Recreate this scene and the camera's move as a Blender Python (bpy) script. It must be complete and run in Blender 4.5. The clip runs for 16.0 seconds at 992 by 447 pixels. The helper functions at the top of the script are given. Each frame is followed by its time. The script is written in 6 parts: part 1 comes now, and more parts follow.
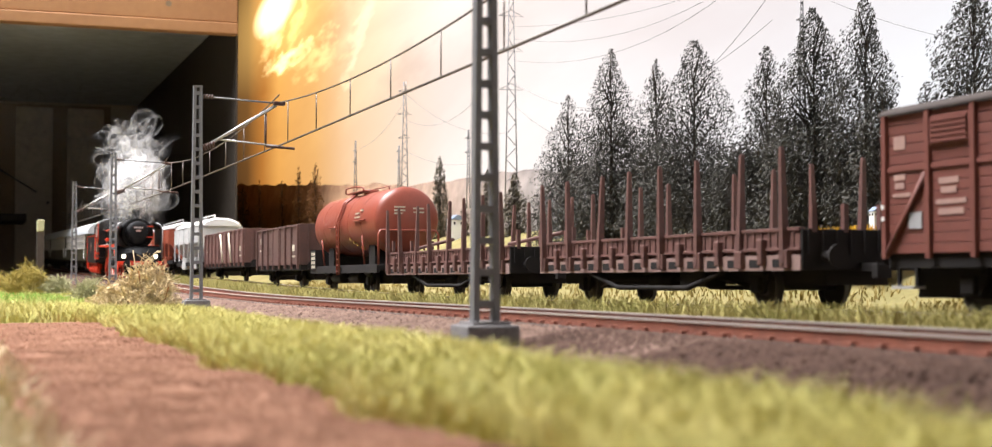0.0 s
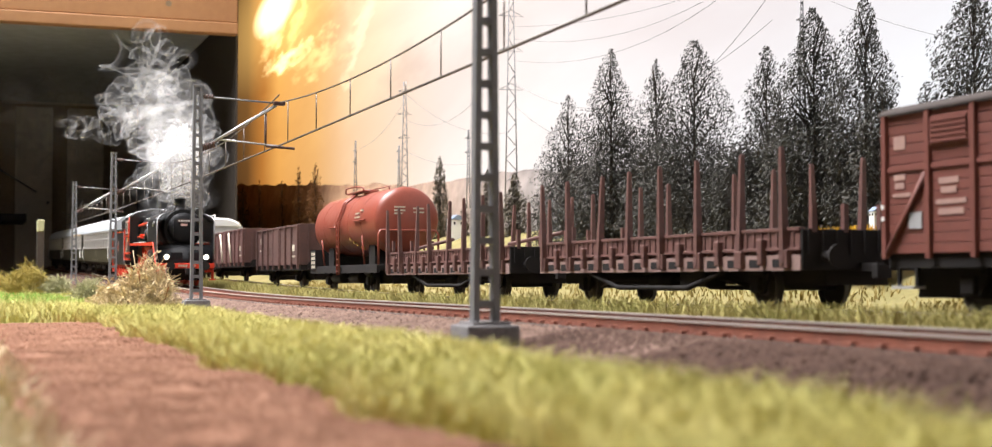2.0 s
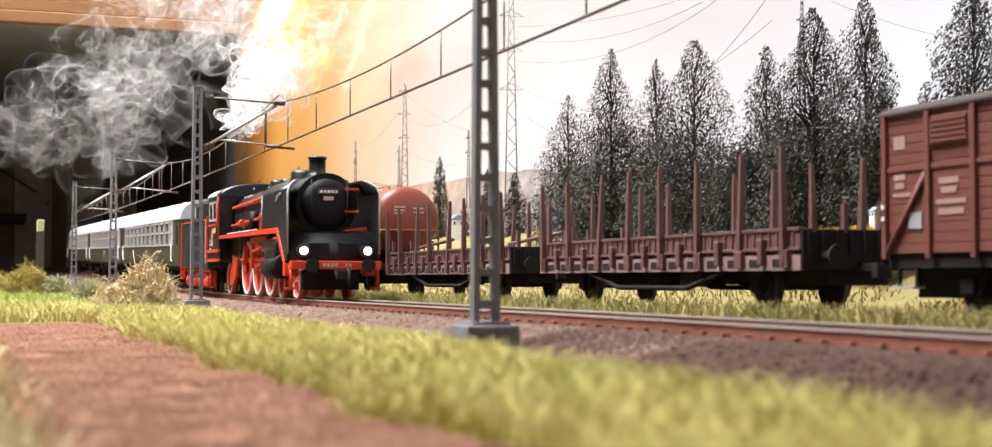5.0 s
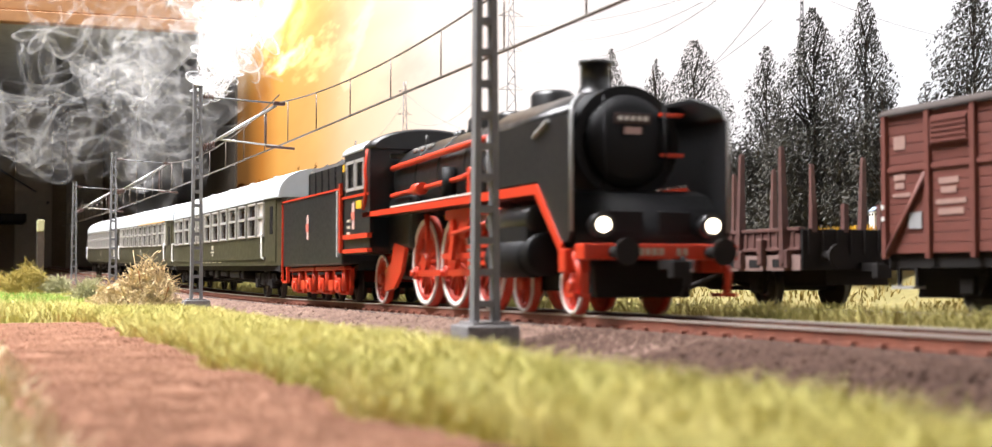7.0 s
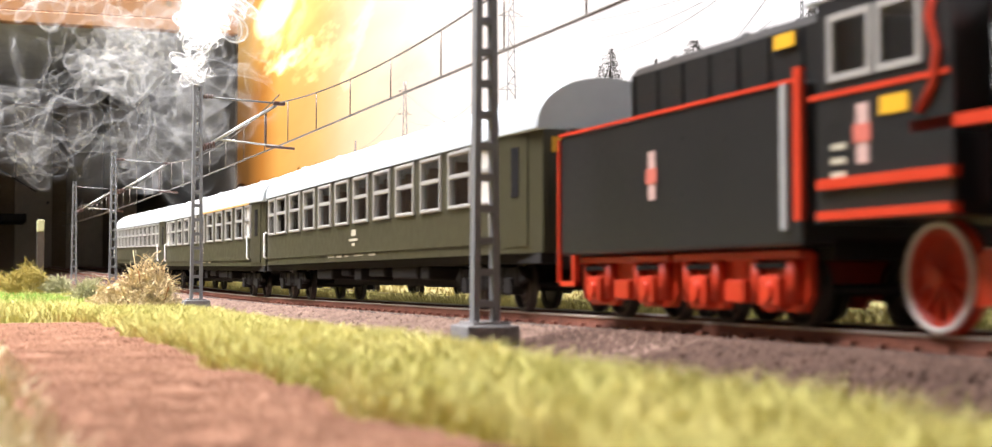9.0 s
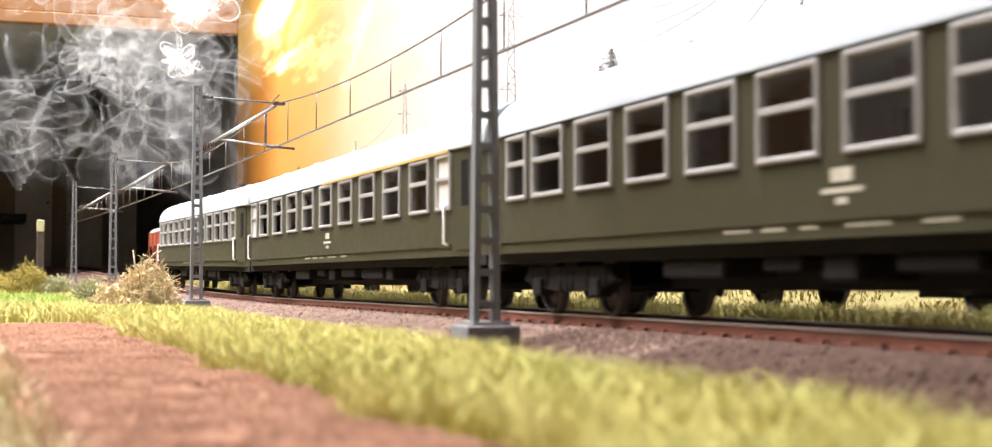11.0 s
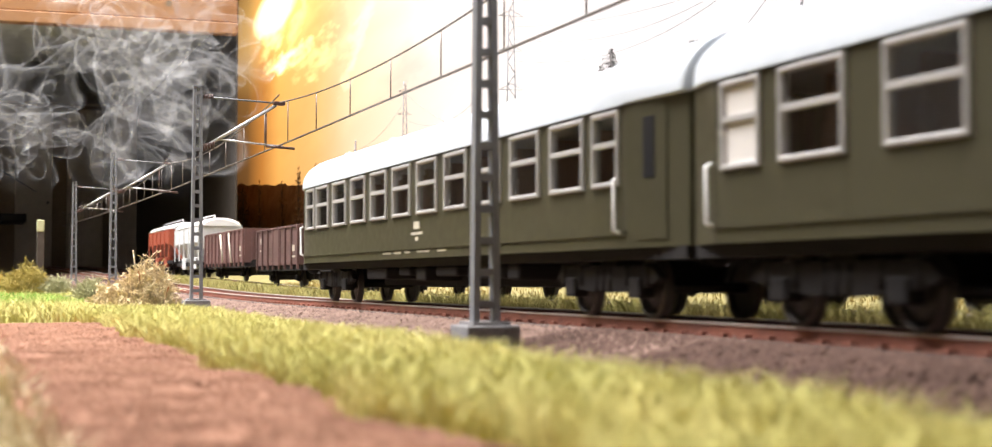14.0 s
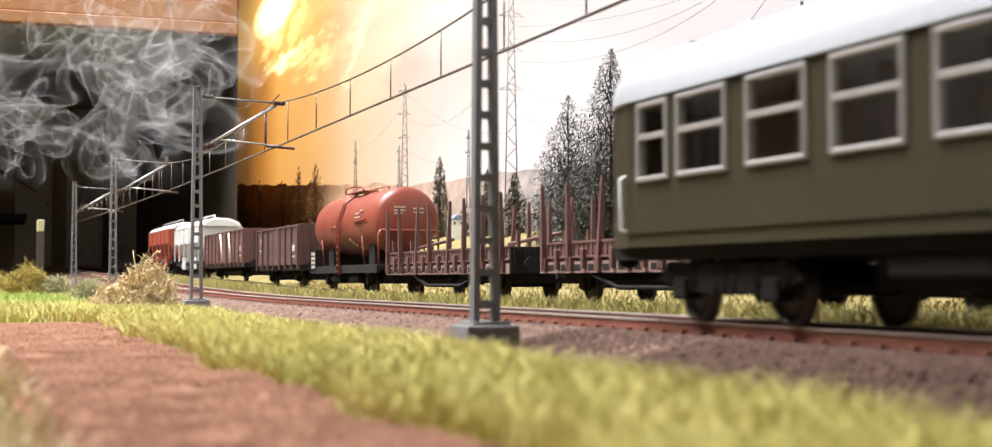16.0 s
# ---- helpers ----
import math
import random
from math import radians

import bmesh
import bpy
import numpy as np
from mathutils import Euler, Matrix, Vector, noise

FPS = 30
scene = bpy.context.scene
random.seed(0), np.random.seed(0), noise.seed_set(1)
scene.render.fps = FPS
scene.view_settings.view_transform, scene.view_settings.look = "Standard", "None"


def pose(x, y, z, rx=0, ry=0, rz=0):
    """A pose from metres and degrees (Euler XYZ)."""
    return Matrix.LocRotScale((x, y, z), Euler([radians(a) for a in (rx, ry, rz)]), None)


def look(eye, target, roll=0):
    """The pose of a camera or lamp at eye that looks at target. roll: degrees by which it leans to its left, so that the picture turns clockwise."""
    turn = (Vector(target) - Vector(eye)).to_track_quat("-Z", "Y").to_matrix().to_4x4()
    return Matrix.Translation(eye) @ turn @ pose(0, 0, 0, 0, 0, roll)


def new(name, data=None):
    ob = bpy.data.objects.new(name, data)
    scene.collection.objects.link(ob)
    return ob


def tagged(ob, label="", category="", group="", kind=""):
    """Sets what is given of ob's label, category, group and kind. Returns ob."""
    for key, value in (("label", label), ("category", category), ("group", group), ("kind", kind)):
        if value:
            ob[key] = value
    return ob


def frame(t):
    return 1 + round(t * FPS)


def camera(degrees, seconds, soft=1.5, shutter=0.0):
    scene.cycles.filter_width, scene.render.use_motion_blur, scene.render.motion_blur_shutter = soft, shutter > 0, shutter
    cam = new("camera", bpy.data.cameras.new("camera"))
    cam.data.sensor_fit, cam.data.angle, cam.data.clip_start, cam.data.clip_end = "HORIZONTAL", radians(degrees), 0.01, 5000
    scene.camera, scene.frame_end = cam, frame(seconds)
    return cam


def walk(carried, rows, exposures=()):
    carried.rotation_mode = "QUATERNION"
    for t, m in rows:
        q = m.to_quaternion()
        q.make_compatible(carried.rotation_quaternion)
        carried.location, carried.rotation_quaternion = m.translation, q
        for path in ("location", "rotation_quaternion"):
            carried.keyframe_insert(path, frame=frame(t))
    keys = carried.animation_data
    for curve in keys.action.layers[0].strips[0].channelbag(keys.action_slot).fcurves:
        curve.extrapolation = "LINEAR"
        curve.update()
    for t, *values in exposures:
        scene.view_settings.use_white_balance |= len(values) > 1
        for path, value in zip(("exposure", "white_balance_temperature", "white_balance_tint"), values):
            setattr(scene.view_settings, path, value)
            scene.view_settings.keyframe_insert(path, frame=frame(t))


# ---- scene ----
# A model railway at 1:87. All sizes below are those of the full-size railway, in metres; K brings them to the model.
K = 1.0 / 87.0
HEAD = 20.0            # angle between the view and the tracks
cam = camera(37.3, 16.0, soft=1.2, shutter=0.4)
scene.cycles.transparent_max_bounces = 64
cam.data.dof.use_dof = True
cam.data.dof.focus_distance = 0.62
cam.data.dof.aperture_fstop = 50.0
CAM_Z = 0.6
eye = pose(0, 0, CAM_Z * K, 92.2, 0, 90 - HEAD)
walk(cam, [(0.0, eye), (16.0, eye)],
     exposures=[(0.0, 0.35), (4.2, 0.34), (6.5, 0.57), (9.0, 0.75), (11.5, 0.78), (13.0, 0.7), (14.5, 0.62), (16.0, 0.43)])

# ---- world and lamps ----
world = bpy.data.worlds.new("world")
scene.world = world
world.use_nodes = True
world.node_tree.nodes["Background"].inputs[0].default_value = (0.9, 0.95, 1.0, 1)
world.node_tree.nodes["Background"].inputs[1].default_value = 0.35


def lamp(name, place, target, size, size_y, watts, colour, spread):
    data = bpy.data.lights.new(name, "AREA")
    data.shape, data.size, data.size_y, data.energy, data.color = "RECTANGLE", size, size_y, watts, colour
    data.spread = radians(spread)
    ob = new(name, data)
    ob.matrix_world = look(Vector(place) * K, Vector(target) * K)
    return ob


lamp("ceiling_lamp", (-79, -24, 82), (-76, 7, 0), 1.5, 0.6, 17.6, (0.985, 0.97, 1.0), 86)

TRACK1, TRACK2 = 10.8, 16.2


def grade(x):
    """Height of the line at x: level near the camera, climbing into the back room."""
    s = -x
    if s < 45:
        return 0.0
    if s < 75:
        return 0.00028 * (s - 45) ** 2
    return 0.252 + 0.0168 * (s - 75)


# ---- materials ----
def mat(name, colour, rough=0.6, metal=0.0, vary=0.25, grain=2.0, bump=0.15, second=None, spread=0.5, rand=0.0, spec=0.5, blotch=0.5):
    """Noise at two sizes over a base colour; grain is in full-size metres per cell."""
    m = bpy.data.materials.new(name)
    m.use_nodes = True
    nt = m.node_tree
    b = nt.nodes["Principled BSDF"]
    tc = nt.nodes.new("ShaderNodeTexCoord")
    n1, n2 = nt.nodes.new("ShaderNodeTexNoise"), nt.nodes.new("ShaderNodeTexNoise")
    for n, sc, det in ((n1, 87.0 / grain, 4), (n2, 87.0 / (grain * 0.08), 6)):
        n.inputs["Scale"].default_value = sc
        n.inputs["Detail"].default_value = det
        nt.links.new(tc.outputs["Object"], n.inputs["Vector"])
    second = second or tuple(c * (1 - vary) for c in colour)
    ramp = nt.nodes.new("ShaderNodeValToRGB")
    ramp.color_ramp.elements[0].position, ramp.color_ramp.elements[1].position = spread - 0.18, spread + 0.18
    ramp.color_ramp.elements[0].color, ramp.color_ramp.elements[1].color = (*second, 1), (*colour, 1)
    add = nt.nodes.new("ShaderNodeMix")
    add.inputs[0].default_value = 1 - blotch
    nt.links.new(n1.outputs["Fac"], add.inputs[2])
    nt.links.new(n2.outputs["Fac"], add.inputs[3])
    nt.links.new(add.outputs[0], ramp.inputs["Fac"])
    last = ramp.outputs["Color"]
    if rand:
        info = nt.nodes.new("ShaderNodeObjectInfo")
        geo = nt.nodes.new("ShaderNodeNewGeometry")
        both = nt.nodes.new("ShaderNodeMath")
        both.operation = "ADD"
        nt.links.new(info.outputs["Random"], both.inputs[0])
        nt.links.new(geo.outputs["Random Per Island"], both.inputs[1])
        mr = nt.nodes.new("ShaderNodeMapRange")
        mr.inputs["From Max"].default_value = 2.0
        mr.inputs["To Min"].default_value, mr.inputs["To Max"].default_value = 1 - rand, 1 + rand
        nt.links.new(both.outputs[0], mr.inputs["Value"])
        hsv = nt.nodes.new("ShaderNodeHueSaturation")
        nt.links.new(mr.outputs[0], hsv.inputs["Value"])
        nt.links.new(last, hsv.inputs["Color"])
        last = hsv.outputs["Color"]
    nt.links.new(last, b.inputs["Base Color"])
    rr = nt.nodes.new("ShaderNodeMapRange")
    rr.inputs["To Min"].default_value, rr.inputs["To Max"].default_value = max(0.03, rough - 0.12), min(1, rough + 0.12)
    nt.links.new(n2.outputs["Fac"], rr.inputs["Value"])
    nt.links.new(rr.outputs[0], b.inputs["Roughness"])
    b.inputs["Metallic"].default_value = metal
    b.inputs["Specular IOR Level"].default_value = spec
    if bump:
        bp = nt.nodes.new("ShaderNodeBump")
        bp.inputs["Strength"].default_value = bump
        bp.inputs["Distance"].default_value = 0.0004
        nt.links.new(n2.outputs["Fac"], bp.inputs["Height"])
        nt.links.new(bp.outputs[0], b.inputs["Normal"])
    return m


def glow(name, colour, strength):
    m = bpy.data.materials.new(name)
    m.use_nodes = True
    b = m.node_tree.nodes["Principled BSDF"]
    b.inputs["Base Color"].default_value = (*colour, 1)
    b.inputs["Emission Color"].default_value = (*colour, 1)
    b.inputs["Emission Strength"].default_value = strength
    return m


def clear(name, colour, rough=0.05):
    m = bpy.data.materials.new(name)
    m.use_nodes = True
    b = m.node_tree.nodes["Principled BSDF"]
    b.inputs["Base Color"].default_value = (*colour, 1)
    b.inputs["Roughness"].default_value = rough
    b.inputs["Transmission Weight"].default_value = 0.9
    b.inputs["IOR"].default_value = 1.1
    return m


M_SOIL = mat("soil", (0.39, 0.21, 0.138), 0.95, second=(0.22, 0.112, 0.07), grain=0.9, bump=0.6, spec=0.1)
M_TURF = mat("turf", (0.27, 0.225, 0.10), 0.95, second=(0.17, 0.15, 0.06), grain=2.5, bump=0.6, spec=0.1)
M_GRASS = mat("grass_blades", (0.64, 0.555, 0.215), 0.8, second=(0.42, 0.41, 0.125), grain=5.0, bump=0, rand=0.3, spec=0.15)
M_GRASS2 = mat("tall_grass_blades", (0.43, 0.36, 0.14), 0.8, second=(0.22, 0.22, 0.065), grain=3.0, bump=0, rand=0.4, spec=0.15)
M_STRAW = mat("straw", (0.70, 0.60, 0.40), 0.9, second=(0.48, 0.36, 0.20), grain=1.0, bump=0, rand=0.3, spec=0.1)
M_HERB = mat("herb", (0.52, 0.41, 0.12), 0.9, second=(0.34, 0.28, 0.09), grain=1.0, bump=0, rand=0.3, spec=0.1)
M_PALEHERB = mat("pale_herb", (0.50, 0.48, 0.30), 0.9, second=(0.30, 0.30, 0.16), grain=1.0, bump=0, rand=0.3, spec=0.1)
M_BALLAST = mat("ballast", (0.235, 0.155, 0.12), 0.95, second=(0.10, 0.062, 0.047), grain=0.5, bump=0.5, rand=0.4, spec=0.15)
M_BED = mat("ballast_bed", (0.14, 0.09, 0.068), 0.95, second=(0.07, 0.044, 0.033), grain=0.4, bump=0.9, spec=0.1)
M_DIMBALLAST = mat("dim_ballast", (0.10, 0.06, 0.045), 0.95, second=(0.045, 0.026, 0.019), grain=0.5, bump=0.5, rand=0.4, spec=0.15)
M_RUST = mat("rail_rust", (0.28, 0.098, 0.058), 0.75, second=(0.15, 0.055, 0.036), grain=0.6, bump=0.3)
M_STEEL = mat("rail_head", (0.56, 0.48, 0.42), 0.42, metal=0.35, vary=0.25, grain=1.5, bump=0.05)
M_SLEEPER = mat("sleeper", (0.10, 0.055, 0.04), 0.85, second=(0.055, 0.035, 0.03), grain=0.6, rand=0.25, bump=0.4)
M_MAST = mat("mast_grey", (0.19, 0.19, 0.20), 0.55, vary=0.25, grain=1.2, bump=0.1)
M_BLOCK = mat("mast_foot", (0.23, 0.22, 0.22), 0.85, vary=0.35, grain=0.5, bump=0.5)
M_WIRE = mat("wire", (0.20, 0.17, 0.15), 0.45, metal=0.5, bump=0)
M_ALU = mat("bright_tube", (0.55, 0.54, 0.52), 0.4, metal=0.6, vary=0.15, bump=0)
M_INSUL = mat("insulator", (0.10, 0.05, 0.04), 0.3, bump=0)
M_GREEN = mat("coach_olive", (0.046, 0.041, 0.022), 0.42, vary=0.16, grain=3.0, bump=0.04)
M_ROOF = mat("coach_roof", (0.50, 0.53, 0.56), 0.5, vary=0.1, grain=3.0, bump=0.05)
M_FRAMEALU = mat("window_alu", (0.50, 0.48, 0.46), 0.35, metal=0.35, vary=0.12, bump=0)
M_GLASS = mat("coach_glass", (0.02, 0.02, 0.022), 0.08, vary=0.1, bump=0)
M_INNER = mat("coach_seat", (0.34, 0.20, 0.13), 0.8, bump=0)
M_UNDER = mat("underframe", (0.020, 0.017, 0.016), 0.8, vary=0.4, grain=0.7, bump=0.15, spec=0.25)
M_WHEEL = mat("wheel_dark", (0.045, 0.037, 0.033), 0.55, vary=0.3, grain=0.5, bump=0.1)
M_WHITE = mat("white_paint", (0.78, 0.77, 0.74), 0.5, vary=0.1, grain=1.0, bump=0.03)
M_STRIPE = mat("stripe_paint", (0.60, 0.36, 0.12), 0.5, vary=0.1, bump=0.03)
M_YELLOW = mat("yellow_paint", (0.78, 0.42, 0.02), 0.5, vary=0.1, bump=0.03)
M_BLACK = mat("loco_black", (0.019, 0.019, 0.020), 0.33, vary=0.3, grain=1.5, bump=0.05)
# Matt and darker than loco_black: shade on the front parts is put in.
M_SHADEBLACK = mat("matt_shade_black", (0.007, 0.007, 0.008), 0.6, vary=0.3, grain=1.0, bump=0.05, spec=0.25)
# Plate red taken down: the shade over the engine's front is in this colour.
M_DIMPLATE = mat("shaded_plate", (0.085, 0.06, 0.055), 0.7, vary=0.3, grain=0.5, bump=0.05, spec=0.2)
M_RED = mat("loco_red", (0.62, 0.045, 0.014), 0.42, vary=0.2, grain=1.0, bump=0.05)
M_LAMP = glow("lamp_lens", (1.0, 0.88, 0.68), 5.0)
M_BROWN = mat("wagon_brown", (0.15, 0.065, 0.053), 0.62, second=(0.08, 0.042, 0.036), grain=1.4, bump=0.15, rand=0.15)
M_BOXRED = mat("boxcar_red", (0.175, 0.054, 0.039), 0.6, second=(0.13, 0.043, 0.033), grain=2.0, bump=0.15, rand=0.1)
M_TANK = mat("tank_red", (0.26, 0.060, 0.036), 0.36, second=(0.20, 0.048, 0.030), grain=2.5, bump=0.05)
M_HOPRED = mat("hopper_red", (0.34, 0.075, 0.035), 0.55, vary=0.2, grain=2.0, bump=0.1)
M_HOPGREY = mat("hopper_grey", (0.60, 0.60, 0.58), 0.5, vary=0.2, grain=2.0, bump=0.08)
M_DARKBROWN = mat("sooty_brown", (0.11, 0.05, 0.04), 0.65, second=(0.06, 0.032, 0.027), grain=1.4, bump=0.15, rand=0.15)
M_COAL = mat("coal", (0.02, 0.019, 0.018), 0.7, vary=0.4, grain=0.4, bump=0.8)
M_PLY = mat("plywood", (0.42, 0.22, 0.095), 0.6, second=(0.34, 0.165, 0.07), grain=9.0, bump=0.1)
M_DARKWOOD = mat("dark_wood", (0.30, 0.22, 0.14), 0.6, second=(0.21, 0.15, 0.09), grain=8.0, bump=0.1)
M_DIMWALL = mat("dim_wall_brown", (0.055, 0.042, 0.03), 0.8, second=(0.035, 0.027, 0.02), grain=8.0, bump=0.1)
M_ROOM = mat("room_paint", (0.82, 0.81, 0.80), 0.9, vary=0.06, grain=30.0, bump=0.05)
M_BACKROOM = mat("dark_lining", (0.76, 0.79, 0.84), 0.9, vary=0.3, grain=20.0, bump=0.05)
M_BOX = mat("dark_crate", (0.030, 0.030, 0.034), 0.7, vary=0.3, grain=3.0, bump=0.1)
M_LEAF = mat("leaves", (0.10, 0.098, 0.09), 0.9, second=(0.08, 0.075, 0.065), grain=4.0, bump=0, rand=0.10, spec=0.1)
# Leaf colours with silhouette shade and sunset tint painted in.
M_LEAFDUSK = mat("leaves_silhouette", (0.06, 0.042, 0.028), 0.9, second=(0.04, 0.028, 0.018), grain=3.0, bump=0, rand=0.2, spec=0.1)
M_LEAFWARM = mat("leaves_sunset_tint", (0.26, 0.135, 0.055), 0.8, second=(0.17, 0.085, 0.035), grain=3.0, bump=0, rand=0.3, spec=0.1)
M_BARK = mat("bark", (0.075, 0.055, 0.040), 0.9, vary=0.4, grain=0.5, bump=0.6)
M_FIELD = mat("field", (0.30, 0.22, 0.075), 0.95, second=(0.18, 0.145, 0.05), grain=4.0, bump=0.5, spec=0.1)
M_GOLD = mat("golden_flowers", (0.75, 0.42, 0.03), 0.9, second=(0.55, 0.32, 0.03), grain=1.0, bump=0, rand=0.3, spec=0.1)
M_SLATE = mat("blue_slate", (0.22, 0.28, 0.38), 0.7, vary=0.2, grain=0.5, bump=0.1)
M_PYLON = mat("pylon_grey", (0.30, 0.29, 0.29), 0.6, bump=0)


# ---- mesh helpers ----
def box(bm, x0, x1, y0, y1, z0, z1, bevel=0.0):
    v = [bm.verts.new(p) for p in ((x0, y0, z0), (x1, y0, z0), (x1, y1, z0), (x0, y1, z0), (x0, y0, z1), (x1, y0, z1), (x1, y1, z1), (x0, y1, z1))]
    f = [bm.faces.new([v[i] for i in q]) for q in ((3, 2, 1, 0), (4, 5, 6, 7), (0, 1, 5, 4), (1, 2, 6, 5), (2, 3, 7, 6), (3, 0, 4, 7))]
    if bevel:
        edges = {e for q in f for e in q.edges}
        bmesh.ops.bevel(bm, geom=list(edges), offset=bevel, segments=2, affect="EDGES", profile=0.5)
    return bm


def rod(bm, a, b, r, r2=None, seg=8, cap=True):
    a, b = Vector(a), Vector(b)
    r2 = r if r2 is None else r2
    q = (b - a).to_track_quat("Z", "Y")
    rings = []
    for p, rr in ((a, r), (b, r2)):
        rings.append([bm.verts.new(p + q @ Vector((rr * math.cos(i * math.tau / seg), rr * math.sin(i * math.tau / seg), 0))) for i in range(seg)])
    for i in range(seg):
        f = bm.faces.new((rings[0][i], rings[0][(i + 1) % seg], rings[1][(i + 1) % seg], rings[1][i]))
        f.smooth = True
    if cap:
        bm.faces.new(rings[0][::-1])
        bm.faces.new(rings[1])
    return bm


def pipe(bm, pts, r, seg=6):
    """One bent tube through the points."""
    pts = [Vector(q) for q in pts]
    ways = [(b - a).normalized() for a, b in zip(pts, pts[1:])]
    up = ways[0].orthogonal().normalized()
    rings = []
    for k, q in enumerate(pts):
        d = ways[0] if k == 0 else ways[-1] if k == len(pts) - 1 else (ways[k - 1] + ways[k])
        if d.length < 1e-6:
            d = ways[k - 1]
        d = d.normalized()
        up = (up - d * up.dot(d))
        up = up.normalized() if up.length > 1e-4 else d.orthogonal().normalized()
        side = d.cross(up)
        rings.append([q + (up * math.cos(i * math.tau / seg) + side * math.sin(i * math.tau / seg)) * r for i in range(seg)])
    return loft(bm, rings)


def loft(bm, rings, close=True, caps=True, smooth=True):
    rows = [[bm.verts.new(p) for p in ring] for ring in rings]
    n = len(rows[0])
    for a, b in zip(rows, rows[1:]):
        for i in range(n if close else n - 1):
            f = bm.faces.new((a[i], a[(i + 1) % n], b[(i + 1) % n], b[i]))
            f.smooth = smooth
    if caps:
        bm.faces.new(rows[0][::-1])
        bm.faces.new(rows[-1])
    return bm


def drum(bm, x0, x1, y, z, r, seg=40, dome=0.0):
    """A lying cylinder along x, with domed ends."""
    prof = [(x0, r), (x1, r)]
    if dome:
        steps = 5
        prof = [(x0 - dome * math.cos(i * math.pi / 2 / steps), r * math.sin(max(0.03, i * math.pi / 2 / steps))) for i in range(steps + 1)]
        prof += [(x1 + dome * math.sin(i * math.pi / 2 / steps), r * max(0.03, math.cos(i * math.pi / 2 / steps))) for i in range(steps + 1)]
    return loft(bm, [[(x, y + rr * math.cos(i * math.tau / seg), z + rr * math.sin(i * math.tau / seg)) for i in range(seg)] for x, rr in prof])


def panel(bm, pts, y0, y1):
    """A side panel cut to an outline in x and z, from y0 to y1."""
    return loft(bm, [[(x, y0, z) for x, z in pts], [(x, y1, z) for x, z in pts]], smooth=False)


def meshed(name, bm, material):
    bmesh.ops.recalc_face_normals(bm, faces=bm.faces)
    bm.transform(Matrix.Scale(K, 4))
    me = bpy.data.meshes.new(name)
    bm.to_mesh(me)
    bm.free()
    me.materials.append(material)
    return me


def part(name, bm, material, parent, label="", at=(0, 0, 0)):
    ob = new(name, meshed(name, bm, material) if isinstance(bm, bmesh.types.BMesh) else bm)
    ob.parent = parent
    ob.location = Vector(at) * K
    if label:
        ob["label"] = label
    return ob


def thing(name, x, y, z, label, category, group="", kind=""):
    ob = new(name)
    ob.empty_display_size = 0.01
    ob.location = Vector((x, y, z)) * K
    return tagged(ob, label, category, group, kind)


def solid(name, bm, material, label, category="", group="", kind="", at=(0, 0, 0)):
    ob = new(name, meshed(name, bm, material))
    ob.location = Vector(at) * K
    return tagged(ob, label, category, group, kind)


def soup(name, verts, faces, material, label, kind="stuff", category=""):
    """Many small pieces as one mesh; verts in full-size metres."""
    me = bpy.data.meshes.new(name)
    verts = np.asarray(verts, dtype=np.float32).reshape(-1, 3) * K
    faces = np.asarray(faces, dtype=np.int32)
    me.vertices.add(len(verts))
    me.vertices.foreach_set("co", verts.ravel())
    n, w = faces.shape
    me.loops.add(n * w)
    me.loops.foreach_set("vertex_index", faces.ravel())
    me.polygons.add(n)
    me.polygons.foreach_set("loop_start", np.arange(n, dtype=np.int32) * w)
    me.update(calc_edges=True)
    me.materials.append(material)
    return tagged(new(name, me), label, category, "", kind)


M_TYREDARK = mat("tyre_dark", (0.10, 0.085, 0.075), 0.4, metal=0.6, vary=0.3, grain=0.5, bump=0.05)
M_WHITETYRE = mat("white_tyre", (0.80, 0.74, 0.70), 0.5, vary=0.15, grain=0.6, bump=0.05)
M_GREYEDGE = mat("grey_edge", (0.36, 0.36, 0.36), 0.5, vary=0.15, bump=0)
M_FADED = mat("cream_lettering", (0.52, 0.47, 0.36), 0.6, vary=0.3, grain=0.2, bump=0)
M_PINK = mat("emblem_red", (0.60, 0.16, 0.12), 0.5, vary=0.2, bump=0)
M_FROST = mat("frosted_pane", (0.60, 0.56, 0.52), 0.4, vary=0.1, grain=0.5, bump=0)


def pane_material():
    m = bpy.data.materials.new("window_pane")
    m.use_nodes = True
    nt = m.node_tree
    nt.nodes.remove(nt.nodes["Principled BSDF"])
    out = nt.nodes["Material Output"]
    t, g, mx = nt.nodes.new("ShaderNodeBsdfTransparent"), nt.nodes.new("ShaderNodeBsdfGlossy"), nt.nodes.new("ShaderNodeMixShader")
    t.inputs[0].default_value = (0.85, 0.85, 0.84, 1)
    g.inputs["Roughness"].default_value = 0.06
    mx.inputs[0].default_value = 0.16
    nt.links.new(t.outputs[0], mx.inputs[1])
    nt.links.new(g.outputs[0], mx.inputs[2])
    nt.links.new(mx.outputs[0], out.inputs["Surface"])
    return m


M_PANE = pane_material()


M_ROOFDARK = mat("roof_felt", (0.07, 0.052, 0.045), 0.85, vary=0.3, grain=1.5, bump=0.2)
M_GOLDPAINT = mat("dull_yellow_paint", (0.40, 0.24, 0.06), 0.6, vary=0.3, grain=0.3, bump=0)
M_TWIG = mat("dry_twig", (0.34, 0.16, 0.06), 0.9, vary=0.4, grain=0.6, bump=0, rand=0.2, spec=0.1)
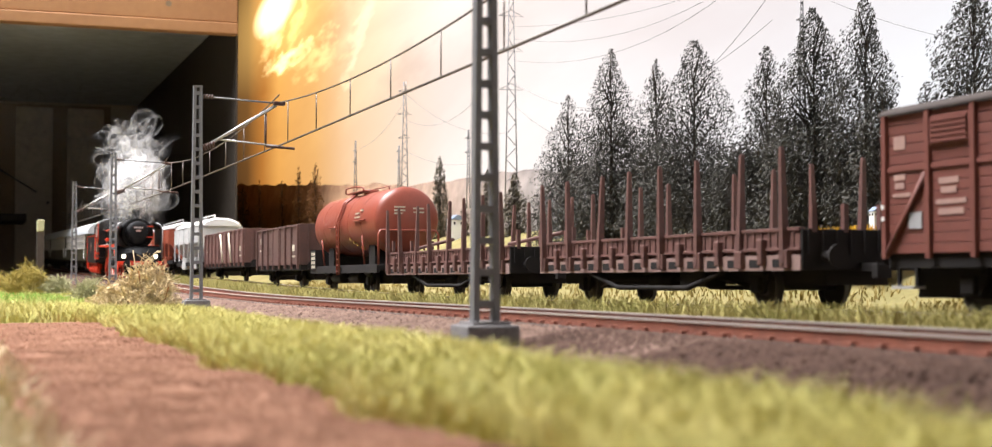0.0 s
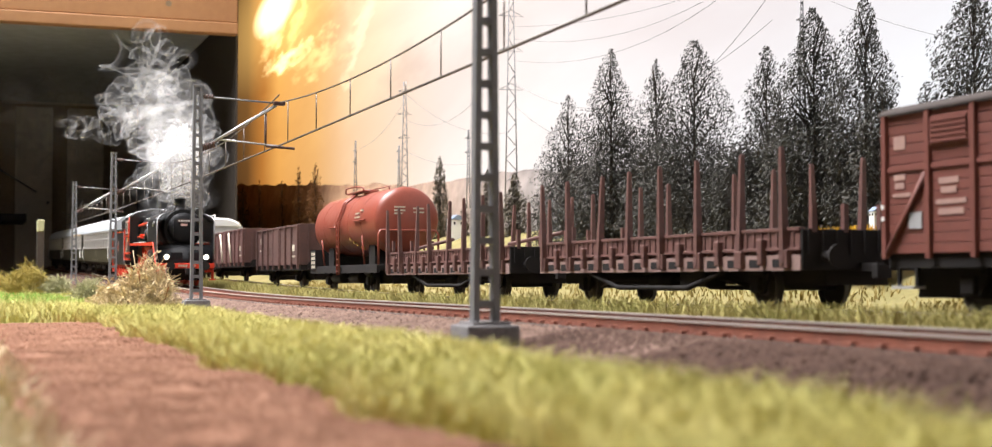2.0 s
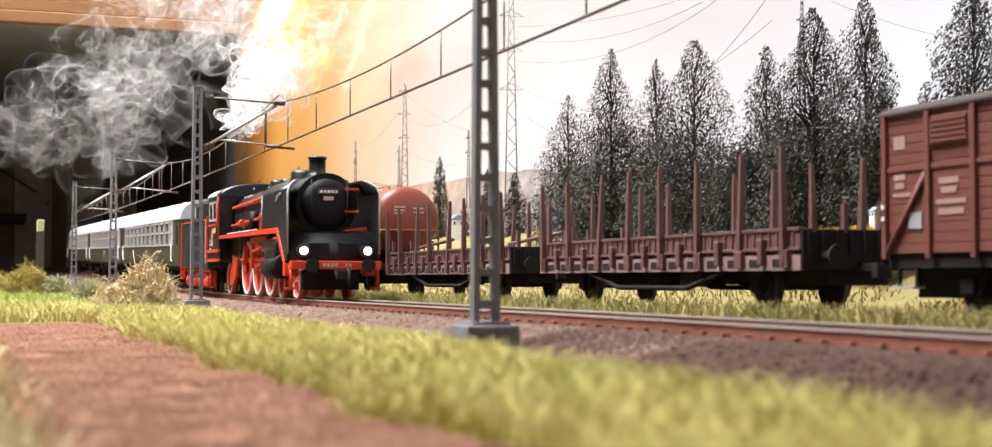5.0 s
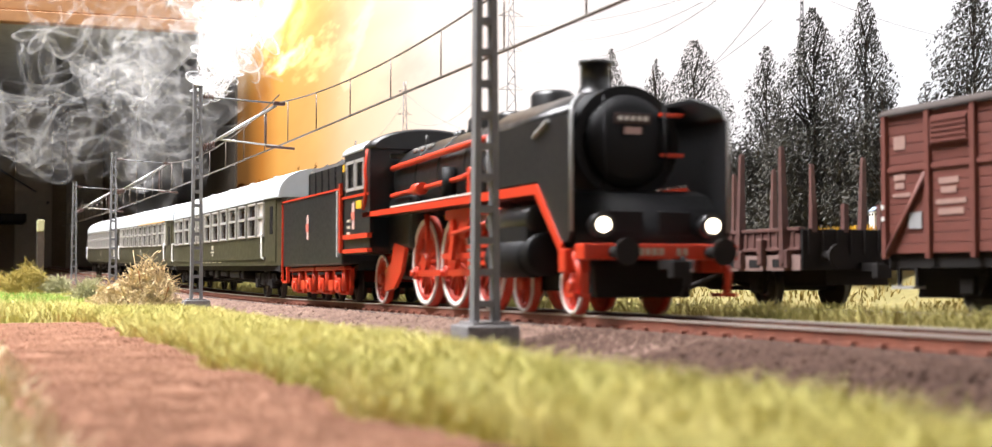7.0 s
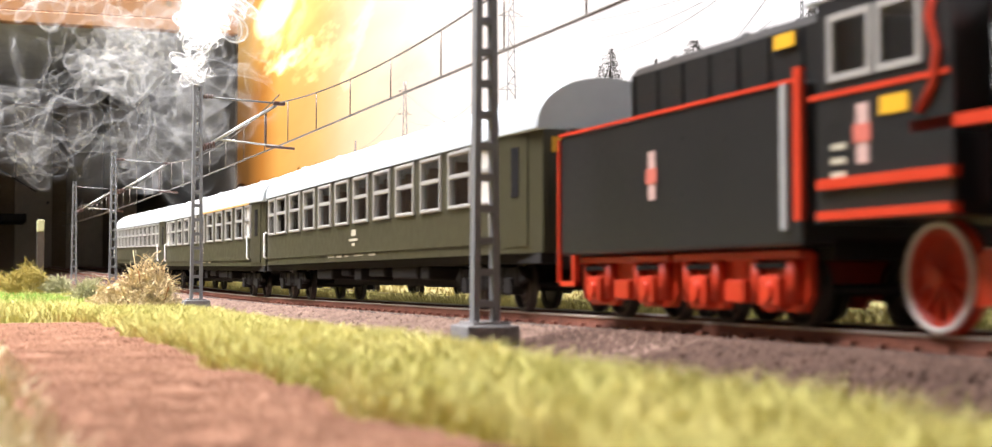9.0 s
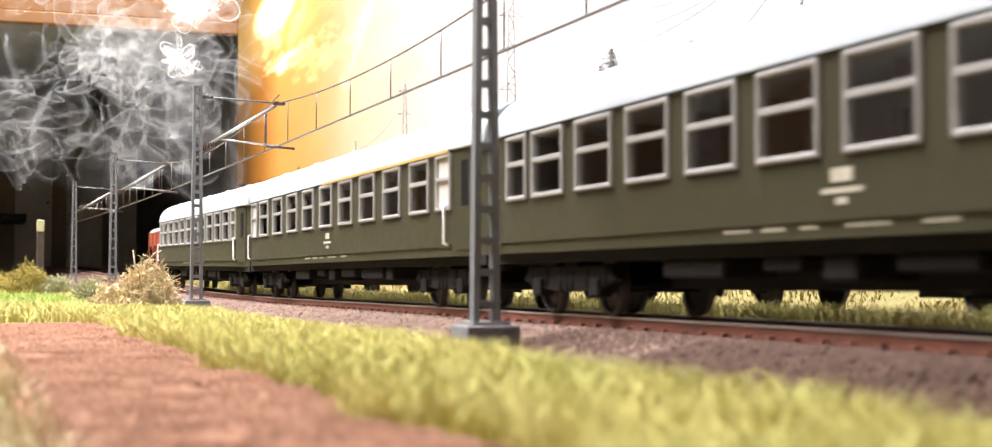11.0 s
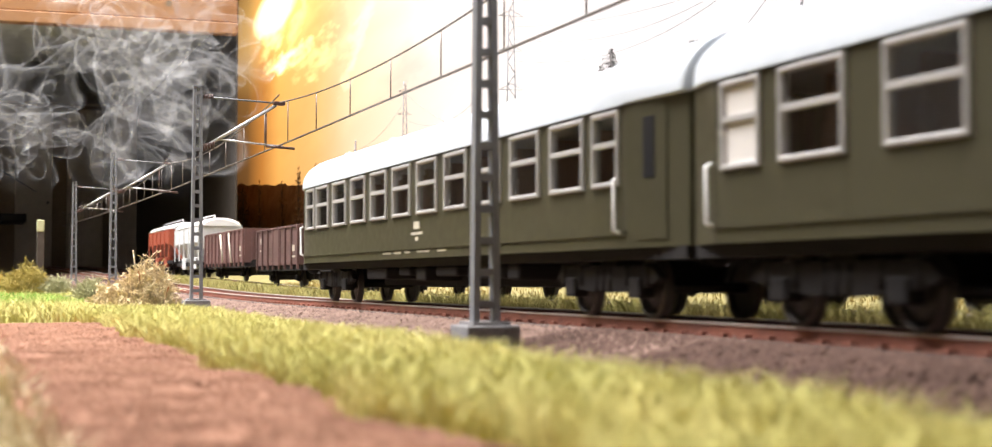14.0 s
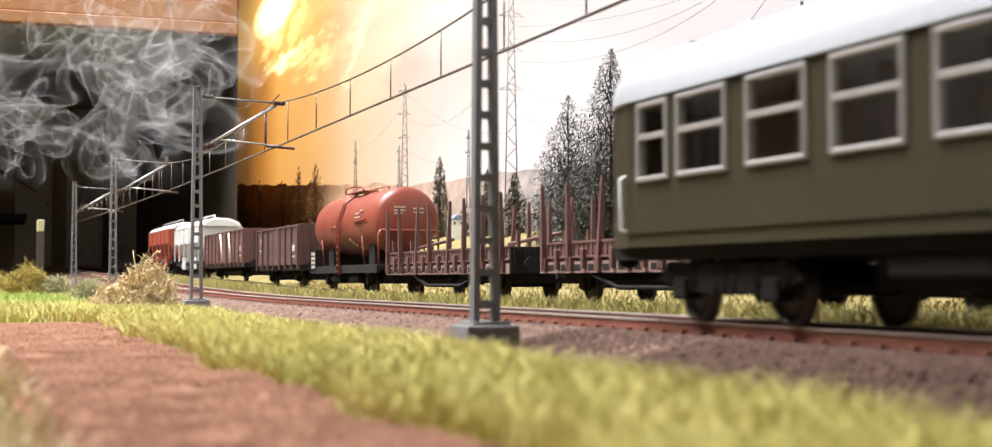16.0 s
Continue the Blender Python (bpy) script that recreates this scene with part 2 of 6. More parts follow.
# Paler leaf colour, with the haze of distance put in.
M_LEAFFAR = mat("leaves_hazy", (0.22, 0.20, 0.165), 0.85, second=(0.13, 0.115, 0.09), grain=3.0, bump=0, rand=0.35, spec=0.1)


def hill_material():
    m = mat("far_hill_haze_print", (0.5, 0.46, 0.43), 0.95, vary=0.2, grain=3.0, bump=0.2, spec=0.05)
    nt = m.node_tree
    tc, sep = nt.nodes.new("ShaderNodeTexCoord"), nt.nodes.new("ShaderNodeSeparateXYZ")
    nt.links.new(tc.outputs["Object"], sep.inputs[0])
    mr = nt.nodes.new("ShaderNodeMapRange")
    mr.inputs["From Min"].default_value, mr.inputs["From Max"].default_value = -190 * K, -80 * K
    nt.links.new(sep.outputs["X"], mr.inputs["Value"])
    # Haze and evening glow are put into the colour, warmer towards the sun.
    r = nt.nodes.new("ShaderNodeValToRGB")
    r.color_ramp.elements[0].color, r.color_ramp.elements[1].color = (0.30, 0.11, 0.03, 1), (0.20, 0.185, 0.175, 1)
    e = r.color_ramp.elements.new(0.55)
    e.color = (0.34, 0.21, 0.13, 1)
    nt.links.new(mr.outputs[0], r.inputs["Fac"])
    n = nt.nodes.new("ShaderNodeTexNoise")
    n.inputs["Scale"].default_value, n.inputs["Detail"].default_value = 60.0, 6
    nt.links.new(tc.outputs["Object"], n.inputs["Vector"])
    mx = nt.nodes.new("ShaderNodeMix")
    mx.data_type, mx.blend_type = "RGBA", "OVERLAY"
    mx.inputs[0].default_value = 0.6
    nt.links.new(r.outputs["Color"], mx.inputs[6])
    nt.links.new(n.outputs["Fac"], mx.inputs[7])
    nt.links.new(mx.outputs[2], nt.nodes["Principled BSDF"].inputs["Base Color"])
    return m


def smoke_material(density):
    """Thin white vapour: see-through, denser along the middle of each wisp."""
    m = bpy.data.materials.new("vapour")
    m.use_nodes = True
    nt = m.node_tree
    nt.nodes.remove(nt.nodes["Principled BSDF"])
    out = nt.nodes["Material Output"]
    uv, sep = nt.nodes.new("ShaderNodeUVMap"), nt.nodes.new("ShaderNodeSeparateXYZ")
    nt.links.new(uv.outputs[0], sep.inputs[0])
    r = nt.nodes.new("ShaderNodeValToRGB")
    r.color_ramp.elements[0].color, r.color_ramp.elements[1].color = (0, 0, 0, 1), (0, 0, 0, 1)
    for pos, v in ((0.25, 0.035), (0.70, 0.11), (0.84, 0.38), (0.90, 0.10)):
        e = r.color_ramp.elements.new(pos)
        e.color = (v, v, v, 1)
    nt.links.new(sep.outputs["X"], r.inputs["Fac"])
    tc, n = nt.nodes.new("ShaderNodeTexCoord"), nt.nodes.new("ShaderNodeTexNoise")
    n.inputs["Scale"].default_value, n.inputs["Detail"].default_value = 87 * 1.3, 3
    nt.links.new(tc.outputs["Object"], n.inputs["Vector"])
    ends = nt.nodes.new("ShaderNodeValToRGB")
    ends.color_ramp.elements[0].color, ends.color_ramp.elements[1].color = (0, 0, 0, 1), (0, 0, 0, 1)
    for pos in (0.2, 0.75):
        ends.color_ramp.elements.new(pos).color = (1, 1, 1, 1)
    nt.links.new(sep.outputs["Y"], ends.inputs["Fac"])
    a, b, c = [nt.nodes.new("ShaderNodeMath") for _ in range(3)]
    for q in (a, b, c):
        q.operation = "MULTIPLY"
    nt.links.new(r.outputs["Color"], a.inputs[0])
    nt.links.new(n.outputs["Fac"], a.inputs[1])
    nt.links.new(a.outputs[0], b.inputs[0])
    nt.links.new(ends.outputs["Color"], b.inputs[1])
    nt.links.new(b.outputs[0], c.inputs[0])
    c.inputs[1].default_value = density
    d, t2, tr = nt.nodes.new("ShaderNodeBsdfDiffuse"), nt.nodes.new("ShaderNodeBsdfTranslucent"), nt.nodes.new("ShaderNodeBsdfTransparent")
    for q in (d, t2):
        q.inputs[0].default_value = (0.92, 0.92, 0.92, 1)
    body, mx = nt.nodes.new("ShaderNodeMixShader"), nt.nodes.new("ShaderNodeMixShader")
    nt.links.new(d.outputs[0], body.inputs[1])
    nt.links.new(t2.outputs[0], body.inputs[2])
    nt.links.new(c.outputs[0], mx.inputs[0])
    nt.links.new(tr.outputs[0], mx.inputs[1])
    nt.links.new(body.outputs[0], mx.inputs[2])
    nt.links.new(mx.outputs[0], out.inputs["Surface"])
    return m


M_PANEL = mat("brown_panel", (0.62, 0.54, 0.46), 0.6, second=(0.46, 0.40, 0.34), grain=12.0, bump=0.05)
M_BOXRIM = mat("crate_rim", (0.10, 0.10, 0.11), 0.5, bump=0)
M_CARTON = mat("pale_card", (0.34, 0.34, 0.36), 0.8, vary=0.15, grain=2.0, bump=0)
M_WEATHER = mat("weathered_brown", (0.30, 0.20, 0.175), 0.7, second=(0.15, 0.085, 0.07), grain=1.0, bump=0.2, rand=0.12)
M_PALELETTER = mat("pale_lettering", (0.40, 0.25, 0.21), 0.6, vary=0.3, grain=0.3, bump=0)
M_GREENGRASS = mat("green_grass_blades", (0.30, 0.46, 0.10), 0.8, second=(0.18, 0.32, 0.05), grain=3.0, bump=0, rand=0.3, spec=0.15)
M_EMBLEM = mat("emblem_pale", (0.60, 0.40, 0.36), 0.5, vary=0.2, bump=0)
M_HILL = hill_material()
M_SMOKE = smoke_material(0.8)
M_VEIL = smoke_material(0.42)
M_PUFF = smoke_material(3.0)

B = bmesh.new


# ---- the layout's ground ----
def ground_z(x, y):
    u = min(1.0, max(0.0, (y - 4.5) / 4.0))
    z = grade(x) * u * u * (3 - 2 * u) - 0.42
    w = min(1.0, max(0.0, (y - 5.9) / 0.7)) - min(1.0, max(0.0, (y - 18.5) / 1.5))
    z -= 0.22 * w
    v = min(1.0, max(0.0, (y - 21.0) / 12.0))
    z += 3.6 * v * v * (3 - 2 * v) * (0.6 if x > -34 else 1.0)
    z += 0.05 * noise.noise(Vector((x * 0.25, y * 0.25, 0)))
    return z


def make_ground():
    bm = B()
    xs = [104 - 1.2 * i for i in range(267)]
    ys = [-16 + 0.45 * j for j in range(113)]
    grid = [[bm.verts.new((x, y, ground_z(x, y))) for y in ys] for x in xs]
    for a, b in zip(grid, grid[1:]):
        for j in range(len(ys) - 1):
            f = bm.faces.new((a[j], a[j + 1], b[j + 1], b[j]))
            f.smooth = True
    return solid("ground", bm, M_TURF, "scenic turf ground of the model layout", "ground", kind="structure")


make_ground()
solid("baseboard", box(B(), -217, 104, -15.9, 34.2, -5.0, -1.6), M_PLY, "plywood baseboard under the layout", "baseboard", kind="structure")


# ---- tracks ----
def along(bm, y0, y1, z0, z1, x0=104.0, x1=-216.0, step=4.0):
    n = int((x0 - x1) / step)
    rings = []
    for i in range(n + 1):
        x = x0 - i * step
        g = grade(x)
        rings.append([(x, y0, g + z0), (x, y1, g + z0), (x, y1, g + z1), (x, y0, g + z1)])
    return loft(bm, rings, smooth=False)


def make_track(y, label, sleepers_apart):
    track = thing("track", 0, y, 0, label, "railway track", "tracks", "structure")
    for side in (-1, 1):
        c = side * 0.72
        rail = part("rail", along(B(), c - 0.03, c + 0.03, -0.16, -0.03), M_RUST, track, "rusty brown rail web")
        part("rail_head", along(B(), c - 0.055, c + 0.055, -0.03, 0.0), M_STEEL, rail, "polished steel rail head")
        part("rail_foot", along(B(), c - 0.09, c + 0.09, -0.19, -0.16), M_RUST, rail)
    bm = B()
    rings = []
    for i in range(81):
        x = 104 - i * 4.0
        g = grade(x)
        rings.append([(x, -4.6, g - 0.62), (x, 3.1, g - 0.5), (x, 1.75, g - 0.25), (x, -1.75, g - 0.25), (x, -3.0, g - 0.47), (x, -4.4, g - 0.52)])
    part("ballast_bed", loft(bm, rings, smooth=False), M_BED, track, "brown gravel ballast bed")
    one = meshed("sleeper", box(B(), -0.13, 0.13, -1.3, 1.3, -0.32, -0.19, 0.015), M_SLEEPER)
    chair = meshed("rail_chair", box(B(), -0.10, 0.10, -0.16, 0.16, -0.19, -0.14), M_RUST)
    if sleepers_apart:
        for i in range(230):
            x = 6 - i * 0.62
            s = part("sleeper", one, None, track, at=(x, 0, grade(x)))
            if 10 < -x < 75:
                part("rail_chair", chair, None, s, at=(0, -0.72, 0))
    bm = B()
    if sleepers_apart:
        for i in range(1, 150):
            x = 6 + i * 0.62
            box(bm, x - 0.13, x + 0.13, -1.3, 1.3, -0.32, -0.19)
        tagged(part("sleepers", bm, M_SLEEPER, track), kind="stuff")
    else:
        for i in range(300):
            x = 50 - i * 0.62
            box(bm, x - 0.13, x + 0.13, -1.3, 1.3, grade(x) - 0.32, grade(x) - 0.19)
        tagged(part("sleepers", bm, M_SLEEPER, track), kind="stuff")
    return track


make_track(TRACK1, "main line track with rusty rails on brown ballast", True)
make_track(TRACK2, "siding track half buried in yellow grass", False)


# ---- overhead line masts ----
def make_mast(x, y, z, height):
    mast = thing("catenary_mast", x, y, z, "grey lattice overhead line mast on a concrete foot", "catenary mast", "overhead line masts")
    bm = B()
    box(bm, -0.42, 0.42, -0.42, 0.42, -0.5, 0.12, 0.03)
    part("concrete_foot", bm, M_BLOCK, mast, "grey concrete foot")
    part("base_plate", box(B(), -0.34, 0.34, -0.30, 0.30, 0.12, 0.17), M_BLOCK, mast)
    w0, w1 = 0.165, 0.095
    for side in (-1, 1):
        bm = B()
        # channel section upright, leaning in towards the top
        rings = []
        for t in (0.0, 1.0):
            c = side * (w0 + (w1 - w0) * t)
            zz = 0.15 + (height - 0.15) * t
            d, wd = 0.05, 0.10
            rings.append([(-wd, c - d, zz), (wd, c - d, zz), (wd, c + d, zz), (-wd, c + d, zz)])
        part("upright", loft(bm, rings, smooth=False), M_MAST, mast)
    n = 15
    for i in range(n):
        t = (i + 0.6) / n
        w = w0 + (w1 - w0) * t
        zz = 0.15 + (height - 0.15) * t
        part("batten", box(B(), -0.085, 0.085, -w, w, zz - 0.055, zz + 0.055), M_MAST, mast)
    part("cap", box(B(), -0.12, 0.12, -w1 - 0.06, w1 + 0.06, height, height + 0.06), M_MAST, mast)
    # cantilever towards the track
    out = 2.75
    part("top_tube", pipe(B(), [(0, w1, 7.05), (0, out, 6.92)], 0.035), M_MAST, mast, "grey cantilever tube")
    part("stay_tube", pipe(B(), [(0, w1 + 0.35, 5.45), (0, out - 0.05, 6.85)], 0.06), M_ALU, mast, "bright cantilever tube")
    part("steady_tube", pipe(B(), [(0, 0.75, 5.6), (0, out + 0.2, 5.42)], 0.035), M_ALU, mast, "bright steady tube")
    part("registration_arm", pipe(B(), [(0, out - 0.4, 5.42), (0, out + 0.6, 5.36)], 0.05), M_INSUL, mast, "dark steady arm")
    part("drop_bracket", pipe(B(), [(0, out - 0.4, 6.55), (0, out - 0.4, 5.42)], 0.03), M_INSUL, mast)
    part("wire_clamp", box(B(), -0.12, 0.12, out - 0.15, out + 0.25, 6.85, 6.98, 0.02), M_INSUL, mast)
    zlow = 5.3
    bm = B()
    for i in range(5):
        a = Vector((0, w1 + 0.1, zlow)) .lerp(Vector((0, w1 + 0.45, zlow + 0.12)), i / 4)
        rod(bm, a - Vector((0, 0.03, 0)), a + Vector((0, 0.03, 0.01)), 0.12, seg=10)
    part("insulator", bm, M_INSUL, mast, "ribbed brown insulator")
    bm = B()
    for i in range(4):
        rod(bm, (0, w1 + 0.1 + i * 0.09, 7.05), (0, w1 + 0.15 + i * 0.09, 7.05), 0.08, seg=10)
    part("insulator", bm, M_INSUL, mast, "ribbed brown insulator")
    return mast


SPAN = 29.0
MAST_Y = 7.5
MASTS = [(7.7, 0.0), (-21.1, 0.0), (-50.3, 0.0), (-79.5, 0.1), (-107.9, 0.35)]
for mx, mz in MASTS:
    make_mast(mx, MAST_Y, mz - 0.2, 7.35)


def make_line():
    line = thing("overhead_line", 0, MAST_Y + 2.8, 0, "thin overhead line with droppers hung between masts", "overhead line")
    stops = [(x, z) for x, z in MASTS] + [(-137, 0.75), (-166, 1.2)]
    for (xa, za), (xb, zb) in zip(stops, stops[1:]):
        def rise(u):
            return za + (zb - za) * u - 0.2
        up = [(xa + (xb - xa) * i / 24, 0, rise(i / 24) + 7.22 - 0.27 * i / 24 - 0.62 * (1 - abs(2 * i / 24 - 1) ** 2.0)) for i in range(25)]
        part("carrier_wire", pipe(B(), up, 0.026, 5), M_WIRE, line)
        part("contact_wire", pipe(B(), [(xa, 0, rise(0) + 5.45), (xb, 0, rise(1) + 5.45)], 0.034, 5), M_WIRE, line)
        for u in (0.087, 0.23, 0.373, 0.517, 0.66, 0.805, 0.949):
            a, b = Vector(up[int(u * 24)]), Vector(up[int(u * 24) + 1])
            q = a.lerp(b, u * 24 - int(u * 24))
            part("dropper", rod(B(), q, (q.x, 0, rise(u) + 5.45), 0.02, seg=5), M_WIRE, line)


make_line()


# ---- backdrop, back room and room ----
def make_backdrop():
    m = bpy.data.materials.new("glowing_sky_print")
    m.use_nodes = True
    nt = m.node_tree
    b = nt.nodes["Principled BSDF"]
    tc = nt.nodes.new("ShaderNodeTexCoord")
    sep = nt.nodes.new("ShaderNodeSeparateXYZ")
    nt.links.new(tc.outputs["Object"], sep.inputs[0])

    def ramp_of(sock, lo, hi, stops):
        mr = nt.nodes.new("ShaderNodeMapRange")
        mr.inputs["From Min"].default_value, mr.inputs["From Max"].default_value = lo * K, hi * K
        nt.links.new(sock, mr.inputs["Value"])
        r = nt.nodes.new("ShaderNodeValToRGB")
        while len(r.color_ramp.elements) < len(stops):
            r.color_ramp.elements.new(0.5)
        for e, (p, c) in zip(r.color_ramp.elements, stops):
            e.position, e.color = p, (*c, 1)
        nt.links.new(mr.outputs[0], r.inputs["Fac"])
        return r.outputs["Color"]

    # orange in the far end, dark at its very edge, white-grey towards the near end
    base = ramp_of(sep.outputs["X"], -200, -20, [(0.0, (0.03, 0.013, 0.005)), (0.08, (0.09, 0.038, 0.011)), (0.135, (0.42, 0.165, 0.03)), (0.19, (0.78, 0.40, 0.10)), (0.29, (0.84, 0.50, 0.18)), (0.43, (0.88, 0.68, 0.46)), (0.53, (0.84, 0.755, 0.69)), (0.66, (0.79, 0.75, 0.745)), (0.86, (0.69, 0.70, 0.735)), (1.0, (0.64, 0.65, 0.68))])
    mp = nt.nodes.new("ShaderNodeMapping")
    mp.inputs["Scale"].default_value = (0.22, 1.0, 1.0)
    nt.links.new(tc.outputs["Object"], mp.inputs[0])

    def times(x, y, kind):
        q = nt.nodes.new("ShaderNodeMix")
        q.data_type, q.blend_type = "RGBA", kind
        q.inputs[0].default_value = 1.0
        nt.links.new(x, q.inputs[6])
        nt.links.new(y, q.inputs[7])
        return q.outputs[2]

    def clouds(scale, lo, hi, dark, light, seed):
        cl = nt.nodes.new("ShaderNodeTexNoise")
        cl.noise_dimensions = "4D"
        cl.inputs["W"].default_value = seed
        cl.inputs["Scale"].default_value, cl.inputs["Detail"].default_value, cl.inputs["Distortion"].default_value = scale, 7, 0.5
        nt.links.new(mp.outputs[0], cl.inputs["Vector"])
        cr = nt.nodes.new("ShaderNodeValToRGB")
        cr.color_ramp.elements[0].position, cr.color_ramp.elements[1].position = lo, hi
        cr.color_ramp.elements[0].color, cr.color_ramp.elements[1].color = (*dark, 1), (*light, 1)
        nt.links.new(cl.outputs["Fac"], cr.inputs["Fac"])
        return cr.outputs["Color"]

    def spot(x, z, reach, stops):
        dist = nt.nodes.new("ShaderNodeVectorMath")
        dist.operation = "DISTANCE"
        dist.inputs[1].default_value = (0.22 * x * K, 0, z * K)
        nt.links.new(mp.outputs[0], dist.inputs[0])
        return ramp_of(dist.outputs["Value"], 0, reach, stops)

    sky = times(base, clouds(5.5, 0.40, 0.62, (0.80, 0.72, 0.70), (1, 1, 1), 1.3), "MULTIPLY")
    # ragged bright cloud rims near the low sun, darker clouds between them, and the sun itself
    def streak(x, z, half_x, half_z, turn, ragged, stops):
        sub, rot, sc, wob, mul, add, ln = [nt.nodes.new("ShaderNodeVectorMath") for _ in range(7)]
        sub.operation, sub.inputs[1].default_value = "SUBTRACT", (x * K, 0, z * K)
        nt.links.new(tc.outputs["Object"], sub.inputs[0])
        tilt = nt.nodes.new("ShaderNodeMapping")
        tilt.inputs["Rotation"].default_value = (0, radians(turn), 0)
        nt.links.new(sub.outputs[0], tilt.inputs[0])
        sc.operation, sc.inputs[1].default_value = "MULTIPLY", (1 / (half_x * K), 0, 1 / (half_z * K))
        nt.links.new(tilt.outputs[0], sc.inputs[0])
        ns = nt.nodes.new("ShaderNodeTexNoise")
        ns.inputs["Scale"].default_value, ns.inputs["Detail"].default_value = 62.0, 8
        nt.links.new(mp.outputs[0], ns.inputs["Vector"])
        wob.operation, wob.inputs[1].default_value = "SUBTRACT", (0.5, 0.5, 0.5)
        nt.links.new(ns.outputs["Color"], wob.inputs[0])
        mul.operation, mul.inputs[1].default_value = "MULTIPLY", (ragged, 0, ragged * 1.6)
        nt.links.new(wob.outputs[0], mul.inputs[0])
        add.operation = "ADD"
        nt.links.new(sc.outputs[0], add.inputs[0])
        nt.links.new(mul.outputs[0], add.inputs[1])
        ln.operation = "LENGTH"
        nt.links.new(add.outputs[0], ln.inputs[0])
        return ramp_of(ln.outputs["Value"], 0, 1 / K, stops)

    fade = [(0.0, (1, 1, 1)), (0.35, (0.75, 0.75, 0.75)), (1.0, (0, 0, 0))]

    def tinted(colour):
        return [(q, tuple(a * c for a, c in zip(v, colour))) for q, v in fade]

    def shaded(colour):
        return [(q, tuple(1 - v[0] * (1 - c) for c in colour)) for q, v in fade]
    for x, z, hx, hz, turn, rag, colour in ((-141, 26.0, 15, 5.0, 0, 1.2, (0.80, 0.70, 0.66)), (-115, 17.8, 9, 2.2, 0, 1.4, (0.84, 0.80, 0.80)), (-176, 24.5, 9, 5, 0, 1.0, (0.72, 0.60, 0.5)), (-90, 25, 22, 4, 0, 1.2, (0.93, 0.91, 0.92))):
        sky = times(sky, streak(x, z, hx, hz, turn, rag, shaded(colour)), "MULTIPLY")
    for x, z, hx, hz, turn, rag, colour in ((-163, 25.3, 13, 1.2, 0, 2.0, (1.4, 1.2, 0.6)), (-148, 23.6, 13, 2.2, -4, 2.8, (0.4, 0.32, 0.14)), (-131, 22.2, 9, 1.6, 32, 2.6, (0.22, 0.22, 0.17)), (-156, 28.9, 9, 1.5, 24, 2.6, (0.5, 0.4, 0.14)), (-168, 30.0, 9, 3.0, 10, 2.0, (0.8, 0.65, 0.3))):
        sky = times(sky, streak(x, z, hx, hz, turn, rag, tinted(colour)), "ADD")
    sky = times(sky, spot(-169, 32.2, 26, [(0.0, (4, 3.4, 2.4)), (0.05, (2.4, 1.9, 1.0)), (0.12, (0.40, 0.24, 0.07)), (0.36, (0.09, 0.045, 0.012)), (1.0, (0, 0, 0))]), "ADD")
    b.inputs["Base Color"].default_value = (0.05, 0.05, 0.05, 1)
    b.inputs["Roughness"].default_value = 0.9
    # The print gives off its own light instead of catching the lamp's.
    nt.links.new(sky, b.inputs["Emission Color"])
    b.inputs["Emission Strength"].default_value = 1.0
    return solid("backdrop", box(B(), -193, 60, 0, 1.0, -1.5, 75), m, "self-glowing backdrop of a cloudy evening sky", "backdrop", kind="structure", at=(0, 34, 0))


make_backdrop()
lintel = thing("lintel_board", -136, 0, 0, "tan plywood board over the opening to the back room", "board", kind="structure")
part("upper_board", box(B(), -0.6, 0.6, -70, 23.8, 24.4, 30.0, 0.1), M_PLY, lintel, "tan plywood board")
part("lower_batten", box(B(), -0.6, 0.85, -70, 23.8, 23.3, 24.35, 0.1), M_PLY, lintel, "tan wooden batten")
for yy, zz in ((-6, 27.5), (4.5, 27.2), (17.5, 25.8), (-3.2, 26.0)):
    part("knot", rod(B(), (0.59, yy, zz), (0.62, yy, zz), 0.28, seg=10), M_DARKWOOD, lintel, "dark wood knot")
solid("wall_back_end", box(B(), -220, -218, -72, 26, -20, 60), M_PANEL, "dark brown panelled end wall of the back room", "wall", kind="structure")
# Brown set far below the other walls: its shade sits in the colour.
solid("wall_back_side", box(B(), -218, -136.2, 23.82, 24.0, -6, 60), M_DIMWALL, "side wall of the back room, brown darkened for shade", "wall", kind="structure")
solid("wall_back_front", box(B(), -218, -137, -72, -70, -20, 60), M_DARKWOOD, "dark wall of the back room", "wall", kind="structure")
solid("ceiling_back", box(B(), -218, -136.7, -70, 23.9, 25.9, 27.5), M_BACKROOM, "dark grey ceiling of the back room", "ceiling", kind="structure")

# things stored in the back room
cabinet = thing("wall_cabinet", -217, 0, 0, "flat brown cabinet doors along the dark end wall", "cabinet")
part("carcass", box(B(), -0.9, -0.1, -28, 20, -2, 25.5), M_DARKWOOD, cabinet)
for y0, y1, z0, z1 in ((-26, -22.5, 8, 25), (-21.5, -17.5, 8, 25), (-16.5, -11.5, 14, 25), (-16.5, -11.5, 8, 13.2), (-10, -6.5, 9, 25), (7, 12, -2, 25), (14, 19, -2, 25)):
    d = part("cabinet_door", box(B(), -0.1, 0.5, y0, y1, z0, z1, 0.15), M_PANEL, cabinet, "flat brown door")
    part("door_knob", rod(B(), (0.5, y1 - 0.6, (z0 + z1) / 2), (0.9, y1 - 0.6, (z0 + z1) / 2), 0.2, seg=10), M_BOXRIM, d)
crate = thing("storage_crate", -208, -13, 2.0, "dark grey ribbed storage crate on a shelf", "crate")
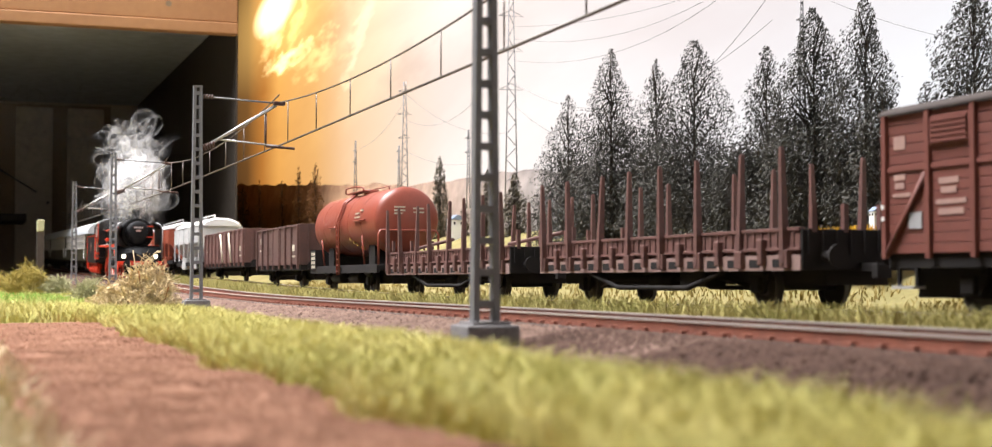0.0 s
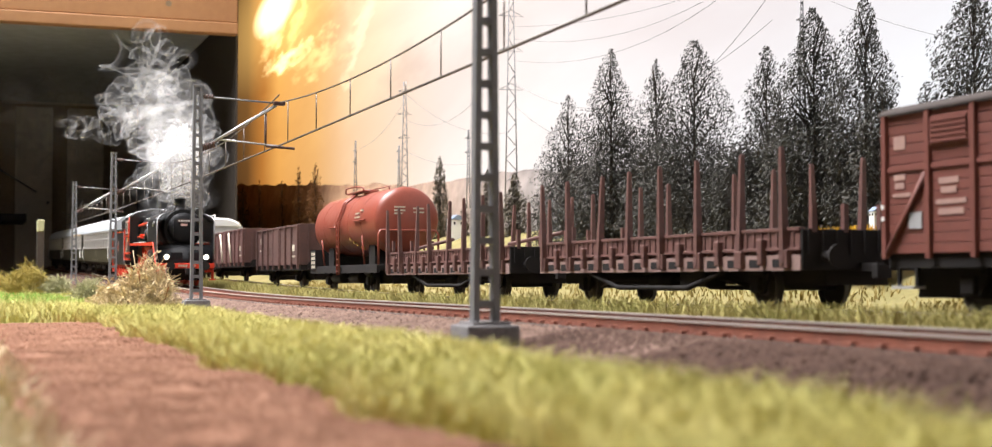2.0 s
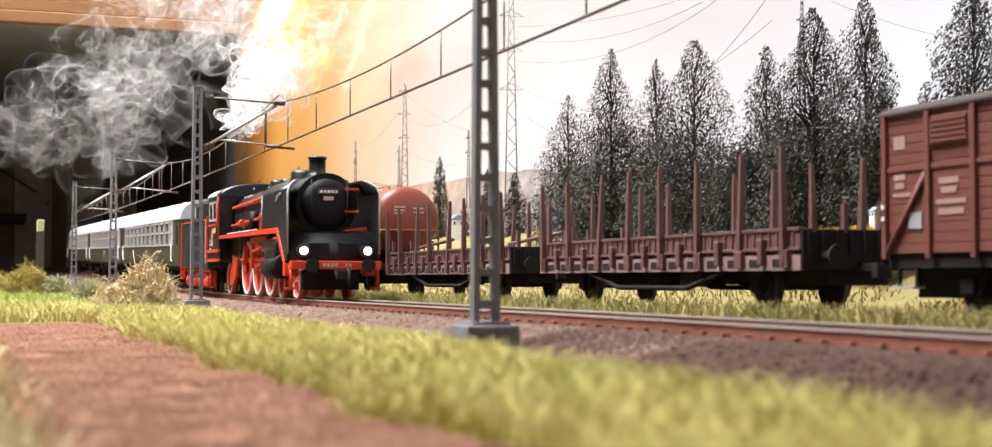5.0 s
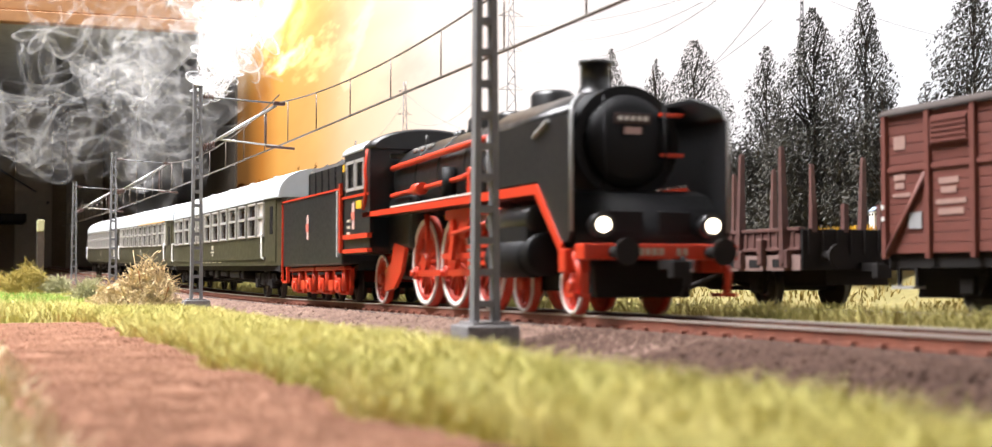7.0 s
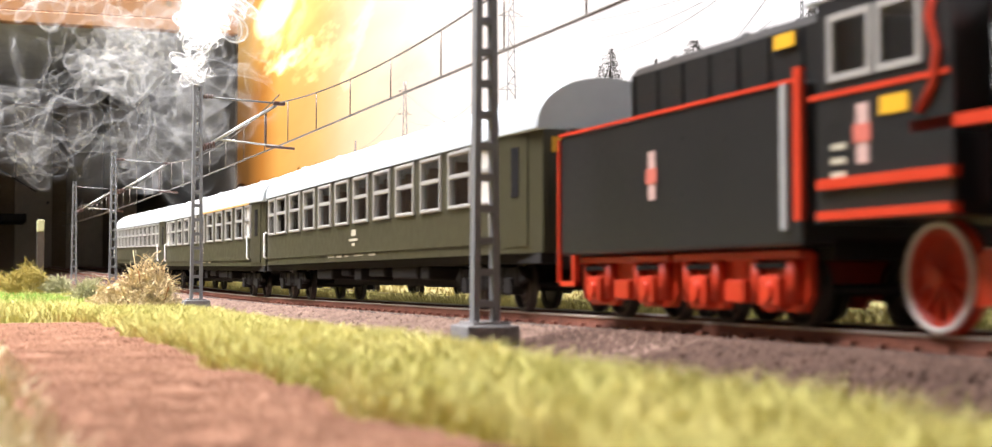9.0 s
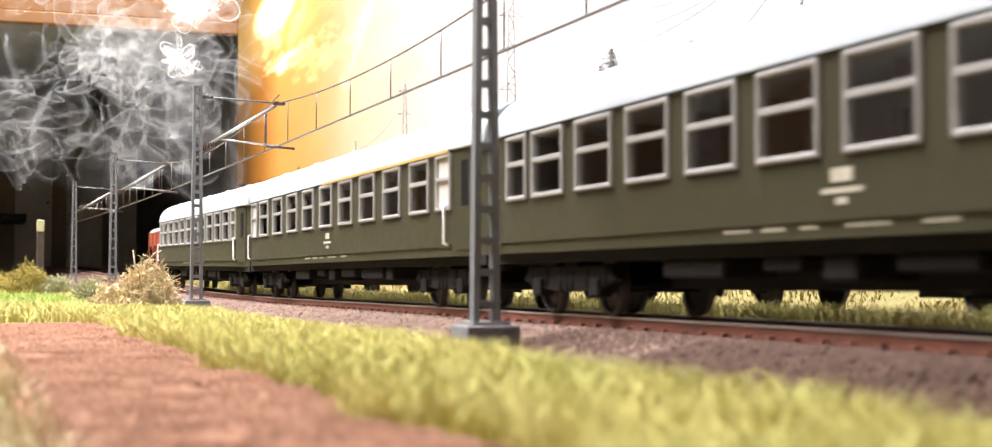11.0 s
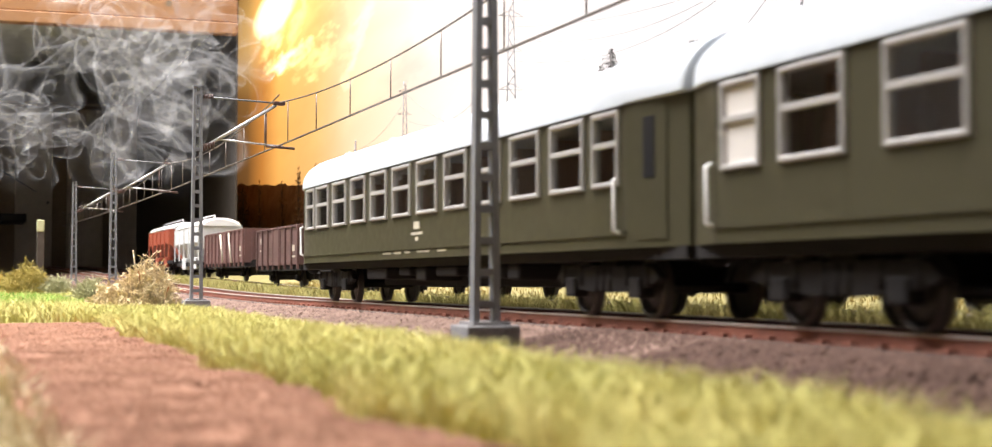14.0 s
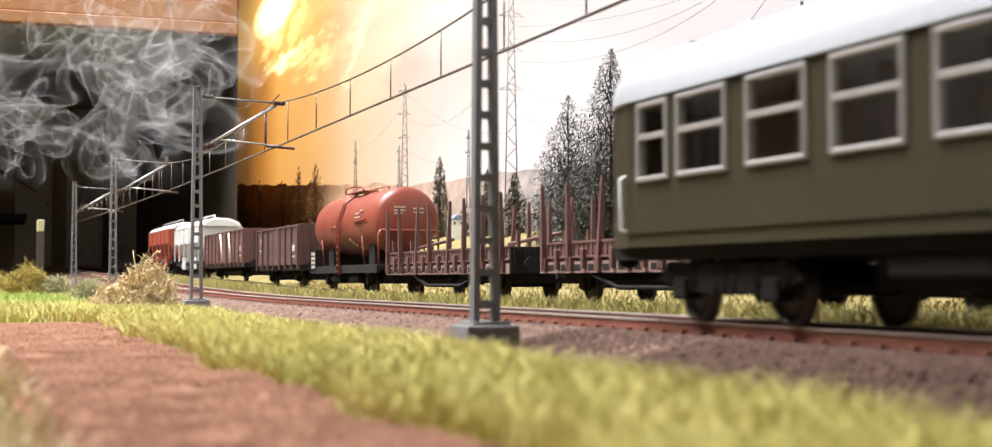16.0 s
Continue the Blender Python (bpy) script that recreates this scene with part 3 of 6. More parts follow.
part("crate_body", box(B(), -4, 4, -13, 7, -1.5, 6.2, 0.2), M_BOX, crate, "dark grey plastic")
part("crate_rim", box(B(), -4.3, 4.3, -13.3, 7.3, 6.2, 7.0, 0.15), M_BOXRIM, crate, "lighter rim")
for k in range(15):
    part("crate_rib", box(B(), 4.0, 4.3, -12.5 + k * 1.35, -12.1 + k * 1.35, -1.2, 6.0), M_BOX, crate)
carton = thing("carton", -206, -2.2, 8.0, "pale grey carton on a dark shelf", "carton")
part("carton_body", box(B(), -2, 2, -2.2, 2.4, 1.5, 5.0, 0.1), M_CARTON, carton, "pale grey card")
part("carton_label", box(B(), 2.0, 2.03, -1.2, 1.2, 2.4, 3.4), M_BOX, carton, "dark printed panel")
solid("shelf", box(B(), -212, -202, -6, 8, 8.2, 9.3, 0.1), M_BOX, "dark shelf board in the back room", "shelf")
solid("cable", pipe(B(), [(-148, -26, 25.95), (-150, -22, 21.0), (-156, -14, 18.0), (-165, -6, 15.5), (-172, -2, 14.0), (-180, 4, 13.5), (-218, 10, 13.0)], 0.1), M_BOX, "thin dark cable under the ceiling", "cable")
hut = thing("signal_post", -128, 6.2, -0.4, "small brown signal post with a pale green head", "signal")
part("post", box(B(), -0.3, 0.3, -0.3, 0.3, 0, 5.0, 0.05), M_BARK, hut, "brown post")
part("head", box(B(), -0.35, 0.35, -0.3, 0.3, 5.0, 6.0, 0.08), M_PALEHERB, hut, "pale green head")

# ---- the room around the layout ----
solid("floor", box(B(), -225, 140, -175, 62, -88, -85), M_ROOM, "plain floor of the room", "floor", kind="structure")
solid("ceiling", box(B(), -225, 140, -175, 62, 150, 153), M_ROOM, "plain white ceiling of the room", "ceiling", kind="structure")
solid("wall_south", box(B(), -225, 140, -178, -175, -85, 150), M_ROOM, "plain pale wall behind the camera", "wall", kind="structure")
solid("wall_north", box(B(), -225, 140, 62, 65, -85, 150), M_ROOM, "plain pale wall behind the backdrop", "wall", kind="structure")
solid("wall_east", box(B(), 140, 143, -175, 62, -85, 150), M_ROOM, "plain pale wall past the end of the layout", "wall", kind="structure")
solid("wall_west", box(B(), -228, -225, -175, 62, -85, 150), M_ROOM, "plain pale wall beyond the back room", "wall", kind="structure")


# ---- rolling stock: shared pieces ----
def wheel_pair(r, label_mat, tyre_mat=None, spokes=0, width=0.10):
    """Meshes of a wheelset: discs or spoked centres with the axle, and the tyres."""
    core, tyre = B(), B()
    n = 36
    for side in (-1, 1):
        c = side * 0.75

        def ring(k, o):
            return [(r * k * math.cos(i * math.tau / n), c + side * o, r * k * math.sin(i * math.tau / n)) for i in range(n)]
        loft(core, [ring(0.84, -0.02), ring(1.06, -0.05), ring(1.06, -0.02), ring(1.0, 0.0), ring(0.985, width * 0.8), ring(0.84, width * 0.8), ring(0.84, -0.02)], caps=False)
        loft(tyre, [ring(0.87, width * 0.75), ring(0.987, width * 0.75), ring(0.982, width), ring(0.875, width), ring(0.87, width * 0.75)], caps=False)
        if spokes:
            rod(core, (0, c - side * 0.02, 0), (0, c + side * (width + 0.05), 0), r * 0.2, seg=16)
            loft(core, [ring(0.76, 0.0), ring(0.85, 0.0), ring(0.85, width * 0.7), ring(0.76, width * 0.7), ring(0.76, 0.0)], caps=False)
            loft(core, [ring(0.8, 0.0), ring(0.02, 0.0)], caps=False)
        else:
            loft(core, [ring(0.85, 0.02), ring(0.5, 0.05), ring(0.25, 0.05), ring(0.22, width + 0.04)], caps=True)
    rod(core, (0, -0.9, 0), (0, 0.9, 0), 0.08)
    spoke = meshed("spoke", rod(B(), (r * 0.15, 0, 0), (r * 0.8, 0, 0), r * 0.055, r * 0.038, seg=6, cap=False), label_mat) if spokes else None
    return meshed("wheelset", core, label_mat), meshed("tyre", tyre, tyre_mat or label_mat), spoke, spokes


def add_wheels(parent, meshes, x, r, label=""):
    w = part("wheelset", meshes[0], None, parent, label, at=(x, 0, r))
    part("tyre", meshes[1], None, w)
    for side in (-1, 1):
        for i in range(meshes[3]):
            part("spoke", meshes[2], None, w, at=(0, side * 0.79, 0)).rotation_euler = (0, i * math.tau / meshes[3], 0)
    return w


WHEELS_DARK = wheel_pair(0.47, M_WHEEL, M_TYREDARK)


def buffer_pair(parent, x, way, z=1.05, m=None):
    for side in (-0.87, 0.87):
        bm = B()
        rod(bm, (x, side, z), (x + way * 0.36, side, z), 0.10, seg=14)
        rod(bm, (x + way * 0.2, side, z), (x + way * 0.48, side, z), 0.07, seg=12)
        rod(bm, (x + way * 0.48, side, z), (x + way * 0.54, side, z), 0.22, seg=18)
        part("buffer", bm, m or M_UNDER, parent, "round black buffer")
    bm = B()
    box(bm, min(x, x + way * 0.6), max(x, x + way * 0.6), -0.09, 0.09, z - 0.28, z - 0.12)
    box(bm, x + way * 0.6 - 0.1, x + way * 0.6 + 0.1, -0.16, 0.16, z - 0.42, z - 0.14, 0.02)
    part("coupling", bm, M_UNDER, parent)


def axle_guard(parent, x, y, m):
    bm = B()
    panel(bm, [(x - 0.55, 1.0), (x - 0.22, 0.32), (x + 0.22, 0.32), (x + 0.55, 1.0)], y - 0.03, y + 0.03)
    box(bm, x - 0.17, x + 0.17, y - 0.14, y + 0.1, 0.36, 0.66, 0.03)
    for i in range(4):
        box(bm, x - 0.62 + i * 0.09, x + 0.62 - i * 0.09, y - 0.11, y - 0.02, 0.83 - i * 0.04, 0.86 - i * 0.04)
    part("axle_guard", bm, m, parent)


# ---- passenger coaches ----
COACH_L = 24.7
TEN = [3.28 + 1.935 * k for k in range(10)]
NINE = [3.32 + 2.18 * k for k in range(9)]


def window_mesh(w, h):
    t = 0.08

    def rect(a, b, y):
        return [(-a, y, -b), (a, y, -b), (a, y, b), (-a, y, b)]
    rings = [rect(w, h, -0.05), rect(w - 0.02, h - 0.02, -0.07), rect(w - t + 0.02, h - t + 0.02, -0.07), rect(w - t, h - t, -0.05), rect(w - t, h - t, 0.07), rect(w, h, 0.07), rect(w, h, -0.05)]
    return meshed("window", loft(B(), rings, caps=False, smooth=False), M_FRAMEALU), meshed("glazing_bar", box(B(), -w + t, w - t, -0.06, 0.06, 0.03, 0.12, 0.012), M_FRAMEALU)


def taper(bm, x0, y0, x1, y1, thick, z0, z1):
    """A wall piece that runs from (x0, y0) to (x1, y1), the given thickness inwards."""
    s = 1 if y0 > 0 else -1
    return loft(bm, [[(x, y, z0), (x, y - s * thick, z0), (x, y - s * thick, z1), (x, y, z1)] for x, y in ((x0, y0), (x1, y1))], smooth=False)


def make_coach(label, BIG, SMALL, clear_ends=()):
    coach = thing("passenger_coach", 0, TRACK1, 0, label, "railway coach", "coaches of the express train")
    h = COACH_L / 2
    # walls with real openings
    bm = B()
    holes = sorted([(p - h, 0.66) for p in BIG] + [(p - h, 0.48) for p in SMALL])
    rear, front, narrow = -h + 0.95, h - 1.75, 1.22
    for y0, y1 in ((-1.41, -1.35), (1.35, 1.41)):
        box(bm, rear, front, y0, y1, 1.08, 2.06)
        box(bm, rear, front, y0, y1, 3.16, 3.27)
        last = rear
        for c, w in holes:
            box(bm, last, c - w, y0, y1, 2.06, 3.16)
            last = c + w
        box(bm, last, front, y0, y1, 2.06, 3.16)
        s = 1 if y0 > 0 else -1
        taper(bm, rear, s * 1.41, -h, s * narrow, 0.06, 1.08, 3.27)
        taper(bm, front, s * 1.41, h, s * narrow, 0.06, 1.08, 3.27)
    for x0, x1 in ((-h, -h + 0.06), (h - 0.06, h)):
        box(bm, x0, x1, -narrow + 0.07, narrow - 0.07, 1.08, 3.27)
    part("body", bm, M_GREEN, coach, "dark olive green body")
    part("floor", box(B(), -h + 0.07, h - 0.07, -1.14, 1.14, 1.1, 1.25), M_UNDER, coach)
    for y in (-1.43, 1.43):
        part("sill_ledge", box(B(), rear, front, y - 0.02, y + 0.02, 1.28, 1.34), M_GREEN, coach)
    inner = B()
    for k in range(11):
        x = 2.3 + 1.935 * k - h
        box(inner, x - 0.04, x + 0.04, -0.55, 1.3, 1.25, 3.2)
        box(inner, x + 0.05, x + 0.5, -0.5, 1.3, 1.25, 1.75)
        box(inner, x - 0.5, x - 0.05, -0.5, 1.3, 1.25, 1.75)
        box(inner, x + 0.04, x + 0.18, -0.5, 1.3, 1.75, 2.6)
        box(inner, x - 0.18, x - 0.04, -0.5, 1.3, 1.75, 2.6)
    part("compartments", inner, M_INNER, coach, "brown seats and partitions")
    # roof
    arc = [(-1.44, 3.25)] + [(-1.44 * math.cos(math.pi * i / 22), 3.28 + 0.93 * math.sin(math.pi * i / 22) ** 0.86) for i in range(23)] + [(1.44, 3.25)]
    rings = [[(x, y * k, 3.25 + (z - 3.25) * q) for y, z in arc] for x, k, q in
             ((-h - 0.05, 0.84, 0.82), (-h + 0.08, 0.89, 0.92), (-h + 0.45, 0.95, 0.99), (rear, 1, 1), (0, 1, 1), (front, 1, 1), (h - 0.12, 0.94, 1), (h, 0.93, 0.995))]
    part("roof", loft(B(), rings), M_ROOF, coach, "pale grey arched roof")
    for y in (-1.45, 1.45):
        part("gutter", box(B(), rear, front, y - 0.02, y + 0.02, 3.24, 3.28), M_ROOF, coach)
    for k in range(5):
        x = -h + 3.4 + k * 4.5
        part("roof_vent", box(B(), x - 0.2, x + 0.2, -0.8, -0.58, 3.98, 4.13, 0.04), M_ROOF, coach)
    big, small = window_mesh(0.715, 0.585), window_mesh(0.5, 0.585)
    pane_b = meshed("pane", box(B(), -0.6, 0.6, 0.0, 0.015, -0.5, 0.5), M_PANE)
    pane_s = meshed("pane", box(B(), -0.42, 0.42, 0.0, 0.015, -0.5, 0.5), M_FROST)
    pane_c = meshed("pane", box(B(), -0.42, 0.42, 0.0, 0.015, -0.5, 0.5), M_PANE)
    for side in (-1, 1):
        for p, mesh, pane in [(p, big, pane_b) for p in BIG] + [(p, small, pane_c if p in clear_ends else pane_s) for p in SMALL]:
            w = part("window", mesh[0], None, coach, "bright aluminium window frame", at=(p - h, side * 1.40, 2.61))
            part("glazing_bar", mesh[1], None, w)
            q = part("pane", pane, None, w)
            q.visible_shadow = False
        d = part("door", taper(B(), h - 1.5, side * 1.40, h - 0.6, side * 1.31, 0.03, 1.2, 3.2), M_GREEN, coach, "recessed olive entrance door")
        part("door_window", taper(B(), h - 1.22, side * 1.385, h - 0.92, side * 1.353, 0.03, 2.1, 3.0), M_GLASS, d)
        part("door_edge", taper(B(), h - 0.12, side * 1.25, h - 0.02, side * 1.24, 0.03, 1.1, 3.24), M_GREEN, coach)
        for x in (-h + 0.85, h - 2.0):
            part("handrail", pipe(B(), [(x, side * 1.42, 2.15), (x, side * 1.5, 2.1), (x, side * 1.5, 1.35), (x + 0.1, side * 1.42, 1.3)], 0.033), M_WHITE, coach, "white handrail")
    # lettering as bars
    for x, z, w, hh in ((-0.2, 1.80, 0.22, 0.16), (-0.2, 1.62, 0.42, 0.06), (-0.2, 1.5, 0.12, 0.08), (-2.6, 1.22, 0.35, 0.05), (-1.7, 1.22, 0.28, 0.06), (-0.9, 1.22, 0.2, 0.05), (0.3, 1.22, 0.45, 0.04), (1.6, 1.22, 0.3, 0.05)):
        part("lettering", box(B(), x - w, x + w, -1.418, -1.412, z - hh / 2, z + hh / 2), M_FADED, coach, "faded cream lettering")
    part("warning_plate", box(B(), h + 0.005, h + 0.02, -1.08, -0.84, 2.85, 3.12), M_YELLOW, coach, "yellow warning plate")
    for x in (h, -h):
        s = 1 if x > 0 else -1
        bm = B()
        for y in (-0.62, 0.5):
            box(bm, min(x, x + s * 0.24), max(x, x + s * 0.24), y, y + 0.14, 1.2, 3.2, 0.04)
        box(bm, min(x, x + s * 0.24), max(x, x + s * 0.24), -0.62, 0.64, 3.1, 3.25, 0.04)
        part("gangway", bm, M_UNDER, coach, "black rubber gangway")
        buffer_pair(coach, x - s * 0.1, s * 0.6, 1.0)
    # underframe
    part("solebar", box(B(), -h + 0.1, h - 0.1, -1.25, 1.25, 0.9, 1.09), M_UNDER, coach)
    part("centre_beam", box(B(), -6.6, 6.6, -0.35, 0.35, 0.46, 0.92, 0.04), M_UNDER, coach, "black centre beam")
    for x, w, z in ((-4.3, 0.9, 0.62), (-1.9, 0.45, 0.7), (-0.6, 0.35, 0.58), (1.2, 0.7, 0.68), (3.6, 1.0, 0.63), (5.2, 0.3, 0.6)):
        part("equipment_box", box(B(), x - w, x + w, -1.2, -0.3, z, 0.9, 0.05), M_UNDER, coach, "black underfloor box")
    for b in (-h + 3.3, h - 3.3):
        bm = B()
        for y in (-1.02, 1.02):
            panel(bm, [(b - 2.0, 0.62), (b - 1.7, 0.82), (b + 1.7, 0.82), (b + 2.0, 0.62), (b + 1.6, 0.5), (b + 0.6, 0.42), (b - 0.6, 0.42), (b - 1.6, 0.5)], y - 0.07, y + 0.07)
            for a in (-1.25, 1.25):
                box(bm, b + a - 0.2, b + a + 0.2, y - 0.14, y + 0.14, 0.32, 0.64, 0.04)
                for o in (-0.36, 0.36):
                    rod(bm, (b + a + o, y, 0.5), (b + a + o, y, 0.85), 0.11, seg=10)
            for o in (-0.25, 0, 0.25):
                rod(bm, (b + o, y, 0.4), (b + o, y, 0.8), 0.10, seg=10)
        box(bm, b - 0.3, b + 0.3, -1.0, 1.0, 0.55, 0.95)
        part("bogie", bm, M_UNDER, coach, "black bogie frame")
        for a in (-1.25, 1.25):
            add_wheels(coach, WHEELS_DARK, b + a, 0.47)
    return coach


first = make_coach("dark olive passenger coach coupled behind the tender", TEN, [1.8, 22.25], (1.8,))
second = make_coach("dark olive passenger coach with a yellow first-class stripe", NINE, [1.65, 22.47])
third = make_coach("dark olive passenger coach, last of the train", TEN, [1.8, 22.25], (1.8, 22.25))
coaches = [first, second, third]
part("class_stripe", box(B(), -0.6, COACH_L / 2 - 1.8, -1.482, -1.472, 3.205, 3.275), M_STRIPE, second, "yellow first-class stripe")


# ---- steam locomotive: x = 0 at the headlamps, running towards +x ----
DRIVER_X = (-5.85, -8.0, -10.15)
loco = thing("steam_locomotive", 0, TRACK1, 0, "black steam locomotive with red running gear and lit headlamps", "steam locomotive")
drivers, loco_wheels, rods = [], [], []


def make_loco():
    bm = B()
    drum(bm, -12.6, -1.3, 0, 2.98, 0.93, 48)
    part("boiler", bm, M_BLACK, loco, "glossy black boiler")
    bm = B()
    drum(bm, -4.4, -1.25, 0, 2.98, 0.99, 48)
    part("smokebox", bm, M_SHADEBLACK, loco, "matt black smokebox")
    bm = B()
    n = 40
    loft(bm, [[(x, r * math.cos(i * math.tau / n), 2.98 + r * math.sin(i * math.tau / n)) for i in range(n)] for x, r in ((-1.26, 0.82), (-1.16, 0.80), (-1.08, 0.6), (-1.04, 0.25), (-1.03, 0.02))])
    for z in (2.72, 3.42):
        part("door_hinge", box(B(), -1.14, -1.02, 0.55, 0.98, z, z + 0.07, 0.01), M_RED, loco, "red door hinge")
    part("smokebox_door", bm, M_SHADEBLACK, loco, "round black smokebox door")
    for x in (-5.9, -7.3, -9.1, -10.8):
        bm = B()
        drum(bm, x - 0.05, x + 0.05, 0, 2.98, 0.945, 48)
        part("boiler_band", bm, M_BLACK, loco)
    plate = part("number_plate", box(B(), -1.04, -1.0, -0.34, 0.34, 3.28, 3.46, 0.01), M_DIMPLATE, loco, "red number plate darkened as in shade, with white bars")
    for k in range(5):
        part("plate_bar", box(B(), -0.998, -0.99, -0.28 + k * 0.12, -0.2 + k * 0.12, 3.33, 3.41), M_WHITE, plate)
    part("badge", panel(B(), [(-1.03, 3.22), (-1.0, 3.22), (-1.0, 3.1), (-1.03, 3.1)], -0.16, 0.16), M_EMBLEM, loco, "pale winged badge")
    # chimney and domes
    bm = B()
    n = 28
    loft(bm, [[(-2.6 + r * math.cos(i * math.tau / n), r * math.sin(i * math.tau / n), z) for i in range(n)] for z, r in ((3.85, 0.45), (4.0, 0.32), (4.12, 0.27), (4.5, 0.27), (4.5, 0.30), (4.58, 0.30), (4.58, 0.22), (4.2, 0.2))])
    part("chimney", bm, M_BLACK, loco, "black chimney")
    for x, r, z, lab in ((-4.65, 0.42, 4.28, "sand_dome"), (-6.9, 0.30, 4.12, "steam_dome"), (-8.7, 0.33, 4.2, "sand_dome")):
        bm = B()
        loft(bm, [[(x + q * math.cos(i * math.tau / n) * 1.15, q * math.sin(i * math.tau / n), zz) for i in range(n)] for zz, q in ((3.7, r * 1.2), (3.95, r), (z - 0.1, r), (z - 0.02, r * 0.85), (z, r * 0.5))])
        part(lab, bm, M_BLACK, loco, "black dome")
    for x in (-7.6, -7.95, -10.5, -10.8):
        part("safety_valve", rod(B(), (x, 0.1, 3.8), (x, 0.1, 4.08), 0.09, seg=10), M_BLACK, loco)
    part("whistle", rod(B(), (-11.9, -0.3, 3.75), (-11.9, -0.3, 4.08), 0.04, seg=8), M_BLACK, loco)
    for k in range(3):
        part("washout_cap", box(B(), -10.6 - k * 0.55, -10.3 - k * 0.55, -0.72, -0.6, 3.62, 3.72, 0.03), M_ALU, loco)
    # pipes along the boiler
    part("red_pipe", pipe(B(), [(-12.5, -0.98, 3.3), (-4.6, -0.98, 3.45)], 0.075, 8), M_RED, loco, "red boiler pipe")
    part("red_pipe", pipe(B(), [(-12.3, -1.05, 2.62), (-9.8, -1.05, 2.66), (-7.0, -1.05, 2.72), (-6.4, -1.05, 2.8)], 0.06, 8), M_RED, loco, "red boiler pipe")
    part("pump", drum(B(), -10.1, -9.6, -1.12, 2.65, 0.14, 16), M_RED, loco, "red pump body")
    part("valve_wheel", rod(B(), (-6.45, -1.0, 2.8), (-6.45, -1.12, 2.8), 0.1, seg=16), M_RED, loco)
    part("pump_bracket", box(B(), -6.62, -6.42, -1.1, -0.95, 2.26, 2.72, 0.03), M_RED, loco)
    for x in (-7.9, -5.2):
        part("feed_pump", rod(B(), (x, -1.05, 2.35), (x, -1.05, 3.0), 0.16, seg=14), M_SHADEBLACK, loco, "black pump")
    # running boards
    for s in (-1, 1):
        bm = B()
        box(bm, -13.1, -4.3, min(s * 0.85, s * 1.45), max(s * 0.85, s * 1.45), 2.14, 2.2)
        part("running_board", bm, M_BLACK, loco, "black running board")
        bm = B()
        panel(bm, [(-13.45, 2.14), (-13.45, 2.26), (-1.8, 2.26), (-0.65, 1.2), (-0.65, 1.0), (-1.85, 2.08)], s * 1.46 - 0.03, s * 1.46 + 0.03)
        part("board_edge", bm, M_RED, loco, "red running board edge")
        # White strip draws the highlight along the running board's top edge.
        bm = B()
        panel(bm, [(-10.9, 2.27), (-10.9, 2.30), (-5.0, 2.30), (-5.0, 2.27)], s * 1.48 - 0.02, s * 1.48 + 0.02)
        part("board_glint", bm, M_WHITE, loco, "white strip painting the highlight on the board edge")
        # smoke deflector: a flat plate bent inwards at the top
        outline = [(-4.3, 2.3), (-1.78, 2.3), (-0.7, 1.25), (-0.45, 1.22), (-0.32, 1.35), (-0.3, 3.3), (-0.34, 3.34), (-4.3, 3.34)]
        bm = B()
        panel(bm, outline, s * 1.44 - 0.025, s * 1.44 + 0.025)
        rings = []
        for k in range(6):
            a = k / 5
            y = s * (1.44 - 0.42 * a ** 1.5)
            z = 3.33 + 0.42 * a ** 0.8
            xf = -0.34 - 0.5 * a ** 2
            rings.append([(-4.3, y, z), (xf, y, z), (xf, y - s * 0.05, z - 0.03), (-4.3, y - s * 0.05, z - 0.03)])
        loft(bm, rings)
        d = part("smoke_deflector", bm, M_BLACK, loco, "large black smoke deflector")
        part("edge_strip", pipe(B(), [(-0.3, s * 1.45, 1.4), (-0.3, s * 1.45, 3.3), (-0.45, s * 1.36, 3.52), (-0.8, s * 1.1, 3.7)], 0.035), M_GREYEDGE, d, "grey edge bead")
        part("edge_strip", pipe(B(), [(-4.3, s * 1.45, 2.3), (-4.3, s * 1.45, 3.35)], 0.035), M_GREYEDGE, d)
        part("handle", pipe(B(), [(-1.9, s * 1.47, 3.08), (-1.2, s * 1.5, 3.3)], 0.05), M_GREYEDGE, d, "grey grab handle")
        # cylinders
        c = part("cylinder", drum(B(), -4.4, -2.7, s * 1.12, 1.02, 0.38, 28, 0.08), M_SHADEBLACK, loco, "black steam cylinder")
        part("valve_chest", drum(B(), -4.6, -2.5, s * 1.14, 1.68, 0.27, 24, 0.06), M_BLACK, c)
        part("cylinder_cover", drum(B(), -4.25, -2.35, s * 1.06, 1.06, 0.39, 32, 0.05), M_SHADEBLACK, c, "matt black cylinder casing")
        part("casing_side", box(B(), -4.2, -2.5, s * 1.08 - 0.3, s * 1.08 + 0.3, 0.95, 1.7, 0.06), M_SHADEBLACK, c)
        for z in (0.9, 1.24):
            part("slide_bar", box(B(), -6.4, -4.4, s * 1.12 - 0.05, s * 1.12 + 0.05, z, z + 0.075), M_RED, loco, "red slide bar")
        bm = B()
        panel(bm, [(-7.6, 2.05), (-4.7, 2.05), (-4.7, 1.9), (-6.0, 1.86), (-6.35, 1.45), (-6.65, 1.45), (-6.75, 1.8), (-7.6, 1.86)], s * 1.2 - 0.04, s * 1.2 + 0.04)
        part("gear_bracket", bm, M_RED, loco, "red valve gear bracket")
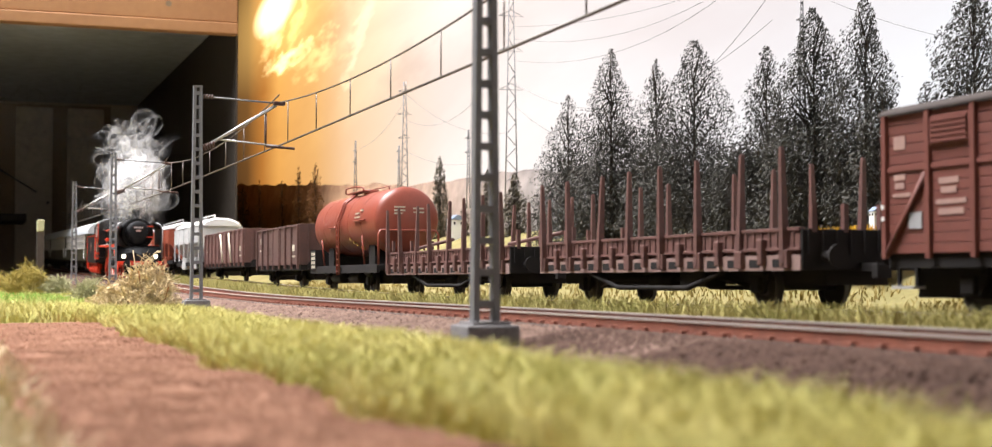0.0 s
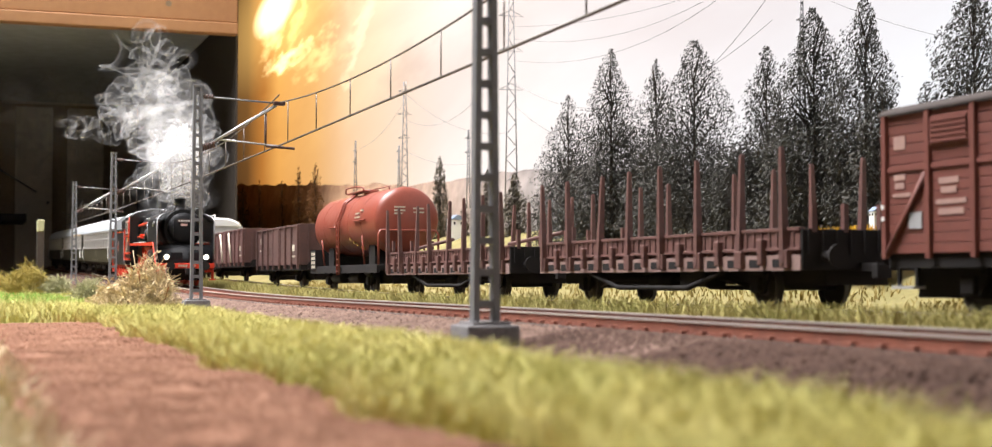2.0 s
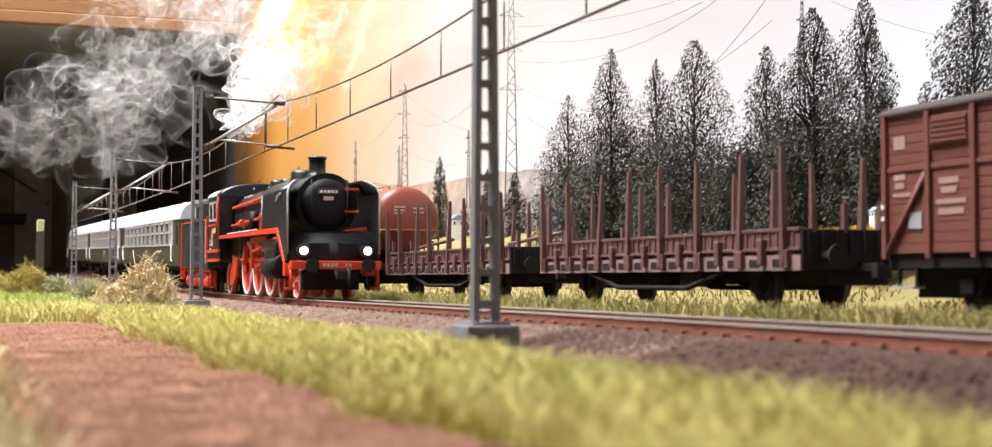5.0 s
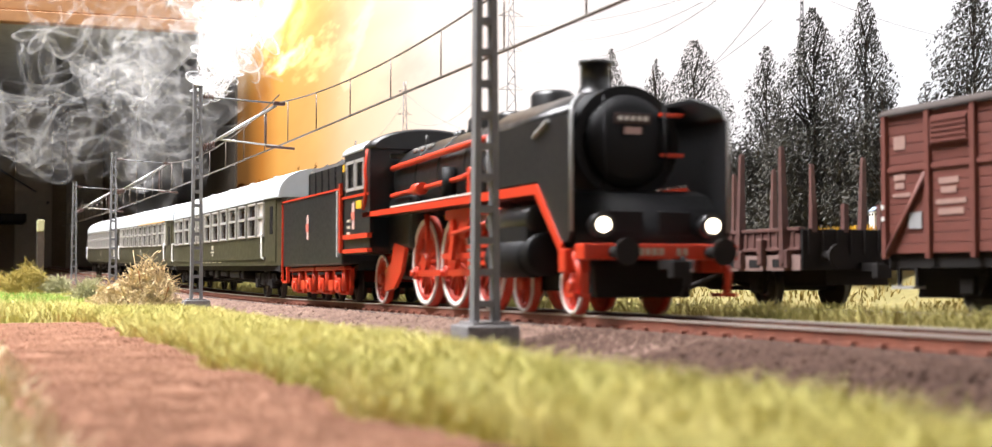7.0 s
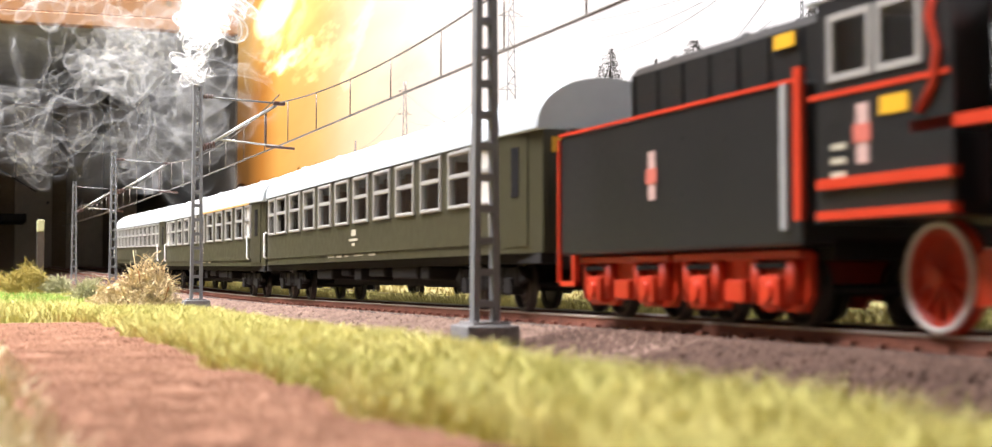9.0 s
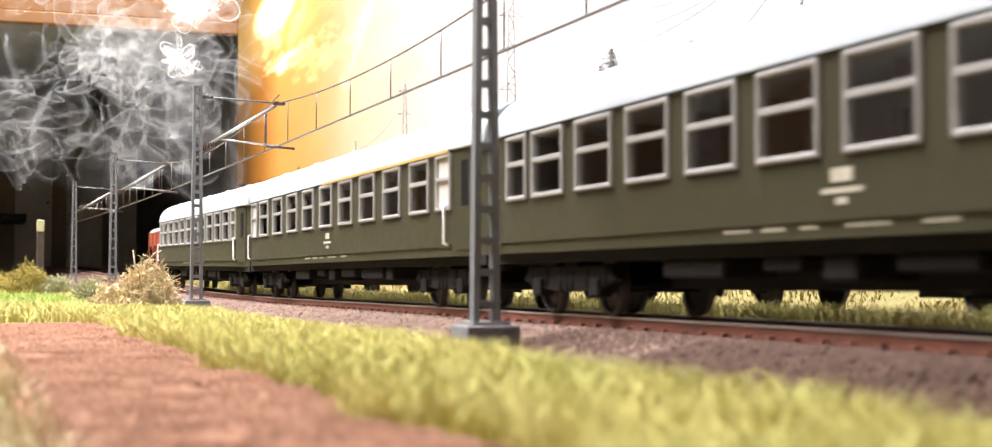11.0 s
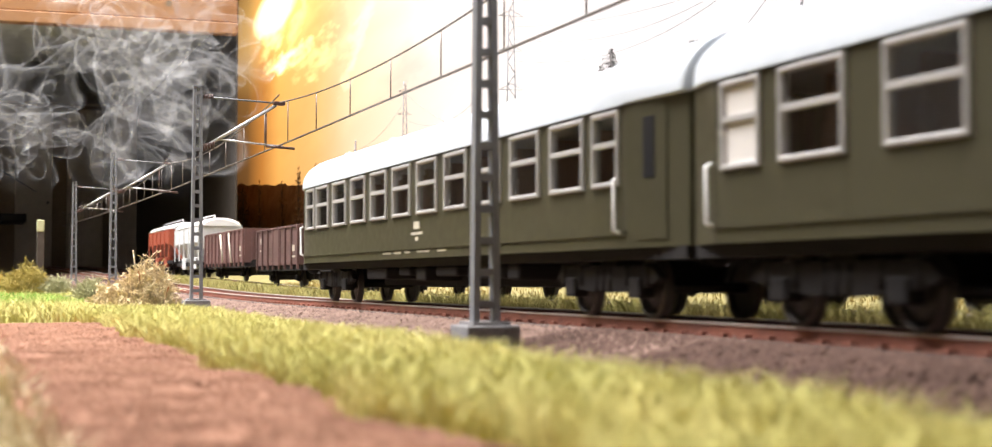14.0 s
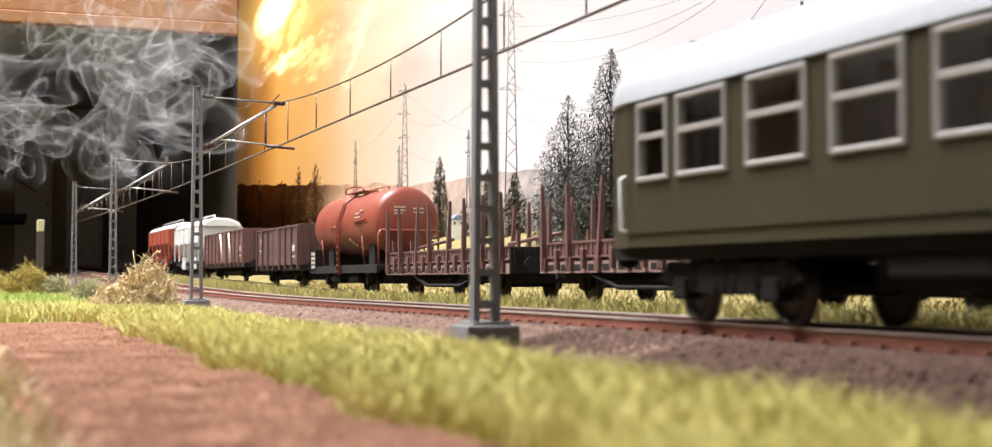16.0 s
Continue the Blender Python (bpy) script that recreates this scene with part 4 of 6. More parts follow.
        part("expansion_link", panel(B(), [(-7.1, 1.85), (-6.9, 1.85), (-6.85, 1.4), (-7.0, 1.0), (-7.2, 1.0), (-7.05, 1.4)], s * 1.26 - 0.05, s * 1.26 + 0.05), M_RED, loco)
        part("radius_rod", pipe(B(), [(-7.0, s * 1.28, 1.55), (-4.6, s * 1.28, 1.72)], 0.05), M_RED, loco)
        for k, x in enumerate((-6.93, -9.08, -11.3)):
            part("brake_hanger", box(B(), x - 0.08, x + 0.08, s * 0.7 - 0.05, s * 0.7 + 0.05, 0.4, 1.5, 0.02), M_RED, loco)
        # lower frame towards the trailing wheel
        bm = B()
        panel(bm, [(-11.3, 1.35), (-11.6, 0.8), (-12.2, 0.4), (-13.0, 0.32), (-13.0, 0.85), (-12.5, 1.0), (-12.2, 1.5)], s * 0.98 - 0.05, s * 0.98 + 0.05)
        part("rear_frame", bm, M_RED, loco, "red rear frame")
        part("sand_pipe", pipe(B(), [(-9.25, s * 1.12, 2.05), (-9.27, s * 1.1, 1.2)], 0.07), M_RED, loco)
        part("frame_plate", box(B(), -12.2, -4.6, s * 0.55 - 0.04, s * 0.55 + 0.04, 0.75, 1.75), M_RED, loco, "red main frame")
        part("front_frame_plate", box(B(), -4.6, -1.0, s * 0.55 - 0.04, s * 0.55 + 0.04, 0.75, 1.75), M_SHADEBLACK, loco, "black front frame")
        # steps at the front
        bm = B()
        box(bm, -0.75, -0.45, s * 1.25 - 0.25, s * 1.25 + 0.2, 0.72, 1.12, 0.03)
        pipe(bm, [(-0.35, s * 1.35, 1.05), (-0.15, s * 1.35, 0.7), (-0.2, s * 1.35, 0.35)], 0.07)
        box(bm, -0.5, -0.1, s * 1.35 - 0.15, s * 1.35 + 0.15, 0.32, 0.38)
        part("front_step", bm, M_RED, loco, "red front step")
        # headlamps
        lampp = part("headlamp", rod(B(), (-0.25, s * 1.0, 1.50), (-0.02, s * 1.0, 1.50), 0.19, 0.21, 24), M_BLACK, loco, "black headlamp housing")
        part("lens", drum(B(), -0.02, 0.0, s * 1.0, 1.50, 0.125, 24, 0.03), M_LAMP, lampp, "glowing warm white lens")
    # front platform with the curved apron
    bm = B()
    loft(bm, [[(x, -1.38, z), (x, 1.38, z), (x - 0.05, 1.38, z - 0.05), (x - 0.05, -1.38, z - 0.05)] for x, z in ((-0.25, 1.18), (-0.35, 1.5), (-0.55, 1.8), (-0.9, 2.05), (-1.3, 2.15))])
    part("front_apron", bm, M_SHADEBLACK, loco, "curved black front apron")
    for y in (-0.45, 0.45):
        part("apron_hatch", box(B(), -0.42, -0.3, y - 0.3, y + 0.3, 1.35, 1.75, 0.02), M_SHADEBLACK, loco)
    beam = part("buffer_beam", box(B(), -0.3, 0.1, -1.40, 1.40, 0.93, 1.19, 0.02), M_RED, loco, "orange-red buffer beam")
    for k in range(4):
        part("plate_bar", box(B(), 0.102, 0.112, -0.42 + k * 0.12, -0.34 + k * 0.12, 1.0, 1.12), M_FADED, beam)
    for y in (0.3, 0.42):
        part("plate_bar", box(B(), 0.102, 0.112, y - 0.03, y + 0.03, 1.0, 1.12), M_FADED, beam)
    buffer_pair(loco, 0.1, 1, 1.05)
    part("hose", pipe(B(), [(0.12, 0.35, 0.95), (0.3, 0.35, 0.8), (0.3, 0.35, 0.45), (0.15, 0.35, 0.35)], 0.06), M_UNDER, loco)
    for y in (-0.55, 0.6):
        part("handrail", pipe(B(), [(-1.15, y, 2.2), (-0.95, y, 2.3), (-1.0, y, 3.75)], 0.018), M_SHADEBLACK, loco)
    # cab
    cab = part("cab_floor", box(B(), -15.4, -12.8, -1.43, 1.43, 1.25, 1.4), M_BLACK, loco, "black cab floor")
    for s in (-1, 1):
        bm = B()
        y0, y1 = s * 1.46 - 0.03, s * 1.46 + 0.03
        box(bm, -15.25, -12.75, y0, y1, 1.25, 2.85)
        box(bm, -15.25, -12.75, y0, y1, 3.62, 3.82)
        for x0, x1 in ((-15.25, -14.98), (-14.12, -14.05), (-13.23, -12.75)):
            box(bm, x0, x1, y0, y1, 2.85, 3.62)
        bmesh.ops.remove_doubles(bm, verts=bm.verts, dist=0.0001)
        part("cab_side", bm, M_BLACK, cab, "black cab side")
        part("cab_front", box(B(), -12.86, -12.8, min(s * 0.95, s * 1.43), max(s * 0.95, s * 1.43), 2.2, 3.82), M_BLACK, cab)
    part("cab_front", box(B(), -12.86, -12.8, -0.95, 0.95, 3.7, 4.0), M_BLACK, cab)
    arc = [(-1.5 * math.cos(math.pi * i / 16), 3.80 + 0.48 * math.sin(math.pi * i / 16)) for i in range(17)]
    # Pale grey paints in the light that the cab roof reflects.
    part("cab_roof", loft(B(), [[(x, y, z) for y, z in arc] for x in (-15.5, -13.35)]), M_ROOF, loco, "arched cab roof, pale grey for reflected light")
    part("cab_hood", loft(B(), [[(x, y * k, 3.8 + (z - 3.8) * q) for y, z in arc] for x, k, q in ((-13.35, 1.0, 1.08), (-12.75, 1.0, 1.08), (-12.6, 0.93, 0.95))]), M_BLACK, loco, "black rounded cab front hood")
    part("roof_ventilator", loft(B(), [[(x, y * 0.75, z + 0.09) for y, z in arc[3:14]] for x in (-14.9, -13.7)]), M_GREYEDGE, loco, "pale grey roof ventilator")
    for s in (-1, 1):
        for x0, x1 in ((-14.98, -14.12), (-14.05, -13.23)):
            bm = B()
            for a, b, c, d in ((x0, x1, 2.85, 2.93), (x0, x1, 3.54, 3.62), (x0, x0 + 0.09, 2.93, 3.54), (x1 - 0.09, x1, 2.93, 3.54)):
                box(bm, a, b, s * 1.5 - 0.02, s * 1.5 + 0.02, c, d)
            w = part("cab_window", bm, M_FRAMEALU, cab, "bright window frame")
            part("pane", box(B(), x0, x1, s * 1.46 - 0.005, s * 1.46 + 0.005, 2.85, 3.62), M_PANE, cab).visible_shadow = False
        part("cab_line", box(B(), -15.4, -12.8, s * 1.5 - 0.01, s * 1.5 + 0.01, 2.68, 2.74), M_RED, cab, "red lining")
        part("cab_step", box(B(), -15.16, -12.72, s * 1.5 - 0.06, s * 1.5 + 0.06, 1.63, 1.75), M_RED, cab, "red step")
        part("cab_step", box(B(), -15.16, -12.72, s * 1.5 - 0.06, s * 1.5 + 0.06, 1.28, 1.38), M_RED, cab, "red step")
        part("cab_post", pipe(B(), [(-13.3, s * 1.5, 2.35), (-13.02, s * 1.52, 2.6), (-12.95, s * 1.52, 2.95), (-13.1, s * 1.5, 3.3), (-12.95, s * 1.48, 3.8)], 0.05), M_RED, cab, "red handrail")
        em = part("emblem", box(B(), -14.43, -14.21, s * 1.495 - 0.006, s * 1.495 + 0.006, 1.88, 2.55, 0.003), M_EMBLEM, cab, "pale pink and red emblem")
        part("emblem_cross", box(B(), -14.48, -14.16, s * 1.505 - 0.006, s * 1.505 + 0.006, 2.12, 2.32), M_PINK, em)
        part("warning_plate", box(B(), -13.98, -13.48, s * 1.5 - 0.01, s * 1.5 + 0.01, 2.38, 2.58), M_YELLOW, cab, "yellow warning plate")
        for k in range(3):
            part("lettering", box(B(), -14.95, -14.65, s * 1.495 - 0.004, s * 1.495 + 0.004, 1.75 + k * 0.16, 1.82 + k * 0.16), M_FADED, cab)
    part("firebox", box(B(), -12.9, -10.9, -1.0, 1.0, 1.3, 2.6, 0.15), M_BLACK, loco, "black firebox")
    part("ashpan", box(B(), -12.6, -11.0, -0.75, 0.75, 0.6, 1.35, 0.1), M_BLACK, loco)
    # wheels
    big = wheel_pair(1.0, M_RED, M_WHITETYRE, 16, 0.14)
    mid = wheel_pair(0.625, M_RED, M_WHITETYRE, 12, 0.12)
    low = wheel_pair(0.5, M_RED, M_WHITETYRE, 10, 0.12)
    for x in DRIVER_X:
        w = add_wheels(loco, big, x, 1.0, "spoked red driving wheels with white tyres")
        drivers.append(w)
        for s in (-1, 1):
            part("crank_pin", rod(B(), (0.33, s * 0.9, 0), (0.33, s * 1.16, 0), 0.07, seg=12), M_RED, w)
        bm = B()
        for s in (-1, 1):
            panel(bm, [(-0.9 * math.cos(a), 0.9 * math.sin(a)) for a in (-0.5, -0.25, 0, 0.25, 0.5)] + [(-0.6 * math.cos(a), 0.6 * math.sin(a)) for a in (0.5, 0, -0.5)], s * 0.78 - 0.04, s * 0.78 + 0.07)
        part("counterweight", bm, M_RED, w)
    for x, r, m in ((-1.7, 0.5, low), (-4.0, 0.5, low), (-13.87, 0.625, mid)):
        loco_wheels.append((add_wheels(loco, m, x, r, "spoked red carrying wheels with white tyres"), x, r))
    for s in (-1, 1):
        bm = B()
        box(bm, DRIVER_X[2] - 0.1, DRIVER_X[0] + 0.1, s * 1.0 - 0.03, s * 1.0 + 0.03, -0.07, 0.07)
        for x in DRIVER_X:
            rod(bm, (x, s * 0.95, 0), (x, s * 1.06, 0), 0.15, seg=16)
        rods.append(part("coupling_rod", bm, M_RED, loco, "red coupling rod"))
        part("connecting_rod", box(B(), DRIVER_X[1] - 0.1, -5.1, s * 1.12 - 0.03, s * 1.12 + 0.03, 1.04, 1.16, 0.01), M_RED, loco, "red connecting rod")
    part("bogie_frame", box(B(), -4.3, -1.4, -0.6, 0.6, 0.4, 0.75, 0.05), M_UNDER, loco, "black bogie frame")
    part("cross_stay", box(B(), -0.9, -0.6, -0.9, 0.9, 0.3, 0.9, 0.05), M_UNDER, loco)


make_loco()

# ---- tender ----
tender = thing("tender", 0, TRACK1, 0, "black coal tender with red bogies behind the locomotive", "tender")
tender_wheels = []


def make_tender():
    h = 3.72
    part("water_tank", box(B(), -h, h, -1.46, 1.46, 1.0, 2.97, 0.05), M_BLACK, tender, "black riveted water tank")
    bm = B()
    loft(bm, [[(x, -1.1, 2.93), (x, -1.12, 3.72), (x, -1.0, 3.86), (x, 1.0, 3.86), (x, 1.12, 3.72), (x, 1.1, 2.93)] for x in (-1.7, 3.7)], smooth=False)
    part("coal_bunker", bm, M_BLACK, tender, "black coal bunker")
    for k in range(7):
        part("bunker_rib", box(B(), -1.6 + k * 0.8, -1.55 + k * 0.8, -1.145, -1.1, 2.9, 3.72, 0.01), M_BLACK, tender)
    bm = B()
    for i in range(90):
        x, y = random.uniform(-1.2, 3.5), random.uniform(-0.9, 0.9)
        s = random.uniform(0.1, 0.22)
        bmesh.ops.create_icosphere(bm, subdivisions=1, radius=s, matrix=Matrix.Translation((x, y, 3.76 + 0.06 * (1 - abs(y)))))
    tagged(part("coal", bm, M_COAL, tender, "heap of black coal"), kind="stuff")
    for s in (-1, 1):
        part("top_edge", box(B(), -h, h, s * 1.46 - 0.03, s * 1.46 + 0.025, 2.965, 3.01), M_RED, tender, "red top edge")
        part("end_edge", box(B(), -h - 0.03, -h + 0.02, s * 1.47 - 0.03, s * 1.47 + 0.03, 0.55, 2.92), M_RED, tender, "red end edge")
        part("end_post", box(B(), h - 0.04, h + 0.1, s * 1.5 - 0.04, s * 1.5 + 0.04, 1.3, 3.12), M_RED, tender, "red grab post")
        part("end_post", box(B(), h - 0.38, h - 0.26, s * 1.49 - 0.03, s * 1.49 + 0.03, 1.2, 2.96), M_GREYEDGE, tender, "grey post")
        em = part("emblem", box(B(), -0.36, -0.14, s * 1.475 - 0.006, s * 1.475 + 0.006, 1.75, 2.45), M_EMBLEM, tender, "pale pink and red emblem")
        part("emblem_cross", box(B(), -0.42, -0.08, s * 1.485 - 0.006, s * 1.485 + 0.006, 1.98, 2.2), M_PINK, em)
        part("ladder_step", box(B(), -h - 0.02, -h + 0.6, s * 1.42 - 0.05, s * 1.42 + 0.05, 0.5, 0.58), M_RED, tender)
        part("ladder_post", box(B(), -h + 0.5, -h + 0.6, s * 1.42 - 0.05, s * 1.42 + 0.05, 0.5, 1.0), M_RED, tender)
    for b in (-1.75, 1.75):
        bogie = part("bogie", box(B(), b - 0.3, b + 0.3, -1.0, 1.0, 0.5, 0.85, 0.03), M_RED, tender, "red bogie")
        for y in (-1.08, 1.08):
            bm = panel(B(), [(b - 1.62, 0.93), (b + 1.62, 0.93), (b + 1.62, 0.42), (b + 1.45, 0.2), (b + 0.5, 0.2), (b + 0.35, 0.36), (b - 0.35, 0.36), (b - 0.5, 0.2), (b - 1.45, 0.2), (b - 1.62, 0.42)], y - 0.05, y + 0.05)
            part("side_frame", bm, M_RED, bogie)
            s = -1 if y < 0 else 1
            part("top_beam", box(B(), b - 1.68, b + 1.68, y + s * 0.14 - 0.1, y + s * 0.14 + 0.1, 0.86, 0.97, 0.02), M_RED, bogie)
            for a in (-0.95, 0.95):
                part("axle_box", box(B(), b + a - 0.24, b + a + 0.24, y + s * 0.13 - 0.12, y + s * 0.13 + 0.12, 0.24, 0.66, 0.05), M_RED, bogie)
                part("axle_cap", rod(B(), (b + a, y + s * 0.24, 0.46), (b + a, y + s * 0.3, 0.46), 0.13, seg=14), M_RED, bogie)
                for o in (-0.42, 0.42):
                    part("spring", rod(B(), (b + a + o, y + s * 0.12, 0.3), (b + a + o, y + s * 0.12, 0.86), 0.10, seg=10), M_RED, bogie)
                part("leaf_spring", box(B(), b + a - 0.36, b + a + 0.36, y + s * 0.12 - 0.1, y + s * 0.12 + 0.1, 0.74, 0.82, 0.02), M_UNDER, bogie, "dark leaf spring")
            part("bolster_spring", box(B(), b - 0.26, b + 0.26, y + s * 0.1 - 0.1, y + s * 0.1 + 0.1, 0.3, 0.6, 0.03), M_RED, bogie)
        for a in (-0.95, 0.95):
            tender_wheels.append(add_wheels(tender, WHEELS_DARK, b + a, 0.47))
    buffer_pair(tender, -h, -1, 1.05)
    part("underframe", box(B(), -h + 0.1, h, -1.0, 1.0, 0.85, 1.1), M_UNDER, tender)
    part("lamp_bracket", box(B(), -h - 0.05, -h + 0.15, -1.35, -1.1, 2.93, 3.12, 0.03), M_BLACK, tender)


make_tender()
part("warning_plate", box(B(), 2.62, 3.1, -1.165, -1.145, 3.5, 3.68), M_YELLOW, tender, "yellow warning plate")


# ---- goods wagons on the siding ----
def two_axle(w, h, axles, m_gear=None):
    """Running gear of a goods wagon of half length h."""
    gear = m_gear or M_UNDER
    for x in axles:
        for y in (-0.98, 0.98):
            axle_guard(w, x, y, gear)
        add_wheels(w, WHEELS_DARK, x, 0.47)
    buffer_pair(w, h, 1)
    buffer_pair(w, -h, -1)
    part("brake_gear", pipe(B(), [(axles[0] + 0.6, -0.8, 0.45), (axles[0] + 1.6, -0.8, 0.62), (axles[-1] - 1.6, -0.8, 0.62), (axles[-1] - 0.6, -0.8, 0.45)], 0.05), gear, w)


def make_stake_wagon(s0, s1, label):
    c, h = -(s0 + s1) / 2, (s1 - s0) / 2
    w = thing("stake_wagon", c, TRACK2, grade(c), label, "goods wagon", "goods wagons on the siding")
    two_axle(w, h, (-4.4, 4.4))
    # Black block serves as underframe and as the shade below the deck.
    part("sill_block", box(B(), -h + 0.2, h - 0.2, -0.7, 0.7, 0.5, 1.0), M_UNDER, w)
    part("brake_cylinder", drum(B(), -0.8, 0.4, -0.75, 0.55, 0.2, 16), M_UNDER, w)
    part("tool_box", box(B(), 1.3, 2.5, -1.2, -0.7, 0.45, 0.8, 0.03), M_UNDER, w, "black underfloor box")
    part("deck", box(B(), -h, h, -1.3, 1.3, 1.08, 1.2), M_BROWN, w, "brown plank deck")
    for s in (-1, 1):
        y = s * 1.33
        part("solebar", panel(B(), [(-h, 0.78), (h, 0.78), (h, 1.08), (-h, 1.08)], y - 0.05, y + 0.05), M_WEATHER, w, "weathered grey-brown solebar")
        part("truss_rod", pipe(B(), [(-3.6, y * 0.95, 0.8), (-1.8, y * 0.95, 0.42), (1.8, y * 0.95, 0.42), (3.6, y * 0.95, 0.8)], 0.06), M_UNDER, w)
        part("side_board", box(B(), -h + 0.05, h - 0.05, y - 0.03, y + 0.03, 1.2, 1.56, 0.01), M_BROWN, w, "brown drop side")
        part("side_rail", box(B(), -h, h, y - 0.07, y + 0.07, 1.53, 1.6, 0.01), M_BROWN, w)
        part("side_rail", box(B(), -h, h, y - 0.07, y + 0.07, 1.16, 1.22, 0.01), M_BROWN, w)
        rib = meshed("side_rib", box(B(), -0.03, 0.03, -0.06, 0.06, 1.22, 1.53), M_BROWN)
        for k in range(44):
            part("side_rib", rib, None, w, at=(-h + 0.25 + k * (2 * h - 0.5) / 43, y, 0))
        pocket = meshed("stake_pocket", box(B(), -0.14, 0.14, -0.1, 0.1, 0.82, 1.18, 0.02), M_BROWN)
        hook = meshed("board_hook", box(B(), -0.09, 0.09, -0.11, 0.11, 0.88, 1.4, 0.03), M_BROWN)
        stake = meshed("stake", loft(B(), [[(-a, -a, z), (a, -a, z), (a, a, z), (-a, a, z)] for z, a in ((0.9, 0.075), (1.7, 0.07), (3.1, 0.042), (3.16, 0.03))], smooth=False), M_BROWN)
        for k in range(8):
            x = -h + 0.45 + k * (2 * h - 0.9) / 7
            part("stake_pocket", pocket, None, w, at=(x, y + s * 0.06, 0))
            st = part("stake", stake, None, w, "brown tapered steel stake", at=(x, y + s * 0.1, 0))
            st.rotation_euler = (radians(random.uniform(-2.2, 2.2)), radians(random.uniform(-2.2, 2.2)), 0)
            if k < 7:
                part("board_hook", hook, None, w, at=(x + (2 * h - 0.9) / 14, y + s * 0.06, 0))
        # Flat dark bars stand for the shaded square holes along the solebar.
        for k in range(14):
            x = -h + 0.8 + k * (2 * h - 1.6) / 13
            part("hole_bar", box(B(), x - 0.2, x + 0.2, y + s * 0.055 - 0.005, y + s * 0.055 + 0.005, 0.84, 1.0), M_UNDER, w)
    for x in (-h, h):
        bm = B()
        box(bm, x - 0.05, x + 0.05, -1.36, 1.36, 0.78, 1.56, 0.02)
        # Black on board and ribs puts the end's shade into the colour.
        e = part("end_board", bm, M_UNDER, w, "end board coloured black for the shade on it")
        for k in range(9):
            part("end_rib", box(B(), x - 0.09, x + 0.09, -1.25 + k * 0.31, -1.19 + k * 0.31, 1.1, 1.56), M_UNDER, e)
        for y in (-1.1, -0.4, 0.4, 1.1):
            part("end_stake", box(B(), x - 0.06, x + 0.06, y - 0.05, y + 0.05, 1.5, 2.05), M_BROWN, w)
    return w


make_stake_wagon(24.0, 37.2, "brown stake wagon with tall steel stakes, nearly empty")
wag = make_stake_wagon(39.6, 52.6, "brown stake wagon with leaning stakes beside the tank wagon")
for x0, x1, y in ((-5.8, -2.2, -0.4), (2.0, 6.0, 0.3)):
    part("loose_stake", pipe(B(), [(x0, y, 1.75), (x1, y + 0.2, 2.0)], 0.06), M_BROWN, wag, "brown stake lying across the deck")


